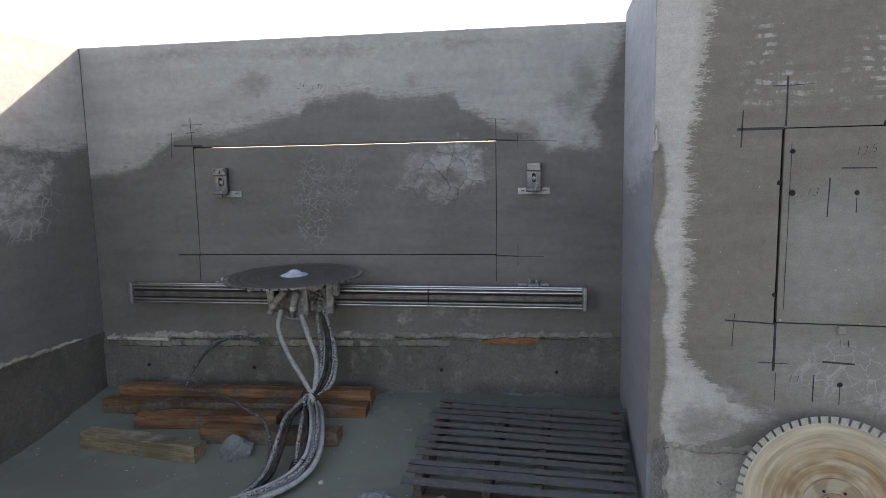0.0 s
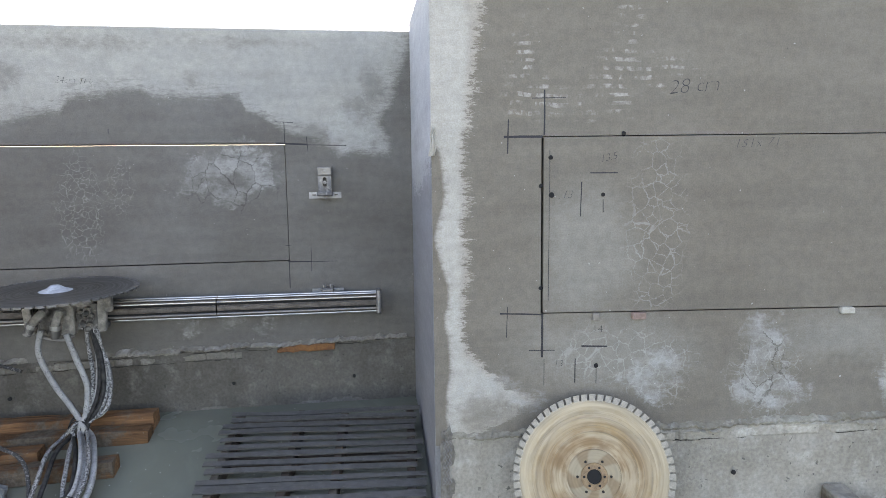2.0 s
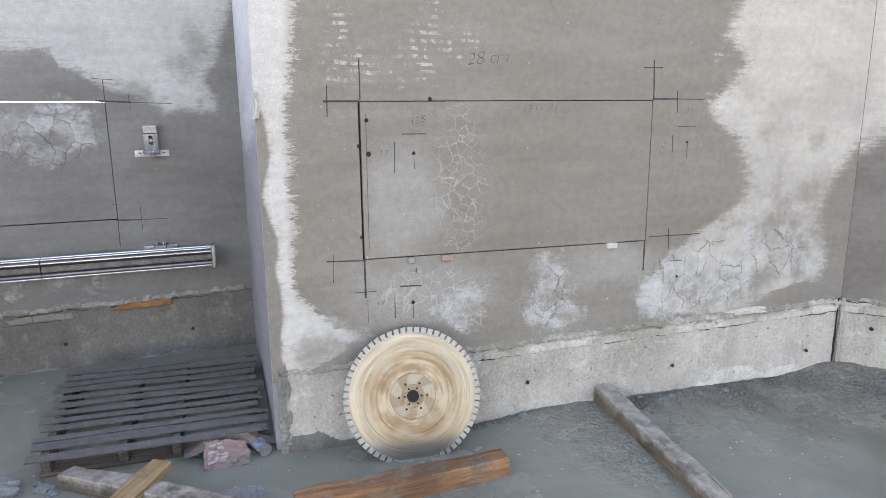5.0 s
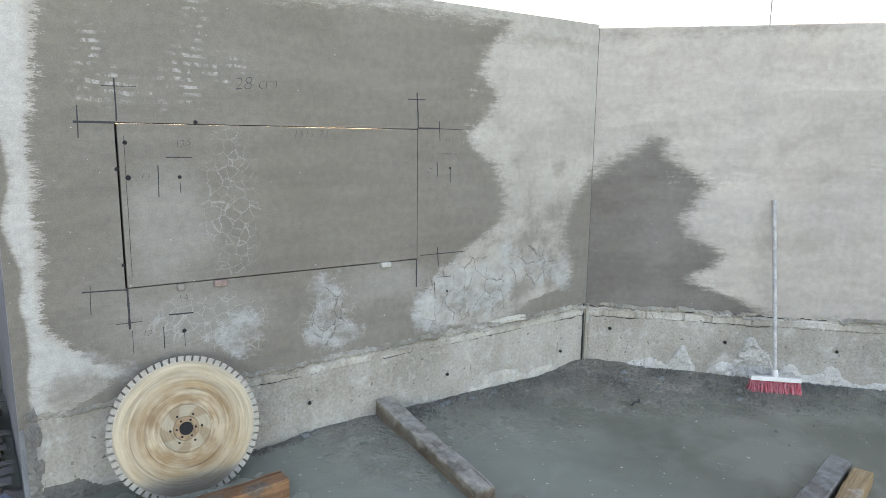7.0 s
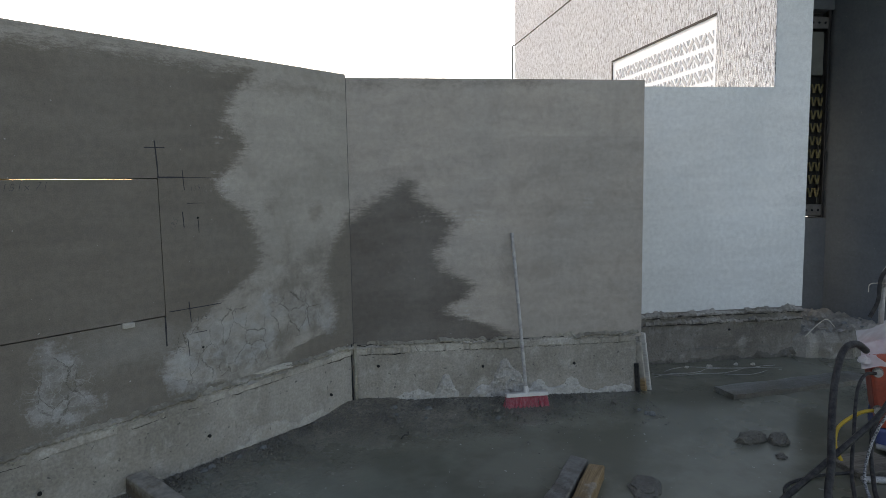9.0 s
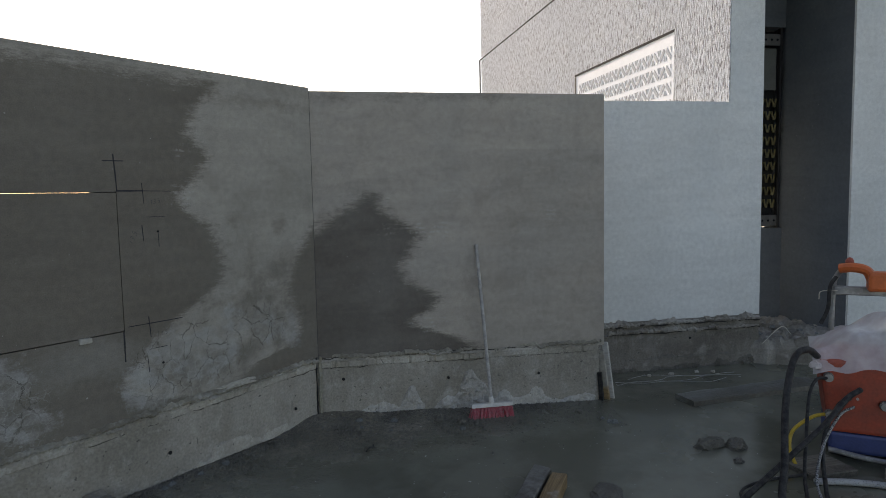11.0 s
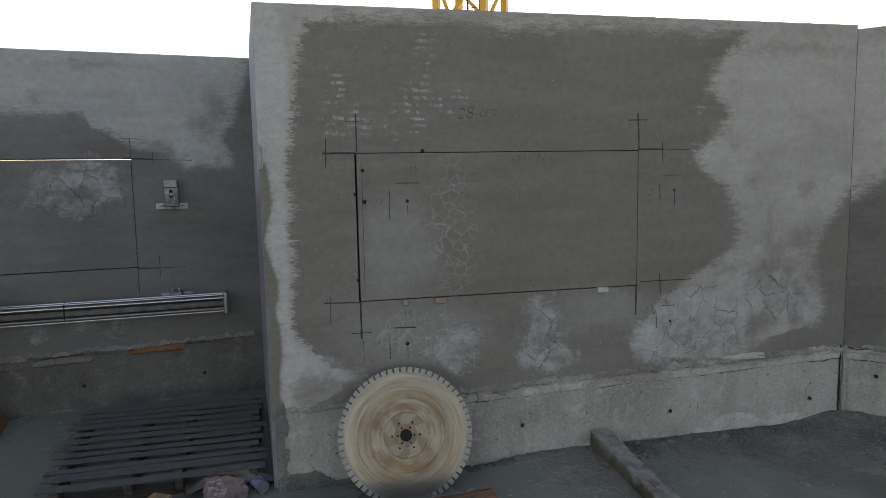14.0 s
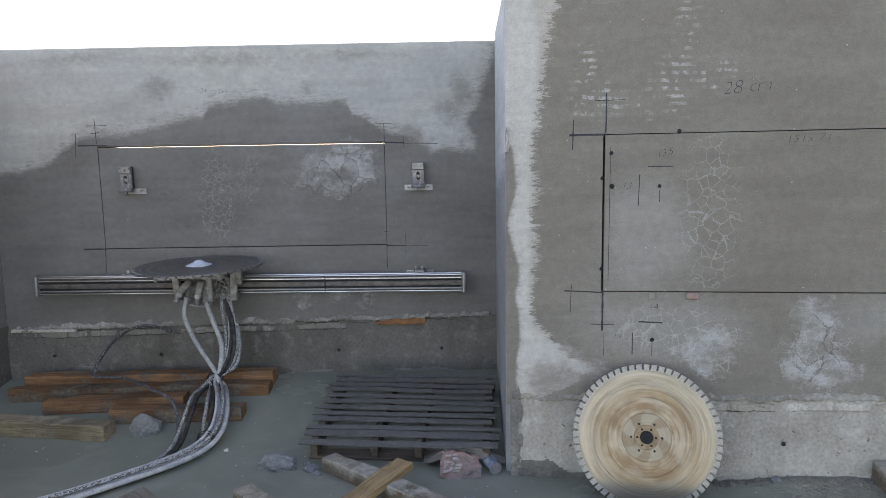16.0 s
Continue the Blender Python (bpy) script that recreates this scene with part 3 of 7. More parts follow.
def slab_grid(xs, zs, depth, hole=None):
    """A wall from x, z grid lines, front at y 0, back at y depth; hole: cells (i, j) left open."""
    bm = bmesh.new()
    hole = hole or set()
    f = [[bm.verts.new((x, 0, z)) for z in zs] for x in xs]
    b = [[bm.verts.new((x, depth, z)) for z in zs] for x in xs]
    nx, nz = len(xs) - 1, len(zs) - 1
    full = {(i, j) for i in range(nx) for j in range(nz)} - hole
    for i, j in full:
        bm.faces.new((f[i][j], f[i + 1][j], f[i + 1][j + 1], f[i][j + 1]))
        bm.faces.new((b[i][j], b[i][j + 1], b[i + 1][j + 1], b[i + 1][j]))
        for (di, dj), (p, q) in {(-1, 0): ((i, j + 1), (i, j)), (1, 0): ((i + 1, j), (i + 1, j + 1)), (0, -1): ((i, j), (i + 1, j)), (0, 1): ((i + 1, j + 1), (i, j + 1))}.items():
            if (i + di, j + dj) not in full:
                bm.faces.new((f[q[0]][q[1]], f[p[0]][p[1]], b[p[0]][p[1]], b[q[0]][q[1]]))
    for v in [v for v in bm.verts if not v.link_faces]:
        bm.verts.remove(v)
    bmesh.ops.recalc_face_normals(bm, faces=bm.faces)
    return bm


def wall_pose(x, y, angle):
    return pose(x, y, 0, 0, 0, angle)


def floor_z(x, y):
    """Height of the slurry and mud at a place."""
    def step(a, b, v):
        t = min(max((v - a) / (b - a), 0), 1)
        return t * t * (3 - 2 * t)
    z = 0.17 * step(3.05, 4.15, y) * (1 - step(1.2, 1.5, x))
    # mud banked against the front and return walls, highest in their corner
    u, v = (x - 4.535) * 0.731 - (y - 3.16) * 0.682, -(x - 4.535) * 0.682 - (y - 3.16) * 0.731
    bank = 0.055 * min(max((x - 2.1) / 0.5, 0.0), 1.0) + 0.045 * step(4.0, 4.55, x)
    if u > 0:
        bank = min(bank, max(0.10 - 0.07 * min(u, 0.4) - 0.03 * max(u - 0.4, 0.0), 0.0))
    near = max(min(3.15 - y, v if u > -0.6 else 9.0), 0.0)
    z += bank * (1 - step(0.0, 1.5, near)) if x > 1.5 else 0.0
    return z


A_POSE, B_POSE, C_POSE, D_POSE = wall_pose(1.133, 4.30, 6.5), wall_pose(1.25, 3.15, 0), wall_pose(4.535, 3.16, -43), wall_pose(6.86, 1.96, -43)


# ---- ground ----
def ground():
    xs = [-300, -80, -20, -8, -4] + [-2.8 + 0.05 * i for i in range(237)] + [11, 16, 30, 90, 300]
    ys = [-300, -80, -20, -8, -4] + [-2.4 + 0.05 * i for i in range(161)] + [7, 12, 30, 90, 300]
    verts, faces = [], []
    for x in xs:
        for y in ys:
            z = floor_z(x, y)
            if abs(x) < 12 and abs(y) < 8:
                rise = min(z / 0.1, 1.0) * (1.0 if x > 1.6 else 0.0)
                p = Vector((x, y, 0))
                z += 0.004 * noise.noise(p * 1.3) + rise * (0.018 * noise.noise(p * 3.1) + 0.014 * noise.noise(p * 9.0) + 0.005 * noise.noise(p * 19.0))
            verts.append((x, y, z))
    k = len(ys)
    for i in range(len(xs) - 1):
        for j in range(k - 1):
            faces.append((i * k + j, (i + 1) * k + j, (i + 1) * k + j + 1, i * k + j + 1))
    me = bpy.data.meshes.new("ground")
    me.from_pydata(verts, [], faces)
    me.polygons.foreach_set("use_smooth", [True] * len(faces))
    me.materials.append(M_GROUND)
    tagged(new("ground", me), "flooded site ground, grey saw slurry and trodden mud", "ground", kind="structure")


ground()


# ---- walls ----
def footing(name, m, length, top, depth, material, holes=(), recess=-0.010, start=0.0, seed=1.0, low=-0.12):
    """Rough cast footing under a wall, its upper edge uneven, with the drilled tie holes."""
    n = max(int((length - start) / 0.03), 4)
    rows_n = 16
    bm = bmesh.new()
    grid = []
    for i in range(n + 1):
        x = start + (length - start) * i / n
        col = []
        t = top(x) if callable(top) else top
        for j in range(rows_n + 1):
            z = low + (t + 0.012 - low) * j / rows_n
            p = Vector((x, seed, z))
            y = recess + 0.010 * noise.noise(p * 4) + 0.006 * noise.noise(p * 14)
            for hx, hz in holes:
                if (x - hx) ** 2 + (z - hz) ** 2 < 0.03 ** 2:
                    y += 0.006
            col.append(bm.verts.new((x, y, z)))
        grid.append(col)
    for a, b in zip(grid, grid[1:]):
        for j in range(rows_n):
            bm.faces.new((a[j], b[j], b[j + 1], a[j + 1]))
    back = [bm.verts.new((x.co.x, depth, z)) for x, z in ((grid[0][0], low), (grid[-1][0], low), (grid[-1][0], top(length) if callable(top) else top), (grid[0][0], top(start) if callable(top) else top))]
    bm.faces.new((*[v for v in grid[0]], back[3], back[0]))
    bm.faces.new((*[v for v in grid[-1]][::-1], back[1], back[2]))
    bm.faces.new((*[c[-1] for c in grid], back[2], back[3]))
    ob = solid(name, bm, material, m, "rough cast concrete footing below the rendered wall, pitted and stained", "footing", kind="structure")
    for hx, hz in holes:
        hb = bmesh.new()
        cyl(0.011, 0.009, -0.004, 0.003, 14, pose(hx, recess - 0.008, hz, 90), hb)
        jitter(hb, 0.003, 40)
        part("tie_hole", hb, M_BLACK, ob, "dark drilled tie hole")
    return ob


def ledge(m, x0, x1, top, material, seed, drop=0.048, proud=0.017, jag=0.03):
    """Pale lip on top of the footing, with a groove below it."""
    bm = bmesh.new()
    n = int((x1 - x0) / 0.008)
    rings = []
    for i in range(n + 1):
        x = x0 + (x1 - x0) * i / n
        t = top(x) if callable(top) else top
        p = Vector((x, seed, 0))
        a, b, c = noise.noise(p * 3), noise.noise(p * 13), noise.noise(p * 41)
        bite = max(0.0, b + 0.5 * c - 0.15) * 0.045
        y = -proud - 0.004 * a - 0.003 * b + bite
        low = t - drop + 0.009 * a + 0.005 * b + 0.002 * c
        rings.append([bm.verts.new(q) for q in ((x, 0.02, low + 0.002), (x, y + 0.004, low), (x, y, low + 0.006 + 0.002 * c), (x, y - 0.001, t - 0.012 + 0.005 * b - bite * 0.6), (x, y + 0.006, t - 0.002 + 0.005 * b + 0.003 * c - bite * 0.5), (x, 0.03, t + 0.014))])
    for p, q in zip(rings, rings[1:]):
        for j in range(5):
            bm.faces.new((p[j], p[j + 1], q[j + 1], q[j]))
    bmesh.ops.recalc_face_normals(bm, faces=bm.faces)
    return solid("footing_lip", bm, material, m, "chipped pale concrete lip along the top of the footing", "concrete edge", kind="structure")


def torn_edge(m, x0, x1, top, material, seed, height=0.05, thick=0.022, lift=0.006, label="torn flaking lower edge of the wall plaster"):
    """Where the plaster ends above the footing: broken plates of mortar standing off the wall."""
    bm = bmesh.new()
    n = int((x1 - x0) / 0.006)
    rings = []
    for i in range(n + 1):
        x = x0 + (x1 - x0) * i / n
        t = top(x) if callable(top) else top
        p = Vector((x, seed, 0))
        cell = math.floor(x * 9 + 2.5 * noise.noise(p * 2.2))
        plate = noise.noise(Vector((cell * 1.37, seed, 4)))
        on = min(max((noise.noise(p * 1.7 + Vector((5, 0, 0))) + 0.30) * 5, 0.0), 1.0)
        low = t + lift + height * 0.30 * (plate + 0.4) + 0.010 * noise.noise(p * 17) + 0.006 * noise.noise(p * 55)
        high = low + height * (0.35 + 0.5 * abs(noise.noise(p * 4 + Vector((1, 2, 0)))) + 0.3 * noise.noise(p * 21))
        d = on * thick * (0.55 + 0.7 * abs(plate) + 0.35 * noise.noise(p * 15) + 0.2 * noise.noise(p * 50))
        rings.append([bm.verts.new(q) for q in ((x, 0.01, low - 0.004), (x, 0.004 - d * 0.9, low), (x, 0.004 - d, low + 0.35 * (high - low)), (x, 0.004 - d * 0.45, low + 0.75 * (high - low)), (x, 0.006, high))])
    for p, q in zip(rings, rings[1:]):
        for j in range(4):
            bm.faces.new((p[j], p[j + 1], q[j + 1], q[j]))
    bmesh.ops.recalc_face_normals(bm, faces=bm.faces)
    return solid("torn_plaster_edge", bm, material, m, label, "mortar", kind="structure")


def gap_shade_strip(m, x0, x1, top, seed, lift, wide, y, gap=0.2):
    """Dark strip along the footing, coming and going: the gap's shade put on as colour."""
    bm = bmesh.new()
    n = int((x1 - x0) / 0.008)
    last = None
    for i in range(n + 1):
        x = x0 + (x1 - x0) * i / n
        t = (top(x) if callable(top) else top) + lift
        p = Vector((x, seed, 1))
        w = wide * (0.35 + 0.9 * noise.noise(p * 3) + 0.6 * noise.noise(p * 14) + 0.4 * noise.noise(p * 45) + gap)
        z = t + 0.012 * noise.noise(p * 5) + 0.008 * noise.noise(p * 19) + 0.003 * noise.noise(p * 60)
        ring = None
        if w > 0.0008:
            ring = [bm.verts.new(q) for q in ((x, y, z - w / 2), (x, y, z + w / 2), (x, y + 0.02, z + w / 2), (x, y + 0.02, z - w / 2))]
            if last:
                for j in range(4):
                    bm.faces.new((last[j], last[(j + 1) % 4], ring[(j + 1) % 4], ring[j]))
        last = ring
    return solid("gap_shade_strip", bm, M_GAP_DARK, m, "dark jagged strip for the shade in the gap between plaster and footing", "crack", kind="structure")


def splash(parent, u0, u1, z0, tall, material, seed, label, deep=0.022, face=-0.012):
    """Crust of splashed mortar with a broken outline, grown out of a footing's face."""
    bm = bmesh.new()
    step = 0.011
    nx, nz = int((u1 - u0) / step), int(max(tall(u0 + (u1 - u0) * k / 40) for k in range(41)) * 1.5 / step) + 3
    g = []
    for i in range(nx + 1):
        col = []
        for j in range(nz + 1):
            x, z = u0 + step * i, z0 + step * j
            p = Vector((x, seed, z))
            edge = tall(x) * (1 + 0.5 * noise.noise(p * 7)) + 0.02 * noise.noise(p * 19) - step * j
            ends = min(x - u0, u1 - x) * 2.0 + 0.05 * noise.noise(p * 9)
            k = min(max(min(edge, ends) / 0.03, -1.0), 1.0)
            relief = 0.45 + 0.55 * noise.noise(p * 10) + 0.5 * noise.noise(p * 27) + 0.3 * noise.noise(p * 60)
            col.append(bm.verts.new((x, face - k * deep * max(relief, 0.15) + (0.012 if k < 0 else 0.0), z)))
        g.append(col)
    for i in range(nx):
        for j in range(nz):
            bm.faces.new((g[i][j], g[i + 1][j], g[i + 1][j + 1], g[i][j + 1]))
    return part("mortar_crust", bm, material, parent, label)


M_INK_THIN = plain("pencil_line", (0.055, 0.055, 0.058), 0.8, vary=0.5, scale=40)
M_LIP = rough_concrete("lip_concrete", (0.43, 0.405, 0.35), (0.25, 0.23, 0.19), (0.52, 0.50, 0.45))
M_PLINTH_D = rough_concrete("footing_concrete_old", (0.20, 0.188, 0.165), (0.125, 0.115, 0.097), (0.30, 0.29, 0.265))
# lip of the niche footing, darkened for the niche's shade as well
M_LIP_A = rough_concrete("lip_concrete_niche", (0.21, 0.20, 0.175), (0.14, 0.13, 0.11), (0.40, 0.39, 0.36))
M_MORTAR_A = rough_concrete("mortar_damp", (0.30, 0.285, 0.25), (0.15, 0.135, 0.11), (0.46, 0.45, 0.42))
M_MORTAR_D = rough_concrete("mortar_old", (0.31, 0.295, 0.26), (0.15, 0.138, 0.115), (0.44, 0.43, 0.40))
# near-black standing for shade in the footing gaps; bracket spacers use it too
M_GAP_DARK = plain("gap_dark", (0.05, 0.045, 0.038), 0.95, vary=0.5, scale=25)
M_BLACK = plain("deep_shadow_hole", (0.012, 0.012, 0.012), 0.95, vary=0.1)
A_TOP = lambda x: 0.525 + 0.018 * x
B_TOP = lambda x: 0.385 + 0.026 * x
C_TOP = lambda x: 0.47 - 0.005 * x
AX0, AX1, AZ0, AZ1 = -2.566, -0.71, 1.018, 1.686
BX0, BX1, BZ0, BZ1 = 0.437, 1.932, 0.925, 1.657

wall_a = solid("wall_niche", slab_grid([-3.275, AX0, AX1, 0.3], [0.47, AZ0, AZ1, 2.302], 0.24, {(1, 1)}), M_A, A_POSE,
               "grey cement-rendered wall, damp patches, saw-cut opening", "wall", kind="structure")
wall_b = solid("wall_front", slab_grid([-0.02, BX0 - 0.012, BX1, 3.283], [0.36, BZ0, BZ1, 2.345], 0.28, {(1, 1)}), M_B, B_POSE,
               "grey cement-rendered wall with wet patches and saw-cut opening", "wall", kind="structure")
wall_c = solid("wall_return", slab_grid([0.0, 2.15], [0.44, 2.325], 0.24), M_C, C_POSE,
               "grey rendered wall with a large dark damp stain", "wall", kind="structure")
E_ANGLE = math.degrees(math.atan2(3.15 - 4.30, 1.229 - 1.133))
solid("wall_reveal", slab_grid([0.0, 1.13], [-0.12, 2.345], 0.25), M_E, pose(1.133, 4.30, 0, 0, 0, E_ANGLE),
               "bluish grey rendered side of the thick wall end", "wall", kind="structure")
solid("wall_side", slab_grid([0.0, 3.5], [0.50, 2.30], 0.24), M_F, pose(-2.121 + 0.12, 3.929 - 3.4, 0, 0, 0, 92),
               "rendered side wall, its top in sunlight", "wall", kind="structure")
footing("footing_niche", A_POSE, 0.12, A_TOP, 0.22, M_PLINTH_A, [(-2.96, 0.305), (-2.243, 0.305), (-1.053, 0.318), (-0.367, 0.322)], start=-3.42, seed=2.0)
footing("footing_front", B_POSE, 3.40, B_TOP, 0.26, M_PLINTH, [(1.266, 0.212), (2.138, 0.205), (3.050, 0.196)], start=0.03, seed=5.0)
footing("footing_return", C_POSE, 2.105, C_TOP, 0.22, M_PLINTH, [(0.175, 0.328), (0.93, 0.283), (1.62, 0.265)], start=-0.06, seed=9.0)
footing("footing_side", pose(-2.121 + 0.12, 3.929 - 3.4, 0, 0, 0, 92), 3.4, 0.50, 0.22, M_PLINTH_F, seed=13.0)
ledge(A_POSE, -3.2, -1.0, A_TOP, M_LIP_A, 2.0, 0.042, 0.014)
torn_edge(A_POSE, -3.2, -0.05, A_TOP, M_MORTAR_A, 2.0, 0.065, 0.05)
ledge(B_POSE, 0.42, 3.27, B_TOP, M_LIP, 5.0)
torn_edge(B_POSE, 0.02, 3.27, B_TOP, M_MORTAR, 5.0, 0.07, 0.05, -0.004)
torn_edge(B_POSE, 0.5, 3.27, B_TOP, M_LIP, 7.0, 0.045, 0.045, -0.018, "second broken layer of mortar along the footing")
ledge(C_POSE, 0.02, 2.09, C_TOP, M_LIP, 9.0, 0.055)
torn_edge(C_POSE, 0.02, 2.12, C_TOP, M_MORTAR, 9.0, 0.065, 0.05, -0.002)
torn_edge(C_POSE, 0.02, 2.10, C_TOP, M_LIP, 12.0, 0.045, 0.045, -0.018, "second broken layer of mortar along the footing")
torn_edge(pose(-2.121 + 0.12, 3.929 - 3.4, 0, 0, 0, 92), 0.1, 3.35, 0.50, M_MORTAR, 13.0, 0.05, 0.03)

gap_shade_strip(A_POSE, -3.2, -0.05, A_TOP, 2.0, 0.002, 0.007, -0.010)
gap_shade_strip(A_POSE, -3.2, -1.0, A_TOP, 3.0, -0.043, 0.004, -0.016, 0.2)
gap_shade_strip(B_POSE, 0.05, 3.26, B_TOP, 5.0, 0.006, 0.005, -0.012, -0.05)
gap_shade_strip(B_POSE, 0.45, 3.26, B_TOP, 6.0, -0.048, 0.004, -0.016, -0.1)
gap_shade_strip(C_POSE, 0.03, 2.08, C_TOP, 9.0, 0.008, 0.010, -0.012)
gap_shade_strip(C_POSE, 0.03, 2.08, C_TOP, 8.0, -0.056, 0.004, -0.016, 0.0)
for s_, z_, rx_, rz_, k_ in [(0.035, 0.30, 0.02, 0.09, 1.0), (0.030, 0.17, 0.025, 0.08, 2.0), (0.03, 0.40, 0.02, 0.04, 4.0)]:
    lump_bm = jitter(lump(rx_, 0.020, rz_, 0.6, k_, 4), 0.006, 40, k_)
    part("broken_edge", lump_bm, M_PLINTH_D, bpy.data.objects["footing_front"], "broken mortar at the wall end", pose(s_, -0.004, z_))

# pale wall of the next building, its low part in front of the tall one
solid("wall_pale", slab_grid([-1.6, 1.173, 1.51], [0.42, 2.385, 7.0], 0.25, {(0, 1)}), M_D, D_POSE,
               "pale bluish rendered building wall", "wall", kind="structure")
footing("footing_pale", D_POSE, 1.50, 0.44, 0.24, M_PLINTH_D, [(0.795, 0.274)], start=-1.5, seed=17.0)
gap_shade_strip(D_POSE, -1.5, 1.5, 0.41, 17.0, 0.0, 0.016, -0.03)
gap_shade_strip(D_POSE, -1.5, 1.5, 0.34, 18.0, 0.0, 0.010, -0.03)
torn_edge(D_POSE, -1.5, 1.5, 0.40, M_MORTAR_D, 17.0, 0.10, 0.075, 0.0)
torn_edge(D_POSE, -1.5, 1.5, 0.33, M_MORTAR_D, 19.0, 0.09, 0.055, 0.0, "broken mortar crust on the old footing")
part("corner_joint", jitter(box(-3.271, -3.2685, -0.002, 0.003, 0.55, 2.295), 0.001, 6), M_INK_THIN, wall_a, "dark open joint in the wall corner")
part("corner_joint", jitter(box(0.004, 0.008, -0.002, 0.003, 0.48, 2.318), 0.001, 6), M_INK_THIN, wall_c, "dark open joint in the wall corner")


# ---- saw cuts, marks and writing on the walls ----
M_INK = plain("marker_ink", (0.018, 0.018, 0.024), 0.6, vary=0.3, scale=60)
# sawn faces, coloured pale so the light through the slit turns white
M_SAWN = plain("sawn_slit_pale", (0.52, 0.53, 0.54), 0.8, vary=0.15, scale=20)


def mark(wall, x0, z0, x1, z1, width=0.005, material=None, proud=0.0015):
    """A drawn line on a wall, a little uneven."""
    bm = bmesh.new()
    a, b = Vector((x0, -proud, z0)), Vector((x1, -proud, z1))
    d = (b - a).normalized()
    side = Vector((-d.z, 0, d.x)) * width / 2
    n = max(int((b - a).length / 0.03), 2)
    pts = []
    for i in range(n + 1):
        q = a.lerp(b, i / n)
        w = 1 + 0.5 * noise.noise(Vector((q.x * 23, q.z * 23, x0 * 7)))
        o = side.normalized() * 0.0015 * noise.noise(Vector((q.x * 9, q.z * 9, 3)))
        pts.append((bm.verts.new(q + side * w + o), bm.verts.new(q - side * w + o)))
    for p, q in zip(pts, pts[1:]):
        bm.faces.new((p[0], p[1], q[1], q[0]))
    top = bmesh.ops.extrude_face_region(bm, geom=bm.faces[:])
    for v in [g for g in top["geom"] if isinstance(g, bmesh.types.BMVert)]:
        v.co.y += proud + 0.001
    bmesh.ops.recalc_face_normals(bm, faces=bm.faces)
    return part("marker_line", bm, material or M_INK, wall, "black marker line")


def writing(wall, text, x, z, height, slope=0.0, shear=0.25, material=None, spread=1.0):
    """Handwritten figures on a wall."""
    cu = bpy.data.curves.new("text", "FONT")
    cu.body, cu.size, cu.shear, cu.space_character, cu.offset = text, height * 1.35, shear, spread, -height * 0.038
    cu.resolution_u = 3
    tmp = bpy.data.objects.new("text", cu)
    scene.collection.objects.link(tmp)
    me = bpy.data.meshes.new_from_object(tmp.evaluated_get(bpy.context.evaluated_depsgraph_get()))
    bpy.data.objects.remove(tmp)
    bm = bmesh.new()
    bm.from_mesh(me)
    for v in bm.verts:
        v.co.x += 0.004 * noise.noise(v.co * 30 + Vector((x, z, 0)))
        v.co.y += 0.006 * noise.noise(v.co * 22 + Vector((z, x, 4)))
    return part("handwriting", bm, material or M_INK_THIN, wall, "handwritten figures " + text, pose(x, -0.002, z, 90, -slope, 0))


def sawn(ob, z_faces):
    """Give the sawn level faces at these heights a pale colour that whitens the slit's light."""
    ob.data.materials.append(M_SAWN)
    for p in ob.data.polygons:
        if abs(p.normal.z) > 0.9 and any(abs(p.center.z - z) < 0.02 for z in z_faces):
            p.material_index = 1
    return ob


def panel(name, m, x0, x1, z0, z1, depth, material, label, drop, left, right, turn, out):
    """The sawn block still sitting in its opening, sunk by drop."""
    cx, cz = (x0 + x1) / 2, (z0 + z1) / 2
    bm = box(x0 + left - cx, x1 - right - cx, 0.0, depth, z0 + 0.005 - cz, z1 - drop - cz, 0.002)
    for v in bm.verts:
        v.co += Vector((cx, 0, cz))
    return solid(name, bm, material, m @ Matrix.Translation((0, out, 0)) @ pose(cx, 0, cz, 0, 0, turn) @ Matrix.Translation((-cx, 0, -cz)), label, "concrete block")


block_a = panel("sawn_wall_block", A_POSE, AX0, AX1, AZ0, AZ1, 0.238, M_A, "sawn rectangular block still standing in the niche wall", 0.0101, 0.003, 0.003, 0, 0.001)
block_b = panel("sawn_wall_block", B_POSE, BX0 - 0.012, BX1, BZ0, BZ1, 0.278, M_B, "sawn rectangular block set slightly proud in the front wall", 0.005, 0.009, 0.003, 0.25, -0.004)

for ob_, z_ in ((wall_a, AZ1), (wall_b, BZ1), (block_a, AZ1), (block_b, BZ1)):
    sawn(ob_, [z_])

# niche wall: outline, crosses, ticks
for x0, z0, x1, z1, w in [(-2.69, 1.694, -2.50, 1.692, 0.009), (-0.76, 1.684, -0.585, 1.676, 0.009), (-0.585, 1.674, -0.37, 1.668, 0.003),
                          (-2.572, 1.86, -2.567, 1.70, 0.003), (-2.627, 1.818, -2.498, 1.817, 0.003), (-2.60, 1.769, -2.545, 1.775, 0.004), (-2.70, 1.769, -2.71, 1.618, 0.003),
                          (-2.568, 1.018, -2.572, 0.86, 0.003), (-2.707, 1.02, -2.56, 1.019, 0.008), (-0.72, 1.015, -0.585, 1.010, 0.007)]:
    mark(wall_a, x0, z0, x1, z1, w)
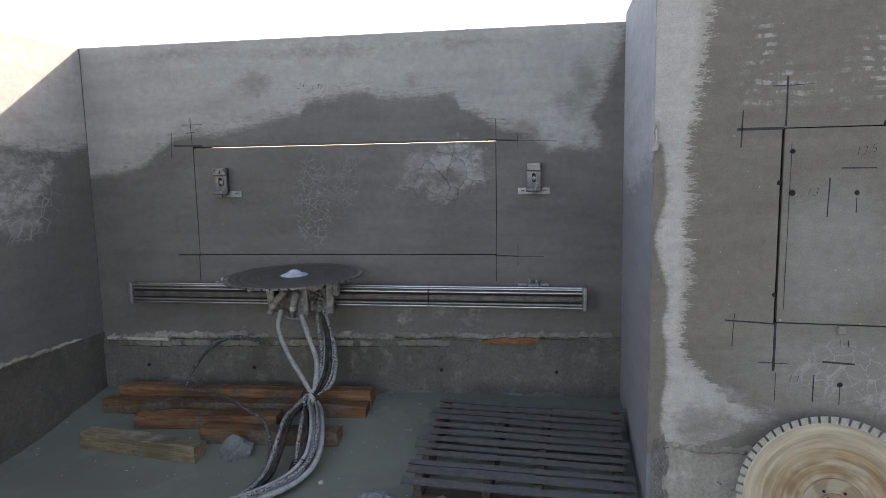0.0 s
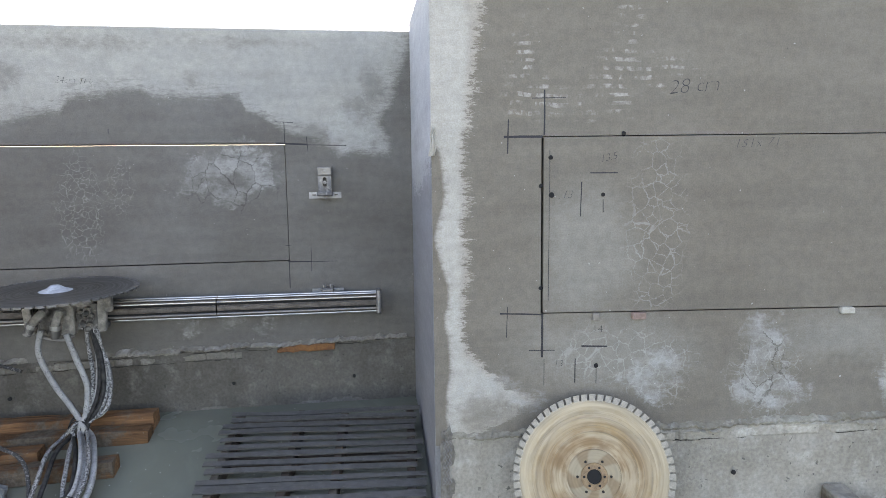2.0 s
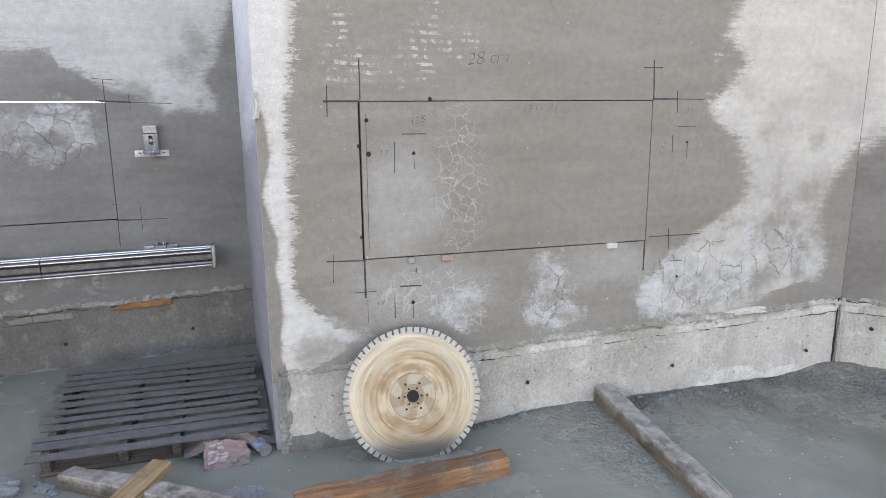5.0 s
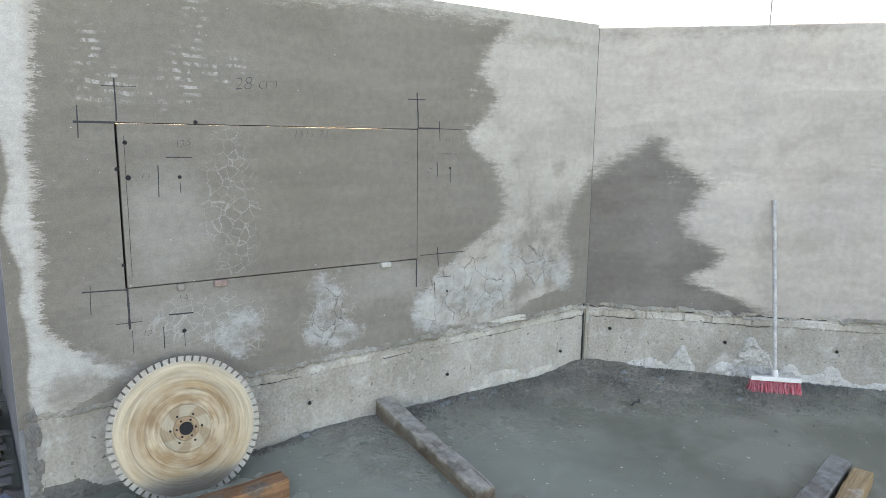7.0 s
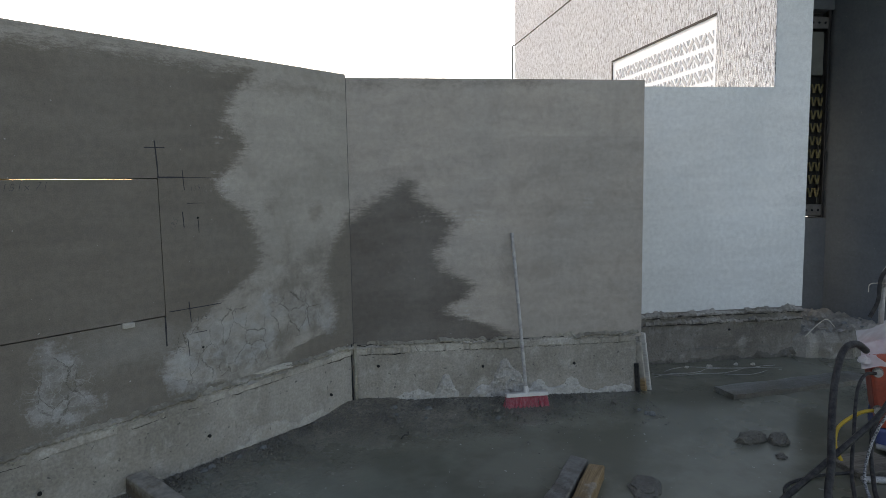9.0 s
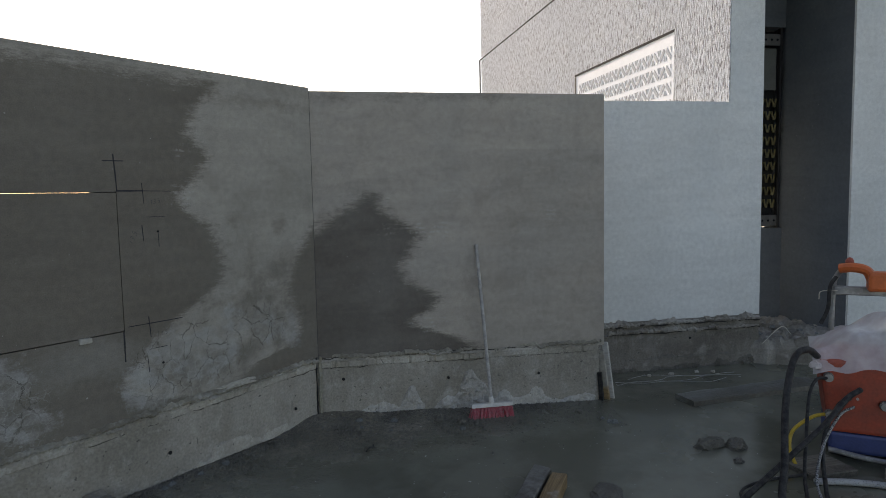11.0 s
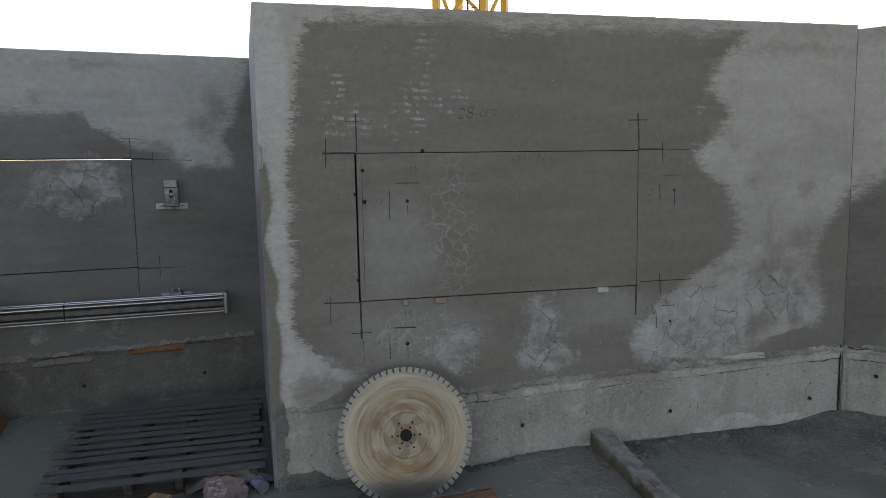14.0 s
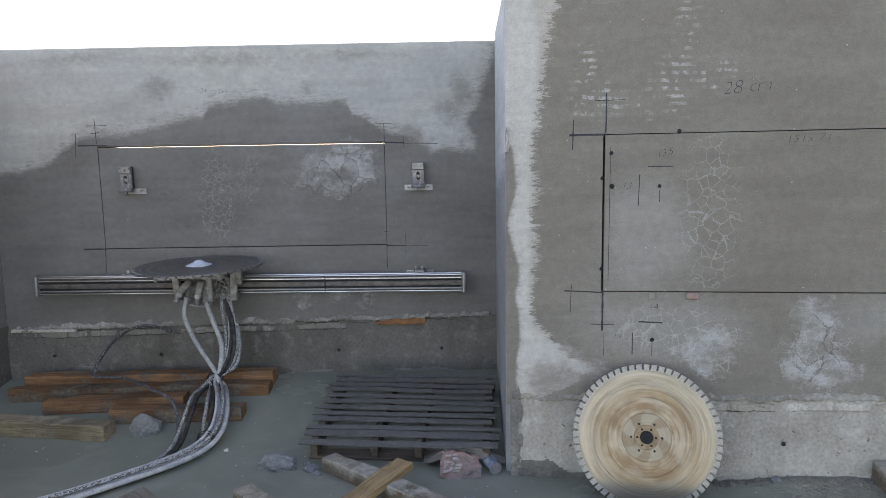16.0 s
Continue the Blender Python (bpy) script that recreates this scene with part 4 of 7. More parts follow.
for x0, z0, x1, z1, w in [(-0.585, 1.010, -0.44, 1.009, 0.003), (-0.712, 1.016, -0.715, 0.86, 0.004), (-0.712, 1.80, -0.710, 1.68, 0.004), (-0.76, 1.802, -0.66, 1.797, 0.003),
                          (-0.591, 1.721, -0.585, 1.635, 0.003), (-0.588, 1.089, -0.589, 0.956, 0.003), (-1.636, 1.766, -1.637, 1.742, 0.003), (-0.73, 1.107, -0.70, 1.106, 0.003)]:
    mark(wall_a, x0, z0, x1, z1, w)
writing(wall_a, "24cm Thk", -1.885, 2.012, 0.034, -5, material=M_INK)
# front wall
for x0, z0, x1, z1, w in [(0.272, 1.655, 0.43, 1.655, 0.009), (1.93, 1.661, 2.076, 1.660, 0.008), (2.076, 1.660, 2.238, 1.657, 0.003), (0.437, 1.84, 0.436, 1.662, 0.006),
                          (0.386, 1.808, 0.523, 1.809, 0.003), (0.291, 1.724, 0.287, 1.588, 0.005), (0.432, 0.925, 0.432, 0.738, 0.009), (0.255, 0.929, 0.43, 0.921, 0.006), (0.287, 0.957, 0.283, 0.826, 0.003),
                          (0.377, 0.769, 0.486, 0.768, 0.003), (0.441, 0.730, 0.441, 0.615, 0.002), (1.925, 1.85, 1.934, 1.662, 0.006), (1.868, 1.814, 1.977, 1.815, 0.006), (2.069, 1.701, 2.077, 1.592, 0.003)]:
    mark(wall_b, x0, z0, x1, z1, w)
for x0, z0, x1, z1, w in [(2.088, 1.520, 2.193, 1.519, 0.003), (2.058, 1.477, 2.064, 1.391, 0.004), (2.147, 1.438, 2.150, 1.357, 0.003), (1.951, 0.947, 2.265, 0.946, 0.005), (2.066, 0.985, 2.074, 0.872, 0.004),
                          (1.926, 0.925, 1.927, 0.765, 0.007), (0.599, 0.783, 0.708, 0.779, 0.007), (0.574, 0.730, 0.572, 0.625, 0.004), (0.663, 0.69, 0.663, 0.62, 0.003), (2.081, 0.807, 2.164, 0.805, 0.003), (2.048, 0.778, 2.055, 0.682, 0.003)]:
    mark(wall_b, x0, z0, x1, z1, w)
for x0, z0, x1, z1, w in [(0.624, 1.507, 0.736, 1.506, 0.004), (0.588, 1.471, 0.586, 1.330, 0.004), (0.678, 1.40, 0.679, 1.345, 0.003), (0.458, 1.60, 0.455, 0.98, 0.002)]:
    mark(block_b, x0, z0, x1, z1, w)
writing(wall_b, "28 cm", 0.938, 1.818, 0.062, 3, material=M_INK_THIN)
writing(block_b, "151x 71", 1.214, 1.60, 0.038, 2, spread=1.15)
writing(block_b, "13.5", 0.664, 1.547, 0.032, 12, material=M_INK)
writing(block_b, "13", 0.507, 1.405, 0.034, 0)
writing(wall_b, "14", 0.644, 0.842, 0.034, 0, 0.0, M_INK)
writing(wall_b, "13", 0.479, 0.697, 0.032, 0)
writing(wall_b, "13.5", 2.0, 1.375, 0.03, 65)
writing(wall_b, "14.5", 2.105, 0.868, 0.028, 4)
writing(wall_b, "13.5", 1.967, 0.71, 0.026, 4)
writing(wall_b, "13.5", 2.11, 1.585, 0.026, 12)


def drill_hole(wall, x, z, r):
    bm = bmesh.new()
    cyl(r, r * 0.7, -0.003, 0.004, 14, pose(x, 0, z, 90), bm)
    jitter(bm, r * 0.15, 60)
    part("drill_hole", bm, M_BLACK, wall, "drilled anchor hole")


for x, z, r in [(0.678, 1.418, 0.010), (0.462, 1.571, 0.011), (0.466, 1.419, 0.013)]:
    drill_hole(block_b, x, z, r)
for x, z, r in [(0.663, 0.697, 0.012), (2.147, 1.44, 0.007), (2.137, 0.716, 0.008), (0.423, 1.456, 0.010), (0.424, 1.034, 0.010), (0.76, 1.664, 0.011)]:
    drill_hole(wall_b, x, z, r)

# wedges under the block, and the broken arris with its mesh
M_BRICK = plain("brick_wedge", (0.29, 0.205, 0.17), 0.9, vary=0.3, scale=30)
M_CHIP_DULL = plain("dull_chip", (0.26, 0.235, 0.20), 0.9, vary=0.2, scale=30)
M_CHIP = plain("chip", (0.44, 0.42, 0.365), 0.9, vary=0.2, scale=30)
for x, z, w, mat, what in [(0.836, 0.912, 0.06, M_BRICK, "small reddish brick wedge under the sawn block"), (1.726, 0.918, 0.06, M_CHIP, "pale stone wedge under the sawn block"), (0.655, 0.912, 0.030, M_CHIP_DULL, "small brown wedge under the sawn block")]:
    solid("wedge", jitter(box(-w / 2, w / 2, -0.022, 0.05, -0.016, 0.012, 0.004), 0.004, 30, x), mat, B_POSE @ Matrix.Translation((x, 0, z)), what, "wedge")
chips = jitter(lump(0.011, 0.02, 0.085, 0.7, 5.0, 4), 0.006, 40)
for v in chips.verts:
    v.co.z += 1.605
    v.co.x += -0.016 + 0.012 * noise.noise(Vector((0, 0, v.co.z * 30)))
part("broken_corner", chips, M_CHIP, wall_b, "pale broken plaster corner")


def mesh_strip():
    """Torn expanded-metal corner mesh hanging out below the plaster."""
    bm = bmesh.new()
    for i in range(7):
        for j in range(3):
            x, z = 0.008 + 0.013 * j, 0.20 + 0.028 * i
            rod((x, -0.034, z), (x + 0.013, -0.038, z + 0.014), 0.0012, 5, bm)
            rod((x + 0.013, -0.038, z + 0.014), (x, -0.034, z + 0.028), 0.0012, 5, bm)
    return solid("corner_mesh", bm, M_STEEL, B_POSE, "torn expanded metal corner mesh hanging from the plaster", "metal mesh")


def steel(name, color, rough, rust=None):
    n = Nodes(name)
    a = n.noise(8.0, 5, 0.65)
    c = n.mix(n.ramp(a, 0.35, 0.7), color, rust or tuple(x * 0.7 for x in color))
    c = n.mix(n.ramp(n.noise(26.0, 4, 0.7), 0.5, 0.7, 0, 0.6), c, (0.40, 0.40, 0.38))
    n.bump(n.noise(90.0, 2), 0.12, 0.002)
    return n.out(c, n.ramp(a, 0.3, 0.7, rough, rough + 0.25), n.ramp(n.noise(26.0, 4, 0.7), 0.5, 0.7, 0.9, 0.2))


M_STEEL = steel("galvanised_steel", (0.36, 0.36, 0.355), 0.42)
M_STEEL_DULL = steel("weathered_zinc", (0.21, 0.21, 0.215), 0.5)
M_STEEL_DARK = steel("oily_steel", (0.20, 0.195, 0.19), 0.4)
M_CHROME = plain("polished_rod", (0.50, 0.49, 0.48), 0.34, 1.0, 0.15, 9)
M_ALU = plain("aluminium", (0.27, 0.265, 0.26), 0.5, 0.8, 0.25, 14)
M_TRACK = plain("dull_track", (0.155, 0.14, 0.128), 0.55, 0.7, 0.35, 14, 0.3, (0.085, 0.075, 0.068))
mesh_strip()


# ---- wall saw on its rail ----
def ring_plate(inner, outer):
    """Upright oval rim, open in the middle."""
    bm = bmesh.new()
    rows_ = []
    for k in range(24):
        a = k * math.tau / 24
        c, q = math.cos(a), math.sin(a)
        lift = 0.066 + (0.014 if q > 0 else -0.014)
        rows_.append([bm.verts.new((r * c, y, lift + r * q)) for r, y in ((inner, -0.048), (inner, -0.056), (outer, -0.056), (outer, -0.048))])
    for k in range(24):
        p, q = rows_[k], rows_[(k + 1) % 24]
        for e in range(3):
            bm.faces.new((p[e], p[e + 1], q[e + 1], q[e]))
    bmesh.ops.recalc_face_normals(bm, faces=bm.faces)
    return bm


def rail_bracket(m, side):
    """Rail foot: upright with a slot, clamp lip, bolts and a cross strap."""
    t = thing("rail_bracket", m, "zinc-plated steel rail bracket bolted to the niche wall", "bracket", "rail brackets")
    up = slab_grid([-0.037, -0.011, 0.011, 0.037], [0.0, 0.040, 0.092, 0.135, 0.15], 0.012, {(1, 1)})
    bmesh.ops.translate(up, verts=up.verts, vec=(0, -0.05, 0))
    part("upright", up, M_STEEL_DULL, t)
    part("spacer", box(-0.032, 0.032, -0.038, 0, 0.0, 0.15, 0.003), M_GAP_DARK, t)
    part("slot_rim", ring_plate(0.012, 0.019), M_STEEL_DARK, t, "raised rim round the keyhole slot")
    part("top_clamp", box(-0.040, 0.040, -0.066, -0.048, 0.103, 0.150, 0.004), M_STEEL_DARK, t, "dark clamping block")
    part("clamp_lip", box(-0.045, 0.045, -0.072, -0.046, -0.012, 0.012, 0.004), M_STEEL_DULL, t, "bright clamping lip")
    strap = slab_grid([-0.09, -0.072, -0.052, 0.052, 0.072, 0.09] if side == 0 else [-0.02, 0.0, 0.02, 0.07, 0.09, 0.11], [-0.028, -0.012, -0.004, 0.008], 0.006, {(1, 1), (3, 1)})
    bmesh.ops.translate(strap, verts=strap.verts, vec=(0, -0.012, 0))
    part("strap", strap, M_STEEL, t, "slotted steel strap")
    for x, z in ((0, 0.126), (-0.031, 0.138), (0.031, 0.138), (0.0, -0.018)):
        part("bolt", cyl(0.011 if x == 0 else 0.006, 0.010 if x == 0 else 0.006, 0.0, 0.014, 6, pose(x, -0.064 if z > 0 else -0.05, z, 90)), M_STEEL_DARK, t)
    part("slot_bolt", cyl(0.010, 0.010, 0.0, 0.012, 12, pose(0.0, -0.04, 0.063, 90)), M_STEEL_DARK, t)
    return t


rail_bracket(A_POSE @ pose(-2.372, -0.002, 1.405), 1)
rail_bracket(A_POSE @ pose(-0.497, -0.002, 1.40), 0)


def low_bracket(x):
    t = thing("anchor_bracket", A_POSE @ pose(x, 0, 0.82), "small steel anchor bracket behind the saw track", "bracket", "anchor brackets")
    part("block", box(-0.035, 0.035, -0.09, 0, -0.03, 0.045, 0.006), M_STEEL_DARK, t)
    part("strap", box(-0.09, 0.09, -0.012, 0, 0.012, 0.032, 0.002), M_STEEL, t)
    for bx in (-0.02, 0.02):
        part("bolt", cyl(0.01, 0.01, 0, 0.02, 6, pose(bx, -0.06, 0.045)), M_STEEL, t)


low_bracket(-0.50)
low_bracket(-2.38)


def saw_rail():
    t = thing("saw_rail", A_POSE @ pose(0, 0, 0.785) @ pose(0, 0, 0, 0, 0.28, 0), "long aluminium wall-saw track with polished guide rods, in two lengths", "saw track")
    x0, x1 = -2.955, -0.215
    for a, b in ((x0 + 0.012, -1.103), (-1.099, x1 - 0.012)):
        part("track_body", box(a, b, -0.135, -0.095, -0.045, 0.045, 0.004), M_TRACK, t, "dull aluminium track body")
        part("upper_flange", box(a, b, -0.143, -0.136, 0.030, 0.036, 0.001), M_CHROME, t)
        part("dark_groove", box(a, b, -0.1375, -0.136, -0.027, -0.017), M_BLACK, t)
        for z in (0.051, -0.051):
            part("guide_rod", rod((a, -0.135, z), (b, -0.135, z), 0.005, 12), M_CHROME, t, "polished guide rod")
        part("guide_rod", rod((a, -0.10, 0.055), (b, -0.10, 0.055), 0.006, 12), M_CHROME, t, "polished guide rod")
        part("lower_flange", box(a, b, -0.146, -0.137, -0.038, -0.028, 0.002), M_ALU, t)
        part("rack_bar", box(a, b, -0.144, -0.136, -0.012, 0.010, 0.002), M_TRACK, t, "steel gear rack, worn smooth")
        part("dark_groove", box(a, b, -0.1375, -0.136, 0.014, 0.026), M_BLACK, t)
    for x in (x0, x1):
        part("end_plate", box(x - 0.014, x + 0.014, -0.16, -0.085, -0.066, 0.07, 0.012, segments=3), M_ALU, t, "aluminium end plate")
    for x in (-2.38, -0.50):
        part("clamp", box(x - 0.03, x + 0.03, -0.10, -0.07, -0.03, 0.03, 0.004), M_STEEL_DARK, t)


saw_rail()


def disc_blade(t, r, teeth, thick, mat_disc, mat_tooth, hole):
    """Toothed diamond blade in the local x, y plane: disc, segments, flange rings and bolts."""
    bm = bmesh.new()
    rb = r - 0.023
    ring = [bm.verts.new((math.cos(2 * math.pi * i / 144) * rb, math.sin(2 * math.pi * i / 144) * rb, z)) for z in (-thick / 2, thick / 2) for i in range(144)]
    inner = [bm.verts.new((math.cos(2 * math.pi * i / 144) * hole, math.sin(2 * math.pi * i / 144) * hole, z)) for z in (-thick / 2, thick / 2) for i in range(144)]
    for i in range(144):
        j = (i + 1) % 144
        bm.faces.new((ring[i], ring[j], ring[144 + j], ring[144 + i]))
        bm.faces.new((inner[j], inner[i], inner[144 + i], inner[144 + j]))
        bm.faces.new((ring[144 + i], ring[144 + j], inner[144 + j], inner[144 + i]))
        bm.faces.new((ring[j], ring[i], inner[i], inner[j]))
    disc = part("disc", bm, mat_disc, t)
    k = 2 * math.pi / teeth
    tooth = bmesh.new()
    a = k * 0.37
    pts = [(-a, rb - 0.003), (a, rb - 0.003), (a * 1.25, r), (-a * 0.7, r)]
    lo = [tooth.verts.new((math.sin(b) * q, math.cos(b) * q, -thick * 0.75)) for b, q in pts]
    hi = [tooth.verts.new((math.sin(b) * q, math.cos(b) * q, thick * 0.75)) for b, q in pts]
    tooth.faces.new(lo[::-1])
    tooth.faces.new(hi)
    for i in range(4):
        tooth.faces.new((lo[i], lo[(i + 1) % 4], hi[(i + 1) % 4], hi[i]))
    bmesh.ops.recalc_face_normals(tooth, faces=tooth.faces)
    me = mesh_of("tooth", tooth, mat_tooth)
    for i in range(teeth):
        ob = new("tooth", me)
        ob.parent = disc
        ob.matrix_basis = pose(0, 0, 0, 0, 0, 360 * i / teeth)
    return disc


def blade_metal(name, base, rust, amount):
    """Turned steel: fine rings, brown burnish in sweeps round the middle, cement dust."""
    n = Nodes(name)
    x, y, z = n.split(n.pos)
    flat = n.vec("MULTIPLY", n.pos, (1, 1, 0))
    rad = n.vec("LENGTH", flat)
    ang = n.math("ARCTAN2", y, x)
    comb = n.tree.nodes.new("ShaderNodeCombineXYZ")
    n.put(comb.inputs[0], n.math("MULTIPLY", rad, 60.0))
    n.put(comb.inputs[1], n.math("MULTIPLY", n.math("SINE", n.math("MULTIPLY", ang, 1.0)), 0.7))
    n.put(comb.inputs[2], n.math("MULTIPLY", n.math("COSINE", ang), 0.7))
    rings = n.noise(1.6, 5, 0.6, comb.outputs[0])
    at = lambda a0, a1, b0, b1: n.math("MULTIPLY", n.ramp(rad, a0, a1), n.ramp(rad, b0, b1, 1.0, 0.0))
    vanes = n.math("SINE", n.math("ADD", n.math("ADD", n.math("MULTIPLY", ang, 5.0), n.math("MULTIPLY", rad, 30.0)), n.math("MULTIPLY", n.noise(9.0, 3), 2.0)))
    vanes = n.math("MULTIPLY", n.ramp(vanes, -0.3, 0.5), at(0.05, 0.06, 0.107, 0.111))
    sweep = n.tree.nodes.new("ShaderNodeCombineXYZ")
    n.put(sweep.inputs[0], n.math("MULTIPLY", rad, 11.0))
    n.put(sweep.inputs[1], n.math("MULTIPLY", n.math("SINE", ang), 0.9))
    n.put(sweep.inputs[2], n.math("MULTIPLY", n.math("COSINE", ang), 0.9))
    patch = n.noise(1.5, 3, 0.5, sweep.outputs[0])
    c = n.mix(n.ramp(rings, 0.3, 0.7), base, tuple(v * 0.80 for v in base))
    # greyer middle, brown sweeps round it, tan band further out, pale rim
    c = n.mix(n.math("MULTIPLY", at(0.05, 0.055, 0.106, 0.112), 0.7), c, tuple(v * 0.62 for v in base))
    c = n.mix(n.math("MULTIPLY", n.math("MULTIPLY", n.ramp(n.math("ADD", patch, n.math("MULTIPLY", n.math("SUBTRACT", rings, 0.5), 0.3)), 0.28, 0.68), at(0.10, 0.115, 0.18, 0.24)), amount * 0.9), c, rust)
    c = n.mix(n.math("MULTIPLY", n.math("MULTIPLY", n.ramp(n.noise(1.1, 5, 0.7, n.vec("ADD", sweep.outputs[0], (3, 1, 2))), 0.40, 0.70), at(0.16, 0.19, 0.26, 0.30)), amount * 0.7), c, (rust[0] * 1.35, rust[1] * 1.5, rust[2] * 1.4))
    c = n.mix(n.math("MULTIPLY", at(0.11, 0.14, 0.22, 0.29), amount * 0.22), c, rust)
    c = n.mix(n.math("MULTIPLY", vanes, amount * 0.55), c, tuple(v * 0.9 for v in rust))
    fine = n.math("SINE", n.math("MULTIPLY", rad, 520.0))
    c = n.mix(1.0, c, n.vec("SCALE", (1, 1, 1), scale=n.ramp(fine, -1, 1, 0.975, 1.02)), "MULTIPLY")
    for r_ in (0.110, 0.178, 0.203, 0.252):
        c = n.mix(n.math("MULTIPLY", at(r_ - 0.0015, r_, r_, r_ + 0.0015), 0.5), c, tuple(v * 0.45 for v in base))
    c = n.mix(n.ramp(n.noise(9.0, 4, 0.6), 0.5, 0.75, 0, 0.15), c, tuple(min(v * 1.25, 0.6) for v in base))
    n.bump(rings, 0.1, 0.001)
    return n.out(c, n.ramp(rings, 0.3, 0.7, 0.34, 0.5), 0.75)


M_BLADE = blade_metal("burnished_blade", (0.270, 0.236, 0.184), (0.130, 0.080, 0.040), 0.88)
M_BLADE_DARK = blade_metal("dirty_blade", (0.15, 0.145, 0.14), (0.10, 0.08, 0.06), 0.4)
M_TOOTH = plain("diamond_segment", (0.40, 0.37, 0.31), 0.7, 0.2, 0.3, 40)
M_HUB = plain("hub_plate", (0.24, 0.165, 0.10), 0.5, 0.5, 0.35, 40)


def leaning_blade():
    t = thing("diamond_saw_blade", pose(1.867, 2.985, 0.285, 77, 0, -3), "large steel diamond saw blade leaning on the footing, burnished brown", "saw blade")
    disc_blade(t, 0.328, 60, 0.005, M_BLADE, M_TOOTH, 0.03)

    def ring(name, r0, r1, z, mat, label=""):
        bm = bmesh.new()
        n = 64
        vs = [[bm.verts.new((math.cos(2 * math.pi * i / n) * r, math.sin(2 * math.pi * i / n) * r, h)) for i in range(n)] for r, h in ((r0, 0.0028), (r0, z), (r1, z), (r1 + 0.0015, 0.0028))]
        for a, b in zip(vs, vs[1:]):
            for i in range(n):
                bm.faces.new((a[i], b[i], b[(i + 1) % n], a[(i + 1) % n]))
        bmesh.ops.recalc_face_normals(bm, faces=bm.faces)
        part(name, bm, mat, t, label)

    ring("hub_plate", 0.03, 0.054, 0.0052, M_HUB, "brown hub plate")
    ring("flange_ring", 0.106, 0.108, 0.0036, M_BLADE)
    ring("wear_ring", 0.178, 0.179, 0.0032, M_BLADE)
    ring("wear_ring", 0.235, 0.236, 0.0032, M_BLADE)
    for i in range(6):
        for r, o in ((0.041, 0.0), (0.068, 0.0)):
            a = math.radians(60 * i + o)
            part("bolt_hole", cyl(0.0052, 0.0052, 0.0, 0.006, 12, Matrix.Translation((math.cos(a) * r, math.sin(a) * r, 0))), M_BLACK, t)
    part("bore", cyl(0.029, 0.029, -0.001, 0.0012, 32), M_BLACK, t, "dark arbor bore")


leaning_blade()


def saw_head():
    t = thing("wall_saw", A_POSE @ pose(-1.86, -0.14, 0.79), "hydraulic wall saw carriage with horizontal diamond blade on a track", "wall saw")
    bp = pose(0.06, -0.26, 0.170, 1.2, -0.3, 0)
    b = disc_blade(t, 0.375, 52, 0.006, M_BLADE_DARK, M_STEEL_DARK, 0.02)
    b.matrix_basis = bp
    b.name = "blade"
    cap = bmesh.new()
    cyl(0.075, 0.05, 0.003, 0.013, 32, None, cap)
    part("flange", cap, M_WHITE, b, "pale blade flange")
    dome = bmesh.new()
    cyl(0.045, 0.018, 0.013, 0.032, 24, None, dome)
    part("flange_nut", dome, M_WHITE, b)
    part("gear_case", cyl(0.075, 0.085, 0.085, 0.145, 28, pose(-0.055, -0.16, 0)), M_CEMENT, t, "round cement-crusted gear case")
    part("gear_arm", box(-0.03, 0.20, -0.28, -0.06, 0.12, 0.148, 0.008), M_STEEL_DARK, t, "dirty grey gear arm")
    part("drive_case", cyl(0.05, 0.06, 0.07, 0.13, 24, pose(0.12, -0.12, 0)), M_CEMENT, t)
    part("carriage", box(-0.11, 0.10, -0.075, -0.006, -0.075, 0.09, 0.010, segments=2), M_STEEL_DARK, t, "oily steel carriage block")
    part("side_block", box(0.005, 0.075, -0.12, -0.07, -0.085, 0.08, 0.006), M_CEMENT, t, "cement-crusted valve block")
    part("top_plate", box(-0.20, 0.235, -0.085, 0.0, 0.092, 0.106, 0.003), M_STEEL, t, "steel cover plate")
    for x, lean in ((-0.175, 0.018), (0.20, -0.012)):
        arm = box(x - 0.022, x + 0.022, -0.075, -0.045, -0.085, 0.10, 0.006, segments=2)
        for v in arm.verts:
            v.co.x += lean * (0.1 - v.co.z) / 0.18
        part("roller_arm", arm, M_CEMENT, t, "curved roller arm")
        for z in (-0.06, 0.07):
            part("roller", cyl(0.02, 0.02, 0, 0.04, 16, pose(x + lean * 0.5, -0.045, z, -90)), M_STEEL_DARK, t)
    part("end_stop", box(0.215, 0.25, -0.09, -0.05, 0.02, 0.12, 0.006), M_CEMENT, t)
    # two large hose elbows and a cluster of small couplings
    for pts, r in (([(-0.055, -0.11, 0.045), (-0.075, -0.14, 0.03), (-0.105, -0.16, -0.01), (-0.125, -0.165, -0.05)], 0.021), ([(0.02, -0.13, 0.05), (0.02, -0.155, 0.03), (0.005, -0.165, -0.02), (0.0, -0.165, -0.07)], 0.021)):
        e = part("hose_elbow", tube(pts, r, 14, 5), M_CEMENT, t, "cement-crusted hose elbow", smooth=True)
        for k in (0, 2):
            d = between(pts[k], pts[k + 1])
            part("collar", cyl(r * 1.3, r * 1.3, 0.004, 0.024, 14, d), M_STEEL, e)
        part("cuff", cyl(r * 1.15, r * 0.9, -0.02, 0.02, 14, between(pts[3], Vector(pts[3]) * 2 - Vector(pts[2]))), M_STEEL_DARK, e)
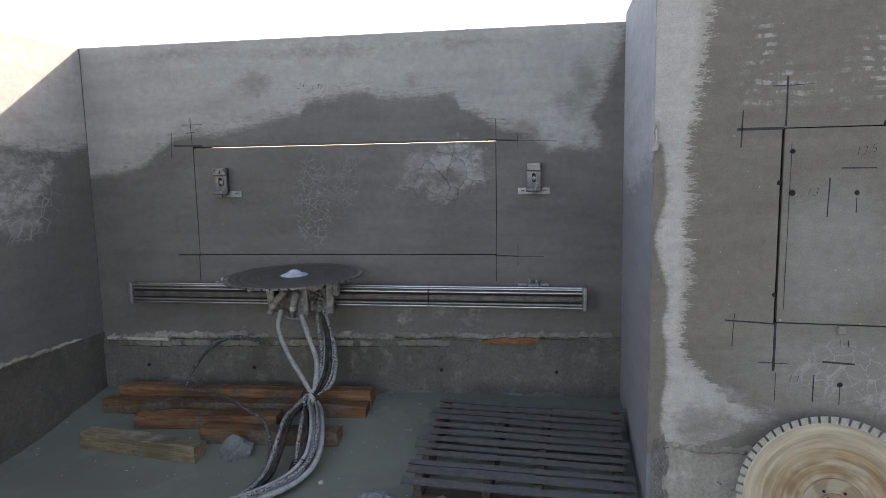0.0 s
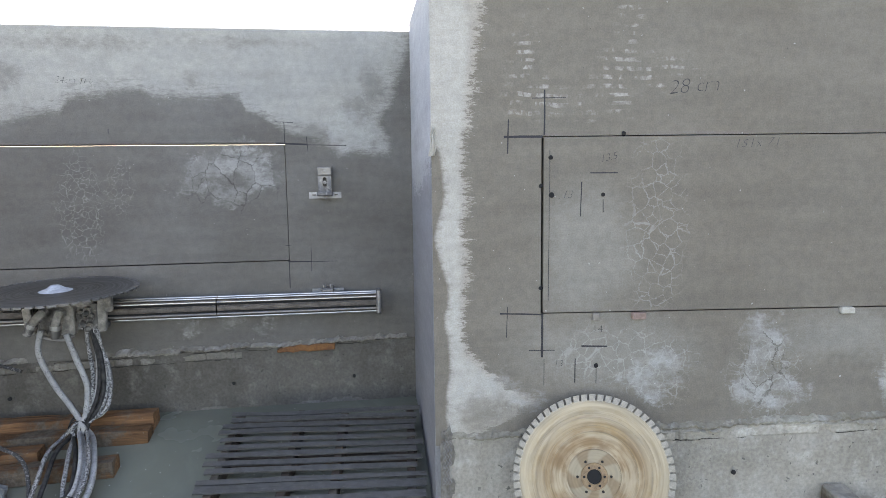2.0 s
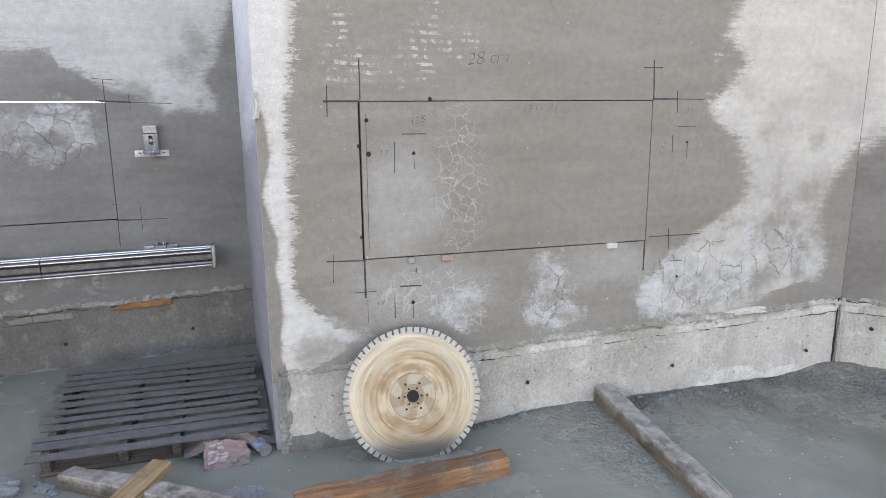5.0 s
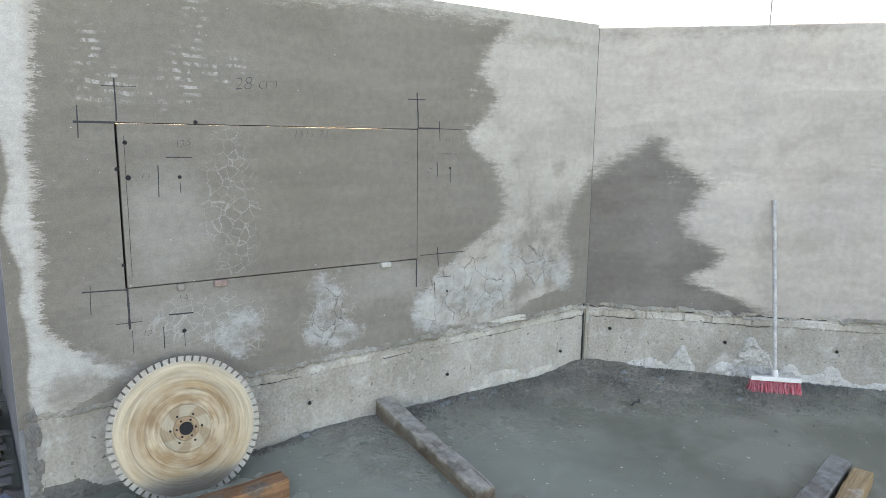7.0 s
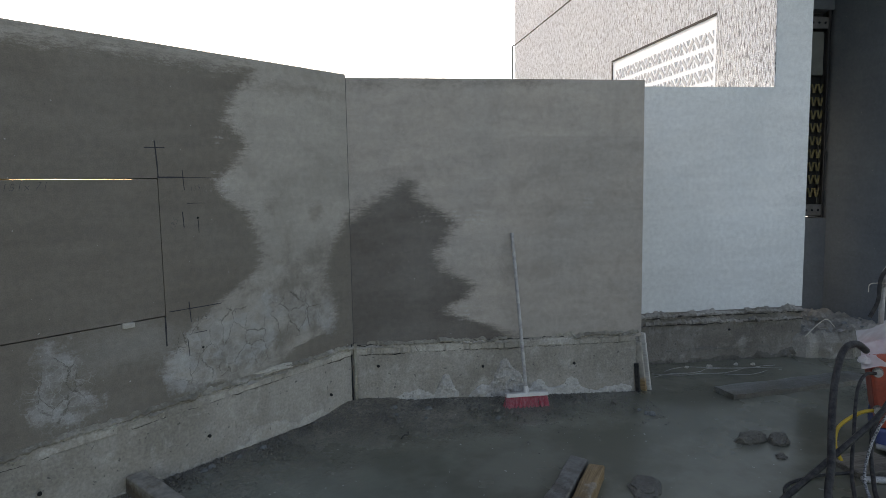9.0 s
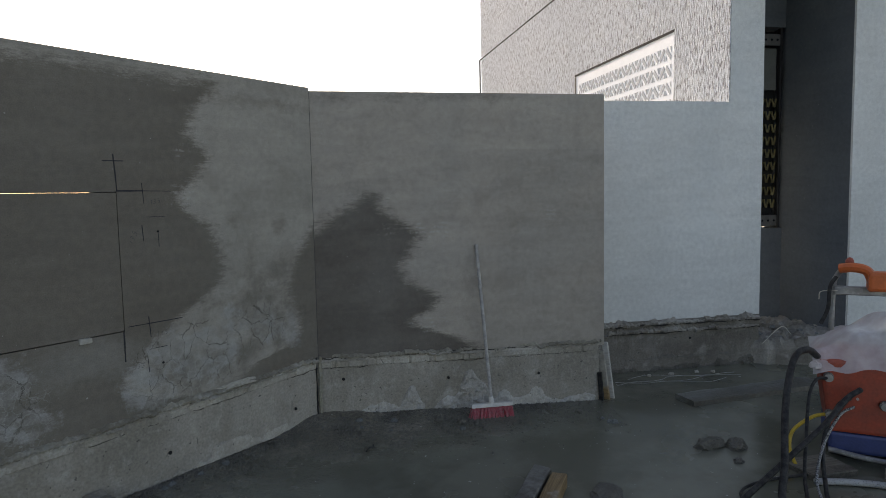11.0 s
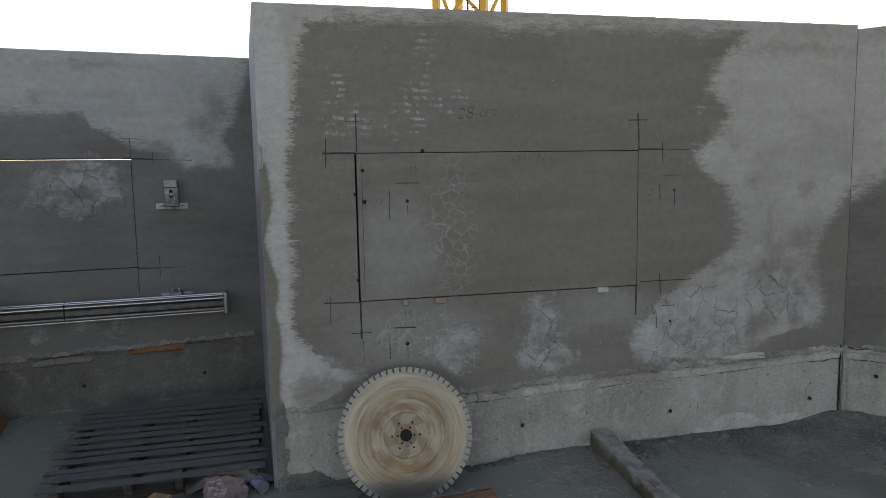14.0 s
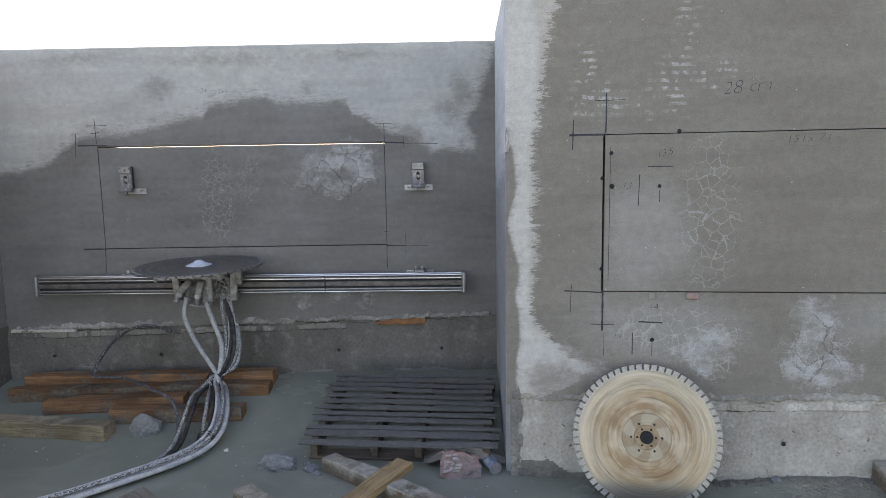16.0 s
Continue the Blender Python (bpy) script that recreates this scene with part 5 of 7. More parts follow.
    for x, z, r in ((0.10, 0.03, 0.014), (0.135, 0.045, 0.014), (0.115, -0.005, 0.014), (0.15, 0.01, 0.013), (0.14, -0.035, 0.013)):
        c = part("coupling", cyl(r, r, 0, 0.05, 12, pose(x, -0.075, z, 118)), M_STEEL_DARK, t, "oily hose coupling")
        part("collar", cyl(r * 1.3, r * 1.3, 0.02, 0.036, 12, pose(x, -0.075, z, 118)), M_CEMENT, c)
    part("manifold", box(0.085, 0.175, -0.08, -0.03, -0.06, 0.07, 0.006), M_STEEL_DARK, t)
    part("spindle", cyl(0.012, 0.012, 0, 0.09, 14, pose(-0.285, -0.06, 0.055, 0, 90)), M_STEEL, t)
    part("spindle_nut", cyl(0.02, 0.02, 0, 0.02, 6, pose(-0.305, -0.06, 0.055, 0, 90)), M_CEMENT, t)
    for x in (-0.235, -0.21):
        part("spindle_ring", cyl(0.018, 0.018, 0, 0.012, 14, pose(x, -0.06, 0.055, 0, 90)), M_STEEL_DARK, t)
    part("drain_pipe", tube([(-0.10, -0.10, -0.085), (-0.05, -0.13, -0.095), (0.03, -0.13, -0.105), (0.06, -0.10, -0.09)], 0.009, 8, 5), M_STEEL, t)
    part("drain_cock", cyl(0.013, 0.011, 0, 0.05, 10, pose(-0.11, -0.11, -0.082, 0, 70)), M_CEMENT, t)


M_WHITE = plain("pale_flange", (0.50, 0.54, 0.58), 0.5, 0.3, 0.3, 20)
M_CEMENT = plain("cement_spattered_metal", (0.34, 0.325, 0.30), 0.75, 0.1, 0.4, 30, 0.5, (0.15, 0.145, 0.135))
def spattered(name, coat, under, bare):
    """Rubber hose under a cracked coat of dried cement; bare: where the coat has come off."""
    n = Nodes(name)
    c = n.mix(n.ramp(n.noise(20.0, 4, 0.6), 0.3, 0.7), coat, tuple(v * 0.72 for v in coat))
    c = n.mix(n.ramp(n.noise(120.0, 6, 0.75), bare, bare + 0.06, 0, 0.9), c, under)
    n.bump(n.noise(60.0, 3), 0.5, 0.003)
    return n.out(c, 0.7, spec=0.3)


M_HOSE = spattered("cement_coated_hose", (0.37, 0.375, 0.37), (0.06, 0.06, 0.06), 0.555)
M_HOSE_BLACK = plain("black_hose", (0.012, 0.012, 0.013), 0.5, 0.0, 0.3, 30, 0.3, (0.05, 0.05, 0.048))
M_HOSE_BLACK.node_tree.nodes["Principled BSDF"].inputs["Specular IOR Level"].default_value = 0.15
M_HOSE_DIRTY = spattered("dirty_black_hose", (0.32, 0.32, 0.32), (0.02, 0.02, 0.02), 0.40)
M_HOSE_MIX = spattered("worn_cement_hose", (0.37, 0.375, 0.37), (0.025, 0.025, 0.025), 0.475)
saw_head()


def saw_hoses():
    """The hose bundle from the saw down to the floor and out towards the pump."""
    ap = lambda s, off, z: A_POSE @ Vector((s, -off, z))
    tie = ap(-1.762, 0.36, 0.25)
    upper = [[(-1.942, 0.27, 0.74), (-1.952, 0.29, 0.62), (-1.883, 0.31, 0.463), (-1.805, 0.33, 0.348)],
             [(-1.823, 0.27, 0.712), (-1.775, 0.29, 0.581), (-1.727, 0.31, 0.444), (-1.735, 0.34, 0.30)],
             [(-1.748, 0.20, 0.76), (-1.735, 0.24, 0.663), (-1.71, 0.27, 0.516), (-1.708, 0.30, 0.402), (-1.722, 0.34, 0.30)],
             [(-1.715, 0.20, 0.77), (-1.692, 0.23, 0.653), (-1.644, 0.25, 0.553), (-1.624, 0.28, 0.418), (-1.654, 0.32, 0.304)],
             [(-1.73, 0.20, 0.74), (-1.700, 0.23, 0.67), (-1.662, 0.27, 0.559), (-1.656, 0.30, 0.403), (-1.700, 0.34, 0.29)],
             [(-1.742, 0.20, 0.78), (-1.71, 0.23, 0.68), (-1.675, 0.27, 0.55), (-1.676, 0.31, 0.41), (-1.71, 0.35, 0.30)],
             [(-1.70, 0.20, 0.74), (-1.678, 0.23, 0.655), (-1.650, 0.26, 0.54), (-1.640, 0.29, 0.41), (-1.678, 0.33, 0.30)],
             [(-1.72, 0.19, 0.79), (-1.705, 0.22, 0.68), (-1.69, 0.25, 0.55), (-1.69, 0.29, 0.42), (-1.715, 0.33, 0.31)]]
    right = [(-0.56, 3.73, 0.20), (-0.47, 3.57, 0.195), (-0.405, 3.42, 0.14), (-0.385, 3.30, 0.085), (-0.42, 3.18, 0.045), (-0.50, 3.03, 0.035), (-0.66, 2.83, 0.03), (-0.84, 2.62, 0.03), (-1.2, 2.3, 0.03)]
    left = [(-0.615, 3.71, 0.205), (-0.60, 3.55, 0.195), (-0.565, 3.38, 0.12), (-0.545, 3.22, 0.045), (-0.57, 3.03, 0.03), (-0.72, 2.82, 0.028), (-0.88, 2.62, 0.028), (-1.24, 2.3, 0.028)]
    inner = [(-0.59, 3.71, 0.205), (-0.53, 3.55, 0.195), (-0.475, 3.39, 0.13), (-0.44, 3.25, 0.06), (-0.53, 3.03, 0.03), (-0.68, 2.84, 0.028), (-0.86, 2.62, 0.028), (-1.22, 2.3, 0.028)]
    lower = [right, right, left, inner, left, right, right, right]
    offs = [(0.0, 0.0), (0.042, 0.0), (-0.03, 0.0), (0.0, 0.0), (0.005, 0.0), (-0.034, 0.006), (0.022, 0.03), (-0.012, 0.028)]
    radii = [0.0145, 0.0145, 0.0105, 0.0105, 0.0115, 0.0105, 0.0095, 0.0095]
    mats = [M_HOSE, M_HOSE, M_HOSE_MIX, M_HOSE_MIX, M_HOSE_BLACK, M_HOSE_BLACK, M_HOSE_MIX, M_HOSE]
    for i, (up, low, (ox, oz), r, mat) in enumerate(zip(upper, lower, offs, radii, mats)):
        pts = [ap(*q) for q in up]
        pts.append(tie + Vector((0.022 * math.cos(i * 1.05), 0.0, 0.020 * math.sin(i * 1.05))))
        for g in low:
            x, y = g[0] + ox, g[1] + 0.3 * ox
            pts.append((x, y, max(g[2] + oz, floor_z(x, y) + r + 0.003)))
        solid("hydraulic_hose", tube(pts, r, 10, 10, wobble=0.06), mat, Matrix.Identity(4), "cement-spattered hydraulic hose running from the wall saw to the floor" if mat != M_HOSE_BLACK else "black hydraulic hose running from the wall saw to the floor", "hose", "saw hoses", smooth=True)
    for p, r, ax in ((tie, 0.050, 0.0), (Vector((-0.405, 3.26, 0.065)), 0.05, 0.0)):
        bm = bmesh.new()
        for j in range(3):
            ring = [p + Vector((math.cos(a) * r, 0.010 * (j - 1) + 0.006 * math.sin(a), math.sin(a) * r * 0.8 + 0.009 * (j - 1))) for a in (2 * math.pi * i / 12 for i in range(13))]
            tube(ring, 0.0035, 6, 2, bm)
        solid("hose_tie", bm, M_HOSE_BLACK, Matrix.Identity(4), "black wire tied round the hose bundle", "strap")
    # thin loose hose with its free end standing off the footing
    loop = [ap(-2.12, 0.12, 0.486), ap(-2.24, 0.12, 0.526), ap(-2.35, 0.12, 0.52), ap(-2.48, 0.12, 0.447), ap(-2.575, 0.14, 0.335), ap(-2.60, 0.20, 0.25)]
    loop += [(-1.38, 3.76, 0.235), (-1.15, 3.72, 0.24), (-0.90, 3.58, 0.23), (-0.70, 3.47, 0.19), (-0.62, 3.34, 0.05), (-0.60, 3.10, 0.02), (-0.68, 2.85, 0.018), (-0.95, 2.55, 0.016)]
    solid("water_hose", tube(loop, 0.0095, 8, 8, wobble=0.1), M_HOSE_DIRTY, Matrix.Identity(4), "thin black hose, cement-spattered, its free end curling off the floor", "hose", smooth=True)


saw_hoses()


# ---- timber, pallet and clutter on the floor ----
M_TIMBER = timber("brown_timber", (0.27, 0.140, 0.068), (0.125, 0.062, 0.032), (0.24, 0.21, 0.17), -0.12, mud=0.22)
M_TIMBER_WET = timber("wet_timber", (0.20, 0.105, 0.05), (0.09, 0.045, 0.022), (0.24, 0.22, 0.19), -0.12)
M_TIMBER_CRUST = timber("crusted_timber", (0.19, 0.15, 0.105), (0.085, 0.065, 0.045), (0.285, 0.268, 0.228), 0.20, mud=0.25)
M_TIMBER_GREY = timber("grey_timber", (0.17, 0.155, 0.125), (0.085, 0.075, 0.06), (0.20, 0.195, 0.175), 0.2)
M_TIMBER_TAN = timber("tan_timber", (0.31, 0.215, 0.115), (0.19, 0.125, 0.062), (0.38, 0.36, 0.31), -0.02, mud=0.15)
M_TIMBER_OLIVE = timber("muddy_tan_timber", (0.25, 0.205, 0.13), (0.14, 0.112, 0.07), (0.26, 0.235, 0.18), 0.0, mud=0.2)
M_BOARD = timber("pallet_board", (0.090, 0.080, 0.070), (0.038, 0.033, 0.028), (0.085, 0.084, 0.080), 0.15, 0.36, 0.5, mud=0.0)
M_PLANK = timber("wet_plank", (0.19, 0.19, 0.17), (0.11, 0.11, 0.095), (0.15, 0.15, 0.14), 0.2, 0.4, 0.4)
M_BOARD_BROWN = timber("pallet_wood", (0.11, 0.085, 0.065), (0.05, 0.038, 0.029))


def beam(a, b, width, height, material, label, seed, name="timber_beam", group=""):
    """A sawn beam between two floor points (x, y, z of its underside), edges worn."""
    a, b = Vector(a), Vector(b)
    length = (b - a).length
    bm = bmesh.new()
    n = max(int(length / 0.06), 4)
    prof = [(-0.5, 0.06), (-0.5, 0.94), (-0.44, 1.0), (0.44, 1.0), (0.5, 0.94), (0.5, 0.06), (0.44, 0.0), (-0.44, 0.0)]
    rings = []
    for i in range(n + 1):
        x = length * i / n
        ring = []
        for py, pz in prof:
            w = 0.009 * noise.noise(Vector((x * 4, py * 3 + seed, pz * 3))) + 0.004 * noise.noise(Vector((x * 19, py * 6 + seed, pz * 6)))
            chip = -0.012 * max(noise.noise(Vector((x * 7, py * 5 + seed * 2, pz * 5))) - 0.25, 0) * 3
            ring.append(bm.verts.new((x + 0.006 * noise.noise(Vector((py * 4, pz * 4, seed + i // n))), py * (width + w + chip), max(pz * (height + w + chip), 0))))
        rings.append(ring)
    for p, q in zip(rings, rings[1:]):
        for j in range(8):
            bm.faces.new((p[j], p[(j + 1) % 8], q[(j + 1) % 8], q[j]))
    bm.faces.new(rings[0])
    bm.faces.new(rings[-1][::-1])
    bmesh.ops.recalc_face_normals(bm, faces=bm.faces)
    d = (b - a).normalized()
    m = Matrix.Translation(a) @ Euler((0, -math.asin(d.z), math.atan2(d.y, d.x))).to_matrix().to_4x4()
    return solid(name, bm, material, m, label, "timber", group)


def grounded(x, y, lift=0.0):
    return (x, y, floor_z(x, y) - 0.012 + lift)


beam(grounded(-1.88, 3.80), grounded(-0.28, 3.97, -0.01), 0.10, 0.105, M_TIMBER, "long brown sawn timber lying along the niche wall", 1.0, group="niche timbers")
beam(grounded(-1.90, 3.68), grounded(-0.265, 3.85, -0.01), 0.095, 0.085, M_TIMBER_WET, "long brown sawn timber beside another in the slurry", 2.0, group="niche timbers")
beam(grounded(-1.58, 3.565), grounded(-0.73, 3.67), 0.095, 0.085, M_TIMBER, "shorter brown sawn timber in the slurry", 3.0, group="niche timbers")
beam(grounded(-1.10, 3.50), grounded(-0.325, 3.58), 0.095, 0.085, M_TIMBER_WET, "wet brown timber half sunk in slurry", 4.0, group="niche timbers")
beam(grounded(-1.765, 3.36), grounded(-1.017, 3.335), 0.10, 0.095, M_TIMBER_OLIVE, "muddy olive-brown timber with knife marks", 5.0, group="niche timbers")
beam((1.29, 2.60, -0.012), (2.22, 2.69, -0.008), 0.105, 0.105, M_TIMBER, "orange-brown sawn timber in front of the leaning blade", 6.0)
beam((2.955, 3.13, 0.055), (2.945, 2.14, -0.012), 0.10, 0.095, M_TIMBER_CRUST, "old timber crusted with cement, lying from the footing into the slurry", 7.0)
beam((0.33, 3.13, -0.01), (1.10, 2.63, -0.012), 0.10, 0.085, M_TIMBER_CRUST, "old timber crusted with white cement", 8.0)
beam((0.74, 3.02, 0.078), (0.38, 2.42, 0.0), 0.10, 0.035, M_TIMBER_TAN, "short tan board lying across a crusted timber", 9.0, "short_board")
beam((0.02, 2.78, -0.01), (0.42, 2.45, -0.012), 0.10, 0.08, M_TIMBER_CRUST, "crusted timber offcut in the slurry", 10.0)
beam((-0.50, 2.72, -0.01), (-0.12, 2.45, -0.012), 0.12, 0.06, M_TIMBER_GREY, "muddy board offcut in the slurry", 11.0, "short_board")
beam((4.62, 1.46, -0.01), (3.72, 1.25, -0.012), 0.10, 0.085, M_TIMBER_GREY, "grey weathered timber beside a brown one", 12.0)
beam((4.59, 1.345, -0.01), (3.75, 1.13, -0.012), 0.09, 0.085, M_TIMBER_TAN, "tan sawn timber beside a grey one", 13.0)
beam((6.39, 1.17, -0.01), (7.45, 0.40, -0.01), 0.22, 0.05, M_PLANK, "wide wet grey plank lying in the slurry", 14.0, "plank")


def pallet():
    rise = math.degrees(math.atan2(floor_z(0.6, 3.93) - floor_z(0.6, 3.18), 0.75))
    t = thing("wooden_pallet", pose(0.195, 3.175, floor_z(0.6, 3.2) - 0.004, rise, 0, 1.6), "weathered grey wooden pallet lying in the slurry", "pallet")
    rng = random.Random(5)
    for i in range(12):
        y, w = 0.0685 * i - 0.0006 * i * i + (0.006 if i else -0.01), (0.044 if i < 2 else 0.033 - 0.0003 * i) + rng.uniform(-0.004, 0.004)
        x0, x1 = -0.01 + rng.uniform(-0.02, 0.02) - 0.003 * (11 - i), 0.98 + rng.uniform(-0.03, 0.02)
        bm = bmesh.new()
        n = 16
        rows_ = []
        for k in range(n + 1):
            x = x0 + (x1 - x0) * k / n
            c = 0.011 * noise.noise(Vector((x * 2.0, i * 3.1, 0)))
            lift = 0.010 * noise.noise(Vector((x * 1.7, i * 7.7, 9)))
            e = 0.005 * noise.noise(Vector((x * 9, i * 5.3, 4)))
            rows_.append([bm.verts.new((x, y + dy + c + (e if dy else -e), z + lift)) for dy, z in ((0.0, 0.114), (0.0, 0.121 + e * 0.3), (w, 0.123 + e * 0.3), (w, 0.114))])
        for p, q in zip(rows_, rows_[1:]):
            for j in range(4):
                bm.faces.new((p[j], p[(j + 1) % 4], q[(j + 1) % 4], q[j]))
        bm.faces.new(rows_[0])
        bm.faces.new(rows_[-1][::-1])
        bmesh.ops.recalc_face_normals(bm, faces=bm.faces)
        part("deck_board", bm, M_BOARD, t)
    for x in (0.03, 0.35, 0.58, 0.93):
        part("stringer", jitter(box(x - 0.02, x + 0.02, 0.03, 0.745, 0.018, 0.107, 0.004), 0.003, 9, x), M_BOARD_BROWN, t)
    for y in (0.03, 0.40, 0.74):
        part("bottom_board", jitter(box(0.0, 0.96, y, y + 0.08, 0.0, 0.017, 0.002), 0.002, 9, y), M_BOARD_BROWN, t)


pallet()

M_CLOD = rough_concrete("wet_clod", (0.17, 0.18, 0.175), (0.11, 0.115, 0.11), (0.22, 0.23, 0.225))
M_CLOD_DARK = rough_concrete("dark_clod", (0.135, 0.128, 0.107), (0.10, 0.095, 0.08), (0.18, 0.172, 0.148))


def clod(x, y, rx, ry, rz, seed, dark=False, turn=0.0, name="mud_clod", label=""):
    solid(name, lump(rx, ry, rz, 0.28, seed, 4), M_CLOD_DARK if dark else M_CLOD, pose(x, y, floor_z(x, y) + rz * 0.12, 0, 0, turn), label or "lump of wet grey slurry on the flooded floor", "clod", "clods", smooth=False)


clod(-0.84, 3.40, 0.085, 0.065, 0.085, 1.0, name="concrete_lump", label="grey concrete lump beside the timbers")
clod(0.05, 3.13, 0.105, 0.07, 0.055, 2.0)
clod(0.24, 3.11, 0.04, 0.035, 0.02, 3.0)
clod(0.20, 3.16, 0.02, 0.02, 0.013, 4.0)
clod(0.28, 3.06, 0.025, 0.02, 0.015, 4.5)
clod(1.06, 2.82, 0.11, 0.06, 0.025, 5.0)
clod(1.96, 2.43, 0.10, 0.07, 0.035, 6.0, True)
clod(3.04, 2.00, 0.075, 0.065, 0.06, 7.0, True)
clod(4.63, 1.09, 0.12, 0.085, 0.03, 8.0, True, 20)
clod(5.60, 0.80, 0.11, 0.06, 0.055, 9.0, True, -30)
clod(5.68, 0.66, 0.07, 0.06, 0.05, 10.0, True)
clod(5.45, 0.60, 0.035, 0.03, 0.02, 11.0, True)


def crumbs():
    """Crumbled earth and grit over the heaped mud."""
    r = random.Random(31)
    verts, faces = [], []
    for i in range(7500):
        if r.random() < 0.55:
            p = C_POSE @ Vector((r.uniform(-0.1, 2.1), -0.02 - abs(r.gauss(0, 0.24)), 0))
            x, y = p.x, p.y
        else:
            x = r.uniform(2.2, 4.6)
            y = 3.13 - abs(r.gauss(0, 0.025 + 0.11 * max(0.0, x - 2.6)))
        s = r.uniform(0.003, 0.008) if r.random() < 0.92 else r.uniform(0.008, 0.014)
        z = floor_z(x, y) + s * 0.2
        k = len(verts)
        turn = r.uniform(0, 6.3)
        for a in range(5):
            q = s * r.uniform(0.7, 1.3)
            verts.append((x + q * math.cos(turn + a * 1.257), y + q * math.sin(turn + a * 1.257), z - s * 0.3))
        verts.append((x + s * r.uniform(-0.4, 0.4), y + s * r.uniform(-0.4, 0.4), z + s * r.uniform(0.5, 1.0)))
        faces += [(k + a, k + (a + 1) % 5, k + 5) for a in range(5)]
    me = bpy.data.meshes.new("earth_crumbs")
    me.from_pydata(verts, [], faces)
    me.materials.append(M_CLOD_DARK)
    tagged(new("earth_crumbs", me), "dark crumbled earth and grit over the mud along the footings", "grit", kind="stuff")


crumbs()
rng = random.Random(11)
for i in range(26):
    u, v = rng.uniform(0.1, 2.0), rng.uniform(0.05, 0.5)
    p = C_POSE @ Vector((u, -v, 0))
    s = rng.uniform(0.012, 0.03)
    clod(p.x, p.y, s, s * 0.8, s * 0.7, 20.0 + i, rng.random() < 0.6)
for i in range(16):
    x = rng.uniform(2.2, 4.2)
    y = 3.11 - abs(rng.gauss(0, 0.03 + 0.06 * max(0.0, x - 2.6)))
    s = rng.uniform(0.010, 0.025)
    clod(x, y, s, s * 0.8, s * 0.7, 60.0 + i, rng.random() < 0.5)


M_MORTAR_PALE = rough_concrete("pale_mortar", (0.46, 0.435, 0.37), (0.34, 0.32, 0.265), (0.53, 0.51, 0.45))
M_CRUST = rough_concrete("splash_crust", (0.44, 0.425, 0.385), (0.33, 0.315, 0.28), (0.54, 0.525, 0.485))
M_BLOOM = rough_concrete("lime_bloom", (0.165, 0.158, 0.142), (0.12, 0.115, 0.10), (0.25, 0.245, 0.225))
foot_c, foot_b = bpy.data.objects["footing_return"], bpy.data.objects["footing_front"]


def hills(*peaks):
    return lambda x: max(0.012, *[h * (0.5 + 0.5 * math.cos(math.pi * min(abs(x - c) / w, 1.0))) for c, h, w in peaks])


splash(foot_c, 0.08, 0.76, 0.07, hills((0.655, 0.15, 0.13), (0.45, 0.06, 0.3)), M_CRUST, 1.0, "pale splashed mortar crust")
splash(foot_c, 0.80, 1.32, 0.04, hills((1.11, 0.24, 0.24), (0.95, 0.12, 0.2)), M_CRUST, 2.0, "large pale splashed mortar crust", 0.032)
splash(foot_c, 1.24, 2.08, 0.02, hills((1.57, 0.13, 0.3), (1.35, 0.12, 0.2), (1.95, 0.06, 0.3)), M_CRUST, 3.0, "thin pale mortar crust along the ground")
splash(foot_b, 0.5, 1.7, 0.0, hills((0.7, 0.05, 0.4), (1.4, 0.035, 0.4)), M_LIP, 4.0, "thin pale crust along the ground", 0.012)
splash(foot_b, 1.6, 3.2, 0.06, hills((1.9, 0.04, 0.4), (2.55, 0.09, 0.35), (2.9, 0.06, 0.3)), M_LIP, 5.0, "thin pale crust along the ground", 0.012)
part("mortar_crust", jitter(lump(0.15, 0.028, 0.022, 0.5, 11.0, 4), 0.004, 40), M_MORTAR_PALE, foot_b, "smeared pale mortar lump", pose(2.62, -0.004, 0.475))
foot_a = bpy.data.objects["footing_niche"]
M_MUD_CRUST = rough_concrete("mud_crust", (0.135, 0.128, 0.108), (0.085, 0.08, 0.066), (0.19, 0.182, 0.158))
foot_d = bpy.data.objects["footing_pale"]
splash(foot_d, -0.2, 0.75, -0.02, hills((0.1, 0.06, 0.4), (0.5, 0.05, 0.3)), M_MUD_CRUST, 14.0, "wet mud along the foot of the old footing", 0.03)
splash(foot_d, 0.6, 1.5, -0.02, hills((0.8, 0.06, 0.3), (1.15, 0.07, 0.3), (1.4, 0.09, 0.3)), M_MUD_CRUST, 15.0, "wet mud along the foot of the old footing", 0.04)
splash(foot_d, 0.2, 1.2, 0.10, hills((0.5, 0.03, 0.3), (0.9, 0.04, 0.2)), M_BLOOM, 16.0, "thin pale lime line on the old footing", 0.01)
M_BROKEN = rough_concrete("broken_render", (0.20, 0.19, 0.165), (0.13, 0.12, 0.10), (0.29, 0.28, 0.25))
splash(foot_b, 0.03, 0.75, -0.02, hills((0.1, 0.10, 0.4), (0.4, 0.055, 0.4), (0.65, 0.05, 0.3)), M_MUD_CRUST, 7.0, "wet mud splashed along the foot", 0.014)
splash(foot_b, 0.7, 1.7, -0.02, hills((0.9, 0.04, 0.4), (1.25, 0.05, 0.3), (1.55, 0.07, 0.25)), M_MUD_CRUST, 8.0, "wet mud splashed along the foot", 0.012)
# broken render round the free end: a ragged upright margin with crumbling edges
rag = bmesh.new()
cols = []
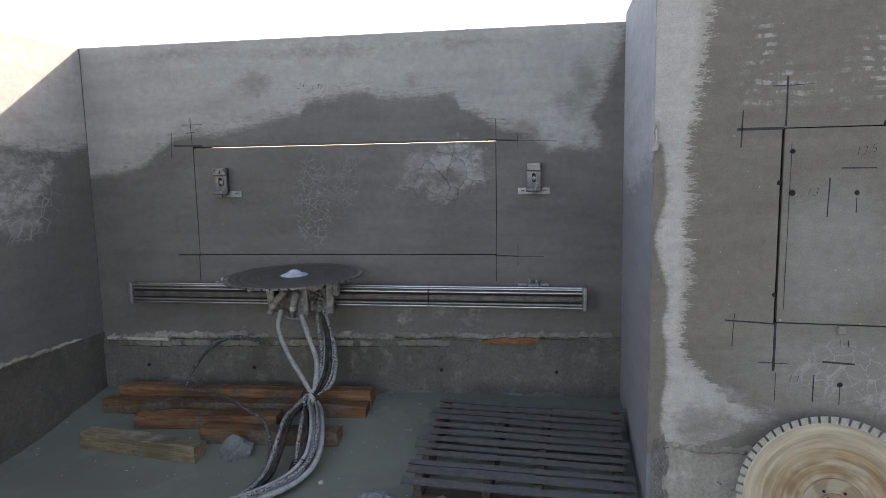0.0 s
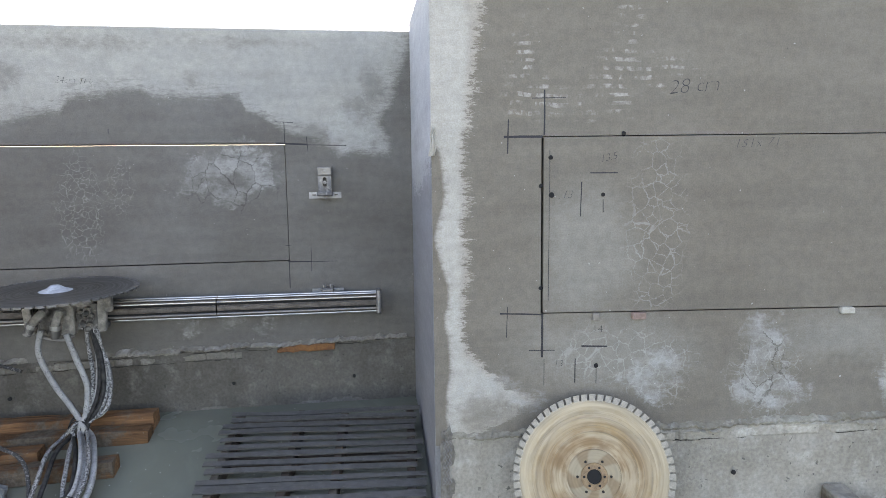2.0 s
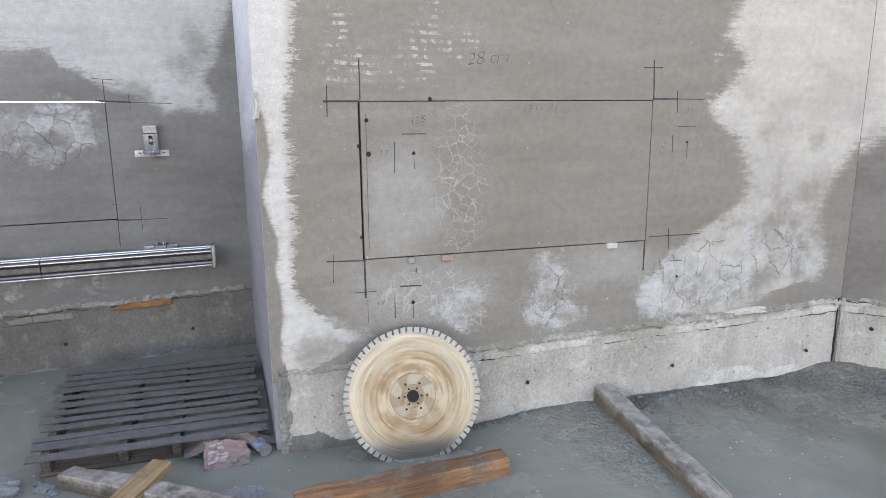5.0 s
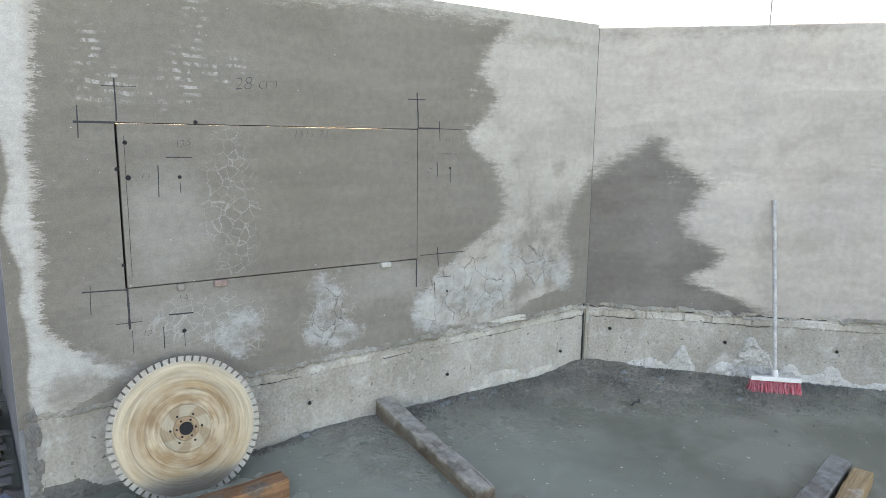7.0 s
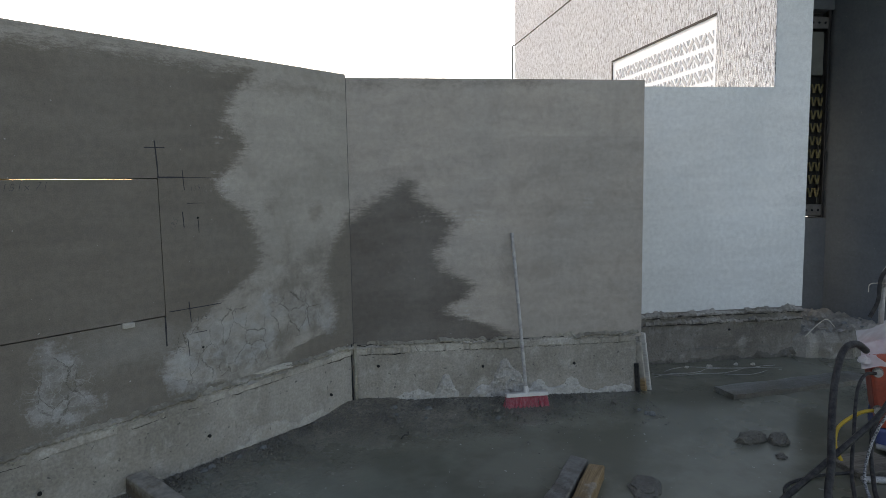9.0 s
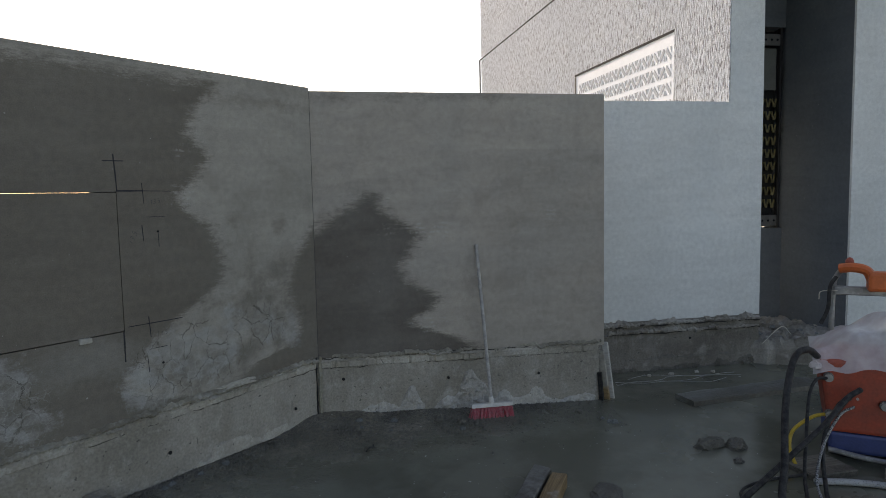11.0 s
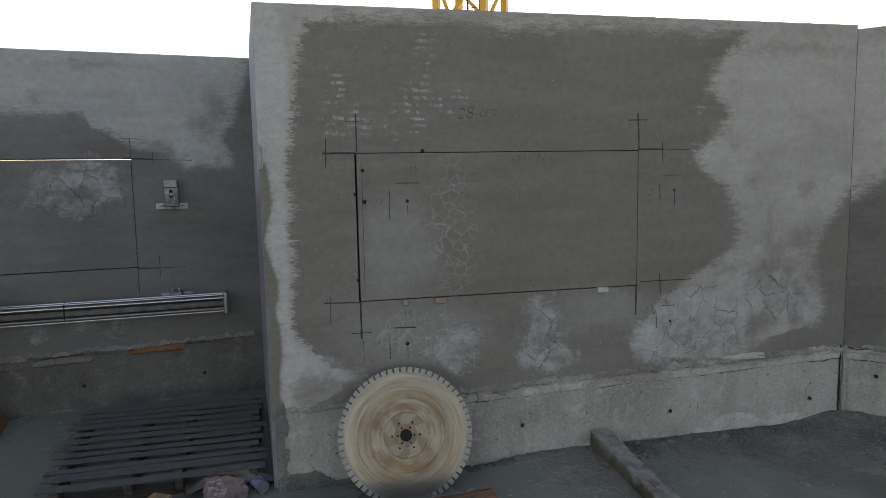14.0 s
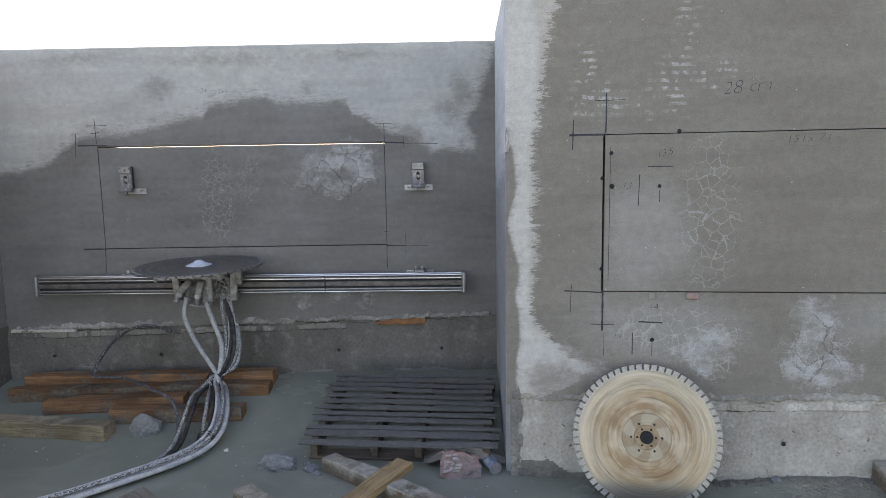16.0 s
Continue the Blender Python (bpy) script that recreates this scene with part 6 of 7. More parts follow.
for i in range(34):
    z = 0.0 + 0.0115 * i
    p = Vector((0, 3.0, z))
    w = 0.050 + 0.030 * noise.noise(p * 7) + 0.022 * noise.noise(p * 23) + 0.05 * max(0.0, 0.12 - z)
    ring = []
    for k in range(9):
        u = k / 8
        q = Vector((u * w, 1.0, z))
        ring.append(rag.verts.new((-0.002 + u * w, -0.020 - 0.012 * noise.noise(q * 24) - 0.010 * noise.noise(q * 55) + 0.016 * u ** 3, z)))
    cols.append(ring)
for a_, b_ in zip(cols, cols[1:]):
    for k in range(8):
        rag.faces.new((a_[k], a_[k + 1], b_[k + 1], b_[k]))
part("broken_render", rag, M_BROKEN, foot_b, "broken crumbling render at the wall end")
# mortar bead and open joint where the two footings meet
bead = tube([(0.016 + 0.004 * noise.noise(Vector((0, 0, k * 0.9))), -0.034, 0.02 + 0.0345 * k) for k in range(15)], 0.013, 8, 4, wobble=0.5)
part("mortar_bead", jitter(bead, 0.003, 30), M_MORTAR, foot_c, "rough mortar bead in the footing corner")
part("corner_crack", tube([(-0.008 + 0.003 * noise.noise(Vector((3, 0, k * 1.1))), -0.042, 0.04 + 0.033 * k) for k in range(15)], 0.0045, 6, 4, wobble=0.6), M_BLACK, foot_c, "dark open joint in the footing corner")
wood = jitter(box(-0.80, -0.47, -0.046, 0.02, 0.495, 0.530, 0.004), 0.003, 12)
bmesh.ops.subdivide_edges(wood, edges=[e for e in wood.edges if abs(e.verts[0].co.x - e.verts[1].co.x) > 0.2], cuts=14)
for v in wood.verts:
    v.co.z += 0.008 * noise.noise(Vector((v.co.x * 22, v.co.z * 20, 1))) - (0.02 * max(0.0, -0.70 - v.co.x) / 0.1 if v.co.z > 0.51 else 0.0)
    v.co.y += 0.006 * noise.noise(Vector((v.co.x * 30, v.co.z * 20, 7)))
part("wood_strip", wood, plain("rusty_wood", (0.24, 0.105, 0.035), 0.8, 0.0, 0.4, 30, 0.6, (0.13, 0.055, 0.025)), foot_a, "splintered orange wood strip in the joint")
splash(foot_a, -3.2, -0.1, 0.14, hills((-2.7, 0.09, 0.5), (-1.9, 0.06, 0.6), (-1.2, 0.05, 0.4), (-0.5, 0.06, 0.4)), M_BLOOM, 6.0, "pale lime bloom low on the niche footing", 0.008)
part("pale_strip", jitter(box(-3.23, -2.80, -0.032, 0.02, 0.47, 0.488, 0.003), 0.004, 12), M_MORTAR_PALE, foot_a, "pale strip in the joint")


# ---- paper bag and cans ----
def cement_bag():
    M_PAPER = plain("pink_paper", (0.23, 0.145, 0.13), 0.9, 0.0, 0.3, 14, 0.8, (0.15, 0.125, 0.11))
    M_PAPER_BACK = plain("brown_paper", (0.17, 0.15, 0.13), 0.9, 0.0, 0.3, 9, 0.5)
    M_PRINT = plain("faded_print", (0.32, 0.27, 0.25), 0.9, 0.0, 0.25, 60, 0.1)
    t = thing("cement_bag", pose(1.0, 3.13, 0.0, 0, 0, 4), "crumpled wet paper cement bag with faded printed panel", "paper bag")
    def sheet(w, h, nx, ny, f, mat, name, label=""):
        bm = bmesh.new()
        g = [[bm.verts.new(f(i / nx, j / ny)) for j in range(ny + 1)] for i in range(nx + 1)]
        for i in range(nx):
            for j in range(ny):
                bm.faces.new((g[i][j], g[i + 1][j], g[i + 1][j + 1], g[i][j + 1]))
        ret = bmesh.ops.extrude_face_region(bm, geom=bm.faces[:])
        for v in [q for q in ret["geom"] if isinstance(q, bmesh.types.BMVert)]:
            v.co.y += 0.006
        bmesh.ops.recalc_face_normals(bm, faces=bm.faces)
        return part(name, bm, mat, t, label)
    fold = lambda u, v: Vector((-0.10 + 0.20 * u + 0.02 * noise.noise(Vector((u * 3, v * 3, 1))), -0.05 + 0.09 * v + 0.03 * noise.noise(Vector((u * 5, v * 4, 2))), 0.0 + 0.10 * v * (1 - 0.5 * max(u - 0.45, 0)) + 0.012 * noise.noise(Vector((u * 6, v * 6, 3)))))
    sheet(0.24, 0.12, 20, 10, fold, M_PAPER, "front_face", "pinkish wet paper")
    back = lambda u, v: Vector((-0.19 + 0.42 * u, 0.05 + 0.12 * v + 0.03 * noise.noise(Vector((u * 5, v * 4, 7))), 0.01 + 0.12 * (1 - abs(v - 0.4) * 1.4) * (0.6 + 0.5 * noise.noise(Vector((u * 3.5, 2, 1)))) * max(math.sin(u * 3.14), 0.1) + 0.02))
    sheet(0.4, 0.1, 24, 10, back, M_PAPER_BACK, "crumpled_back", "crumpled brown paper")
    for r in range(6):
        for c, (a, b) in enumerate(((0.10, 0.30), (0.33, 0.48))):
            if (r + c) % 5 == 4:
                continue
            v0 = 0.22 + 0.12 * r
            p = [fold(uu, vv) + Vector((0, -0.005, 0.002)) for uu, vv in ((a, v0), (b, v0), (b, v0 + 0.085), (a, v0 + 0.085))]
            bm = bmesh.new()
            f = bm.faces.new([bm.verts.new(q) for q in p])
            ext = bmesh.ops.extrude_face_region(bm, geom=[f])
            for vv in [q for q in ext["geom"] if isinstance(q, bmesh.types.BMVert)]:
                vv.co.y += 0.003
            part("print_bar", bm, M_PRINT, t, "faded printed bar")


cement_bag()
M_CAN = plain("blue_can", (0.16, 0.21, 0.31), 0.5, 0.3, 0.4, 30, 0.2, (0.34, 0.35, 0.36))


def drink_can(x, y, turn, tip):
    t = thing("drink_can", pose(x, y, floor_z(x, y) + 0.03, 90, 0, turn), "crushed blue drink can lying beside the paper bag", "can", "cans")
    bm = bmesh.new()
    cyl(0.031, 0.031, -0.05, 0.045, 20, None, bm, False)
    bmesh.ops.subdivide_edges(bm, edges=[e for e in bm.edges if abs(e.verts[0].co.z - e.verts[1].co.z) > 0.05], cuts=5)
    for v in bm.verts:
        mid = 1 - abs(v.co.z) / 0.05
        v.co.y *= 1 - 0.45 * max(mid, 0.0)
    jitter(bm, 0.008, 34, tip)
    part("can_body", bm, M_CAN, t)
    part("can_end", cyl(0.028, 0.031, 0.045, 0.05, 20), M_ALU, t, "bare metal can end")
    part("can_base", cyl(0.031, 0.026, -0.056, -0.05, 20), M_ALU, t)


drink_can(1.155, 3.175, 25, 1.0)
drink_can(1.10, 3.24, 70, 2.0)


# ---- broom against the return wall ----
def broom():
    M_HEAD = plain("pale_broom_head", (0.62, 0.60, 0.56), 0.6, 0.0, 0.15, 20)
    M_BRISTLE = plain("red_bristles", (0.44, 0.04, 0.065), 0.6, 0.0, 0.35, 60, 0.2, (0.46, 0.20, 0.22))
    M_POLE = plain("pale_wooden_pole", (0.42, 0.41, 0.38), 0.6, 0.0, 0.35, 14, 0.2, (0.25, 0.24, 0.23))
    fx, fy = 5.245, 2.175
    z0 = floor_z(fx, fy) - 0.005
    t = thing("push_broom", pose(fx, fy, z0, 0, 0, -43), "push broom with red bristles and pale pole, leaning on the wall", "broom")
    tilt = -9.0
    hm = pose(0, 0, 0.075, tilt, 0, 0)
    head = box(-0.15, 0.15, -0.028, 0.028, 0.0, 0.028, 0.006, segments=2)
    part("broom_head", head, M_HEAD, t, "pale wooden head", hm)
    rng = random.Random(3)
    bm = bmesh.new()
    for i in range(30):
        for j in range(5):
            x, y = -0.142 + 0.0098 * i, -0.02 + 0.01 * j
            dx, dy = rng.uniform(-0.012, 0.012) + 0.1 * x, rng.uniform(-0.008, 0.008) + 0.25 * y
            cyl(0.0022, 0.0035, 0, 0.078, 4, hm @ between((x, y, 0.002), (x + dx, y + dy, -0.076)), bm)
    tagged(part("bristles", bm, M_BRISTLE, t, "red plastic bristles"), kind="stuff")
    top = t.matrix_basis.inverted() @ (C_POSE @ Vector((1.15, -0.02, 1.245)))
    part("pole", rod((0, 0.0, 0.085), top, 0.0125, 14), M_POLE, t, "pale worn pole")
    part("socket", cyl(0.02, 0.016, 0.0, 0.05, 14, between((0, 0, 0.095), top)), M_HEAD, t)


broom()

# offcuts standing at the end of the return wall
M_STICK_PALE = timber("pale_stick", (0.50, 0.49, 0.45), (0.36, 0.35, 0.32))
# the dark strip is added for the shaded gap beside the two boards
for s, off, w, hgt, mat, lean, what in [(2.165, -0.02, 0.045, 0.46, M_STICK_PALE, 0.06, "pale upright board offcut leaning at the wall end"), (2.125, 0.0, 0.05, 0.40, M_TIMBER_TAN, 0.05, "tan upright wood offcut leaning at the wall end"), (2.10, 0.03, 0.032, 0.24, M_HOSE_BLACK, 0.02, "dark upright strip standing for the shaded gap at the wall end")]:
    a = C_POSE @ Vector((s + lean, -off, 0.0))
    b = C_POSE @ Vector((s, -off, hgt))
    bm = jitter(box(-w / 2, w / 2, -0.011, 0.011, -0.01, hgt, 0.002), 0.003, 12, s)
    solid("wood_offcut", bm, mat, Matrix.Translation(a) @ ((b - a).to_track_quat("Z", "Y").to_matrix().to_4x4()) @ pose(0, 0, 0, 0, 0, 40), what, "offcut")
rng = random.Random(21)
for i in range(4):
    p0 = Vector((6.5 + 0.05 * i, 1.72, 0.012))
    pts = [p0 + Vector((0.12 * k + 0.03 * rng.random(), -0.11 * k + 0.09 * math.sin(k * 1.1 + i * 1.9) + 0.05 * rng.uniform(-1, 1), 0.004 * i)) for k in range(7)]
    solid("tie_wire", tube(pts, 0.0022, 5, 5), M_STEEL, Matrix.Identity(4), "loose bent tie wire lying by the footing", "wire", "tie wires")
for i in range(5):
    x = 6.95 + 0.10 * i + 0.05 * math.sin(i * 2.3)
    solid("stone_chip", lump(0.022 + 0.008 * math.sin(i * 3.1), 0.018, 0.015, 0.5, 40.0 + i, 2), M_MORTAR_PALE, pose(x, 1.62 - 0.1 * i + 0.05 * math.sin(i * 4.1), 0.008), "pale stone chip by the footing", "chip", "stone chips")

solid("stone_chip", lump(0.014, 0.01, 0.012, 0.5, 51.0, 2), M_MORTAR_PALE, pose(-0.28, 3.24, floor_z(-0.28, 3.24) + 0.006), "pale stone chip in the slurry", "chip", "stone chips")
solid("twig", tube([(4.28, 2.485, floor_z(4.28, 2.485) + 0.004), (4.31, 2.49, floor_z(4.31, 2.49) + 0.012), (4.34, 2.483, floor_z(4.34, 2.483) + 0.01), (4.36, 2.50, floor_z(4.36, 2.5) + 0.012)], 0.006, 6, 5, wobble=0.3), M_HOSE_BLACK, Matrix.Identity(4), "short dark bent twig lying on the mud", "twig")


# ---- neighbouring building ----
def stucco():
    n = Nodes("coarse_stucco")
    v = n.scaled(80, 80, 13)
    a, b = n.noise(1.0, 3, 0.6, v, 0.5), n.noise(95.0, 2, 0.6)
    # shade between the coarse ridges is painted into the colour along the relief
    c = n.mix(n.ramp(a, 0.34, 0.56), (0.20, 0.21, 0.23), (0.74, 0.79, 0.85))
    c = n.mix(n.ramp(n.noise(0.6, 4), 0.4, 0.7, 0, 0.2), c, (0.47, 0.52, 0.59))
    n.bump(n.math("ADD", a, n.math("MULTIPLY", b, 0.3)), 1.0, 0.05)
    return n.out(c, 0.9, spec=0.2)


M_STUCCO = stucco()
M_LATTICE = plain("white_screen", (0.76, 0.80, 0.85), 0.6, 0.0, 0.06, 8)
# grey that stands for the shade inside the screen's leaf slots
M_SLOT_SHADE = plain("screen_shade", (0.40, 0.425, 0.455), 0.8, 0.0, 0.15, 8)
M_FRAME = plain("dark_frame", (0.022, 0.022, 0.024), 0.5, 0.2, 0.3, 20)
G_POSE = wall_pose(7.718, 1.160, 47) @ pose(0.002, 0.008, 0)
WX0, WX1, WZ1 = 0.915, 3.46, 3.235
house = thing("house", G_POSE, "tall neighbouring house with coarse white stucco and a white lattice window", "house")
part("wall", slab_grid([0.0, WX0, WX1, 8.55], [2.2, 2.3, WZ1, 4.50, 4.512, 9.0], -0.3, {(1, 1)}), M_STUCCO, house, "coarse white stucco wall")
part("groove", box(0.0, 8.56, -0.02, 0.0015, 4.488, 4.515), M_BLACK, house, "dark horizontal joint")
win = part("window", box(WX0 + 0.002, WX1 - 0.002, -0.10, -0.008, 2.302, WZ1 - 0.002), M_LATTICE, house, "white lattice window screen")
# black strip above the screen, put there as its shadow gap
part("head_shadow", box(WX0 - 0.01, WX1 + 0.01, -0.06, 0.002, WZ1 - 0.016, WZ1 + 0.008), M_BLACK, win, "black strip painted as the shadow gap over the screen")
part("window_jamb", box(WX1 - 0.02, WX1 + 0.01, -0.06, 0.002, 2.3, WZ1 - 0.024), M_FRAME, win)


def lattice():
    """Leaf-shaped slots of the white screen, in stars over a triangular grid."""
    bm = bmesh.new()
    cx, cz = 0.125, 0.158

    def slot(ring):
        lo = [bm.verts.new((x, -0.010, z)) for x, z in ring]
        hi = [bm.verts.new((x, -0.004, z)) for x, z in ring]
        bm.faces.new(lo)
        bm.faces.new(hi[::-1])
        for j in range(len(ring)):
            k = (j + 1) % len(ring)
            bm.faces.new((lo[j], hi[j], hi[k], lo[k]))

    # each row: leaf slots leaning in turn left and right, small triangles between, a plain rail below
    nx = int((WX1 - WX0 - 0.12) / cx)
    for r in range(4):
        z1 = WZ1 - 0.13 - (cz + 0.022) * r
        z0 = z1 - cz
        for i in range(nx):
            x0 = WX0 + 0.05 + cx * i
            x1 = x0 + cx
            flip = lambda pts: [(x0 + x1 - x, z) for x, z in pts] if i % 2 else pts
            w = cx * 0.20
            slot(flip([(x0 + 0.006, z0 + 0.045), (x0 + 0.006 + w, z0 + 0.012), (x1 - 0.006, z1 - 0.05), (x1 - 0.006 - w, z1 - 0.012)]))
            slot(flip([(x0 + 0.010, z0 + 0.085), (x0 + 0.034, z1 - 0.014), (x0 + 0.010, z1 - 0.014)]))
            slot(flip([(x1 - 0.010, z1 - 0.09), (x1 - 0.034, z0 + 0.014), (x1 - 0.010, z0 + 0.014)]))
    bmesh.ops.recalc_face_normals(bm, faces=bm.faces)
    tagged(part("lattice", bm, M_SLOT_SHADE, win, "grey leaf shapes for the shade in the slots of the screen"), kind="stuff")


lattice()

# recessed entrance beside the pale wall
# the shade of the deep recess is put into this dark bluish colour
M_RECESS_SHADE = plaster("render_shaded_entrance", (0.088, 0.102, 0.115), (0.105, 0.120, 0.135), ALL_PALE, bands=0.3)
H_POSE = D_POSE @ pose(0, 0.91, 0)
solid("wall_entrance_back", slab_grid([1.2, 2.20, 2.46, 2.7], [-0.1, 1.18, 3.3, 7.0], 0.2, {(1, 1)}), M_RECESS_SHADE, H_POSE, "bluish rendered back wall of the entrance recess, coloured dark for its shade", "wall", kind="structure")
solid("wall_entrance_side", slab_grid([-0.25, 0.91], [-0.1, 7.0], -0.9), M_RECESS_SHADE, D_POSE @ pose(2.46, 0.27, 0, 0, 0, 90), "bluish rendered side wall of the entrance recess, coloured dark for its shade", "wall", kind="structure")
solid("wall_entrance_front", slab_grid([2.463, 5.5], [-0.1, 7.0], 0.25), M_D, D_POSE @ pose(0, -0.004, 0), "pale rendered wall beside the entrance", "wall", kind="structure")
# assumed soffit, out of view, added to block sky light from the recess
solid("ceiling_entrance", slab_grid([1.2, 2.9], [0.0, 2.6], 0.2), M_RECESS_SHADE, D_POSE @ pose(0, -0.6, 4.2, -90), "assumed unseen soffit added over the entrance recess to keep sky light out", "ceiling", kind="structure")
ewin = thing("window_entrance", H_POSE, "narrow window with metal frame and patterned yellow screen", "window", kind="structure")
M_SCREEN = plain("dull_yellow_screen", (0.20, 0.17, 0.075), 0.6, 0.0, 0.4, 12)
M_STUCCO_GREY = plain("dull_panel", (0.16, 0.17, 0.15), 0.6, 0.0, 0.2, 9)
M_GLASS_DARK = plain("dark_interior", (0.03, 0.03, 0.03), 0.3, 0.0, 0.2, 6)
part("upper_panel", box(2.23, 2.43, 0.095, 0.11, 2.66, 3.10, 0.003), M_STUCCO_GREY, ewin, "plain greyish upper panel")
part("backing", box(2.205, 2.455, 0.15, 0.16, 1.19, 3.29), M_GLASS_DARK, ewin)
for z in (1.20, 3.12):
    rail = part("perforated_rail", box(2.205, 2.455, 0.05, 0.08, z, z + 0.12, 0.004), M_ALU, ewin, "perforated metal rail")
    for k in range(3):
        part("rail_hole", cyl(0.012, 0.012, 0, 0.006, 10, pose(2.26 + 0.07 * k, 0.052, z + 0.06, 90)), M_BLACK, rail)
for x in (2.20, 2.435):
    part("frame", box(x, x + 0.025, 0.04, 0.09, 1.18, 3.3, 0.003), M_FRAME, ewin)
bm = bmesh.new()
for r in range(9):
    for c in range(3):
        for k in (-1, 1):
            x, z = 2.265 + 0.075 * c, 1.40 + 0.135 * r
            rod((x + k * 0.004, 0.10, z), (x + k * 0.026, 0.10, z + 0.09), 0.011, 5, bm)
tagged(part("patterned_screen", bm, M_SCREEN, ewin, "yellowish leaf-pattern screen"), kind="stuff")
# raised rubble-strewn step of the entrance
step_bm = bmesh.new()


def rubble_top(x, y):
    p = Vector((x * 9, y * 9, 1))
    return 0.23 - 0.02 * (x - 1.4) + 0.04 * noise.noise(p) + 0.028 * noise.noise(p * 2.7) + 0.014 * noise.noise(p * 7)


g = []
for i in range(76):
    x = 1.36 + 0.026 * i
    front = -0.14 + 0.22 * max(0.0, (1.50 - x) / 0.14) + 0.10 * noise.noise(Vector((x * 3.0, 2, 0))) + 0.04 * noise.noise(Vector((x * 11, 2, 0)))
    col = [(front - 0.02 + 0.02 * noise.noise(Vector((x * 9, k, 3))), z) for k, z in enumerate((-0.1, 0.03, 0.09, 0.14))]
    col += [(front + 0.03 * k, None) for k in range(1, 40)]
    g.append([step_bm.verts.new((x, y, z if z is not None else rubble_top(x, y) - max(0, 0.05 - (y - front)) * 0.8)) for y, z in col])
for i in range(75):
    for j in range(len(g[0]) - 1):
        step_bm.faces.new((g[i][j], g[i + 1][j], g[i + 1][j + 1], g[i][j + 1]))
bmesh.ops.recalc_face_normals(step_bm, faces=step_bm.faces)
solid("entrance_step", step_bm, M_MORTAR_D, D_POSE, "broken concrete entrance step covered with rubble", "step", kind="structure")
rng = random.Random(8)
for i in range(14):
    p = D_POSE @ Vector((rng.uniform(1.5, 2.4), rng.uniform(-0.05, 0.6), 0.225))
    s = rng.uniform(0.012, 0.04)
    solid("rubble", lump(s, s * 0.8, s * 0.7, 0.5, 80.0 + i, 2), M_CLOD, pose(p.x, p.y, p.z), "lump of rubble on the entrance step", "rubble", "entrance rubble")
solid("bent_wire", tube([D_POSE @ Vector(q) for q in ((1.46, -0.12, 0.20), (1.60, -0.10, 0.30), (1.72, -0.06, 0.33), (1.85, 0.0, 0.24))], 0.004, 5, 6), M_MORTAR_PALE, Matrix.Identity(4), "pale bent wire on the entrance step", "wire")


# ---- tower crane and street lamp in the distance ----
def crane():
    M_YELLOW = plain("crane_yellow", (0.62, 0.33, 0.02), 0.5, 0.0, 0.2, 3)
    az = math.radians(15.0)
    d, k_ = 30.0, 30.0 / 19.0
    t = thing("tower_crane", pose(1.45 + d * math.sin(az), -0.1 + d * math.cos(az), 0, 0, 0, -40), "yellow lattice mast of a tower crane beyond the walls", "crane")
    w = 0.72 * k_
    for x in (-w, w):
        for y in (-w, w):
            part("mast_leg", box(x - 0.09 * k_, x + 0.09 * k_, y - 0.09 * k_, y + 0.09 * k_, 0, 22 * k_, 0.02), M_YELLOW, t)
    k = 0
    z = 0.5 * k_
    while z < 21 * k_:
        for a, b in (((-w, -w), (w, -w)), ((w, -w), (w, w)), ((w, w), (-w, w)), ((-w, w), (-w, -w))):
            p, q = (a, b) if k % 2 else (b, a)
            part("brace", rod((p[0], p[1], z), (q[0], q[1], z + 1.5 * k_), 0.055 * k_, 8), M_YELLOW, t)
        k += 1
        z += 1.5 * k_
    for x in (-0.3, 0.3):
        part("ladder_rail", rod((x, 0.3, 0), (x, 0.3, 21 * k_), 0.03 * k_, 6), M_FRAME, t, "dark ladder rail")
    for i in range(78):
        part("ladder_rung", rod((-0.3, 0.3, 0.4 * i + 0.4), (0.3, 0.3, 0.4 * i + 0.4), 0.02, 5), M_FRAME, t)


crane()


def street_lamp():
    p = C_POSE @ Vector((1.16, 0, 0))
    e = Vector((1.434, -0.106, 0))
    q = e + (p - e) * 6.0
    t = thing("street_lamp", pose(q.x, q.y, 0, 0, 0, -40), "thin grey street lamp post with a short arm, far away", "street lamp")
    h = 1.597 + (2.54 - 1.597) * 6.0
    part("post", rod((0, 0, 0), (0, 0, h), 0.035, 8), M_STEEL_DARK, t)
    part("arm", tube([(0, 0, h - 0.05), (0.05, 0, h + 0.03), (0.3, 0, h + 0.05), (0.5, 0, h + 0.05)], 0.03, 6, 5), M_STEEL_DARK, t)


street_lamp()


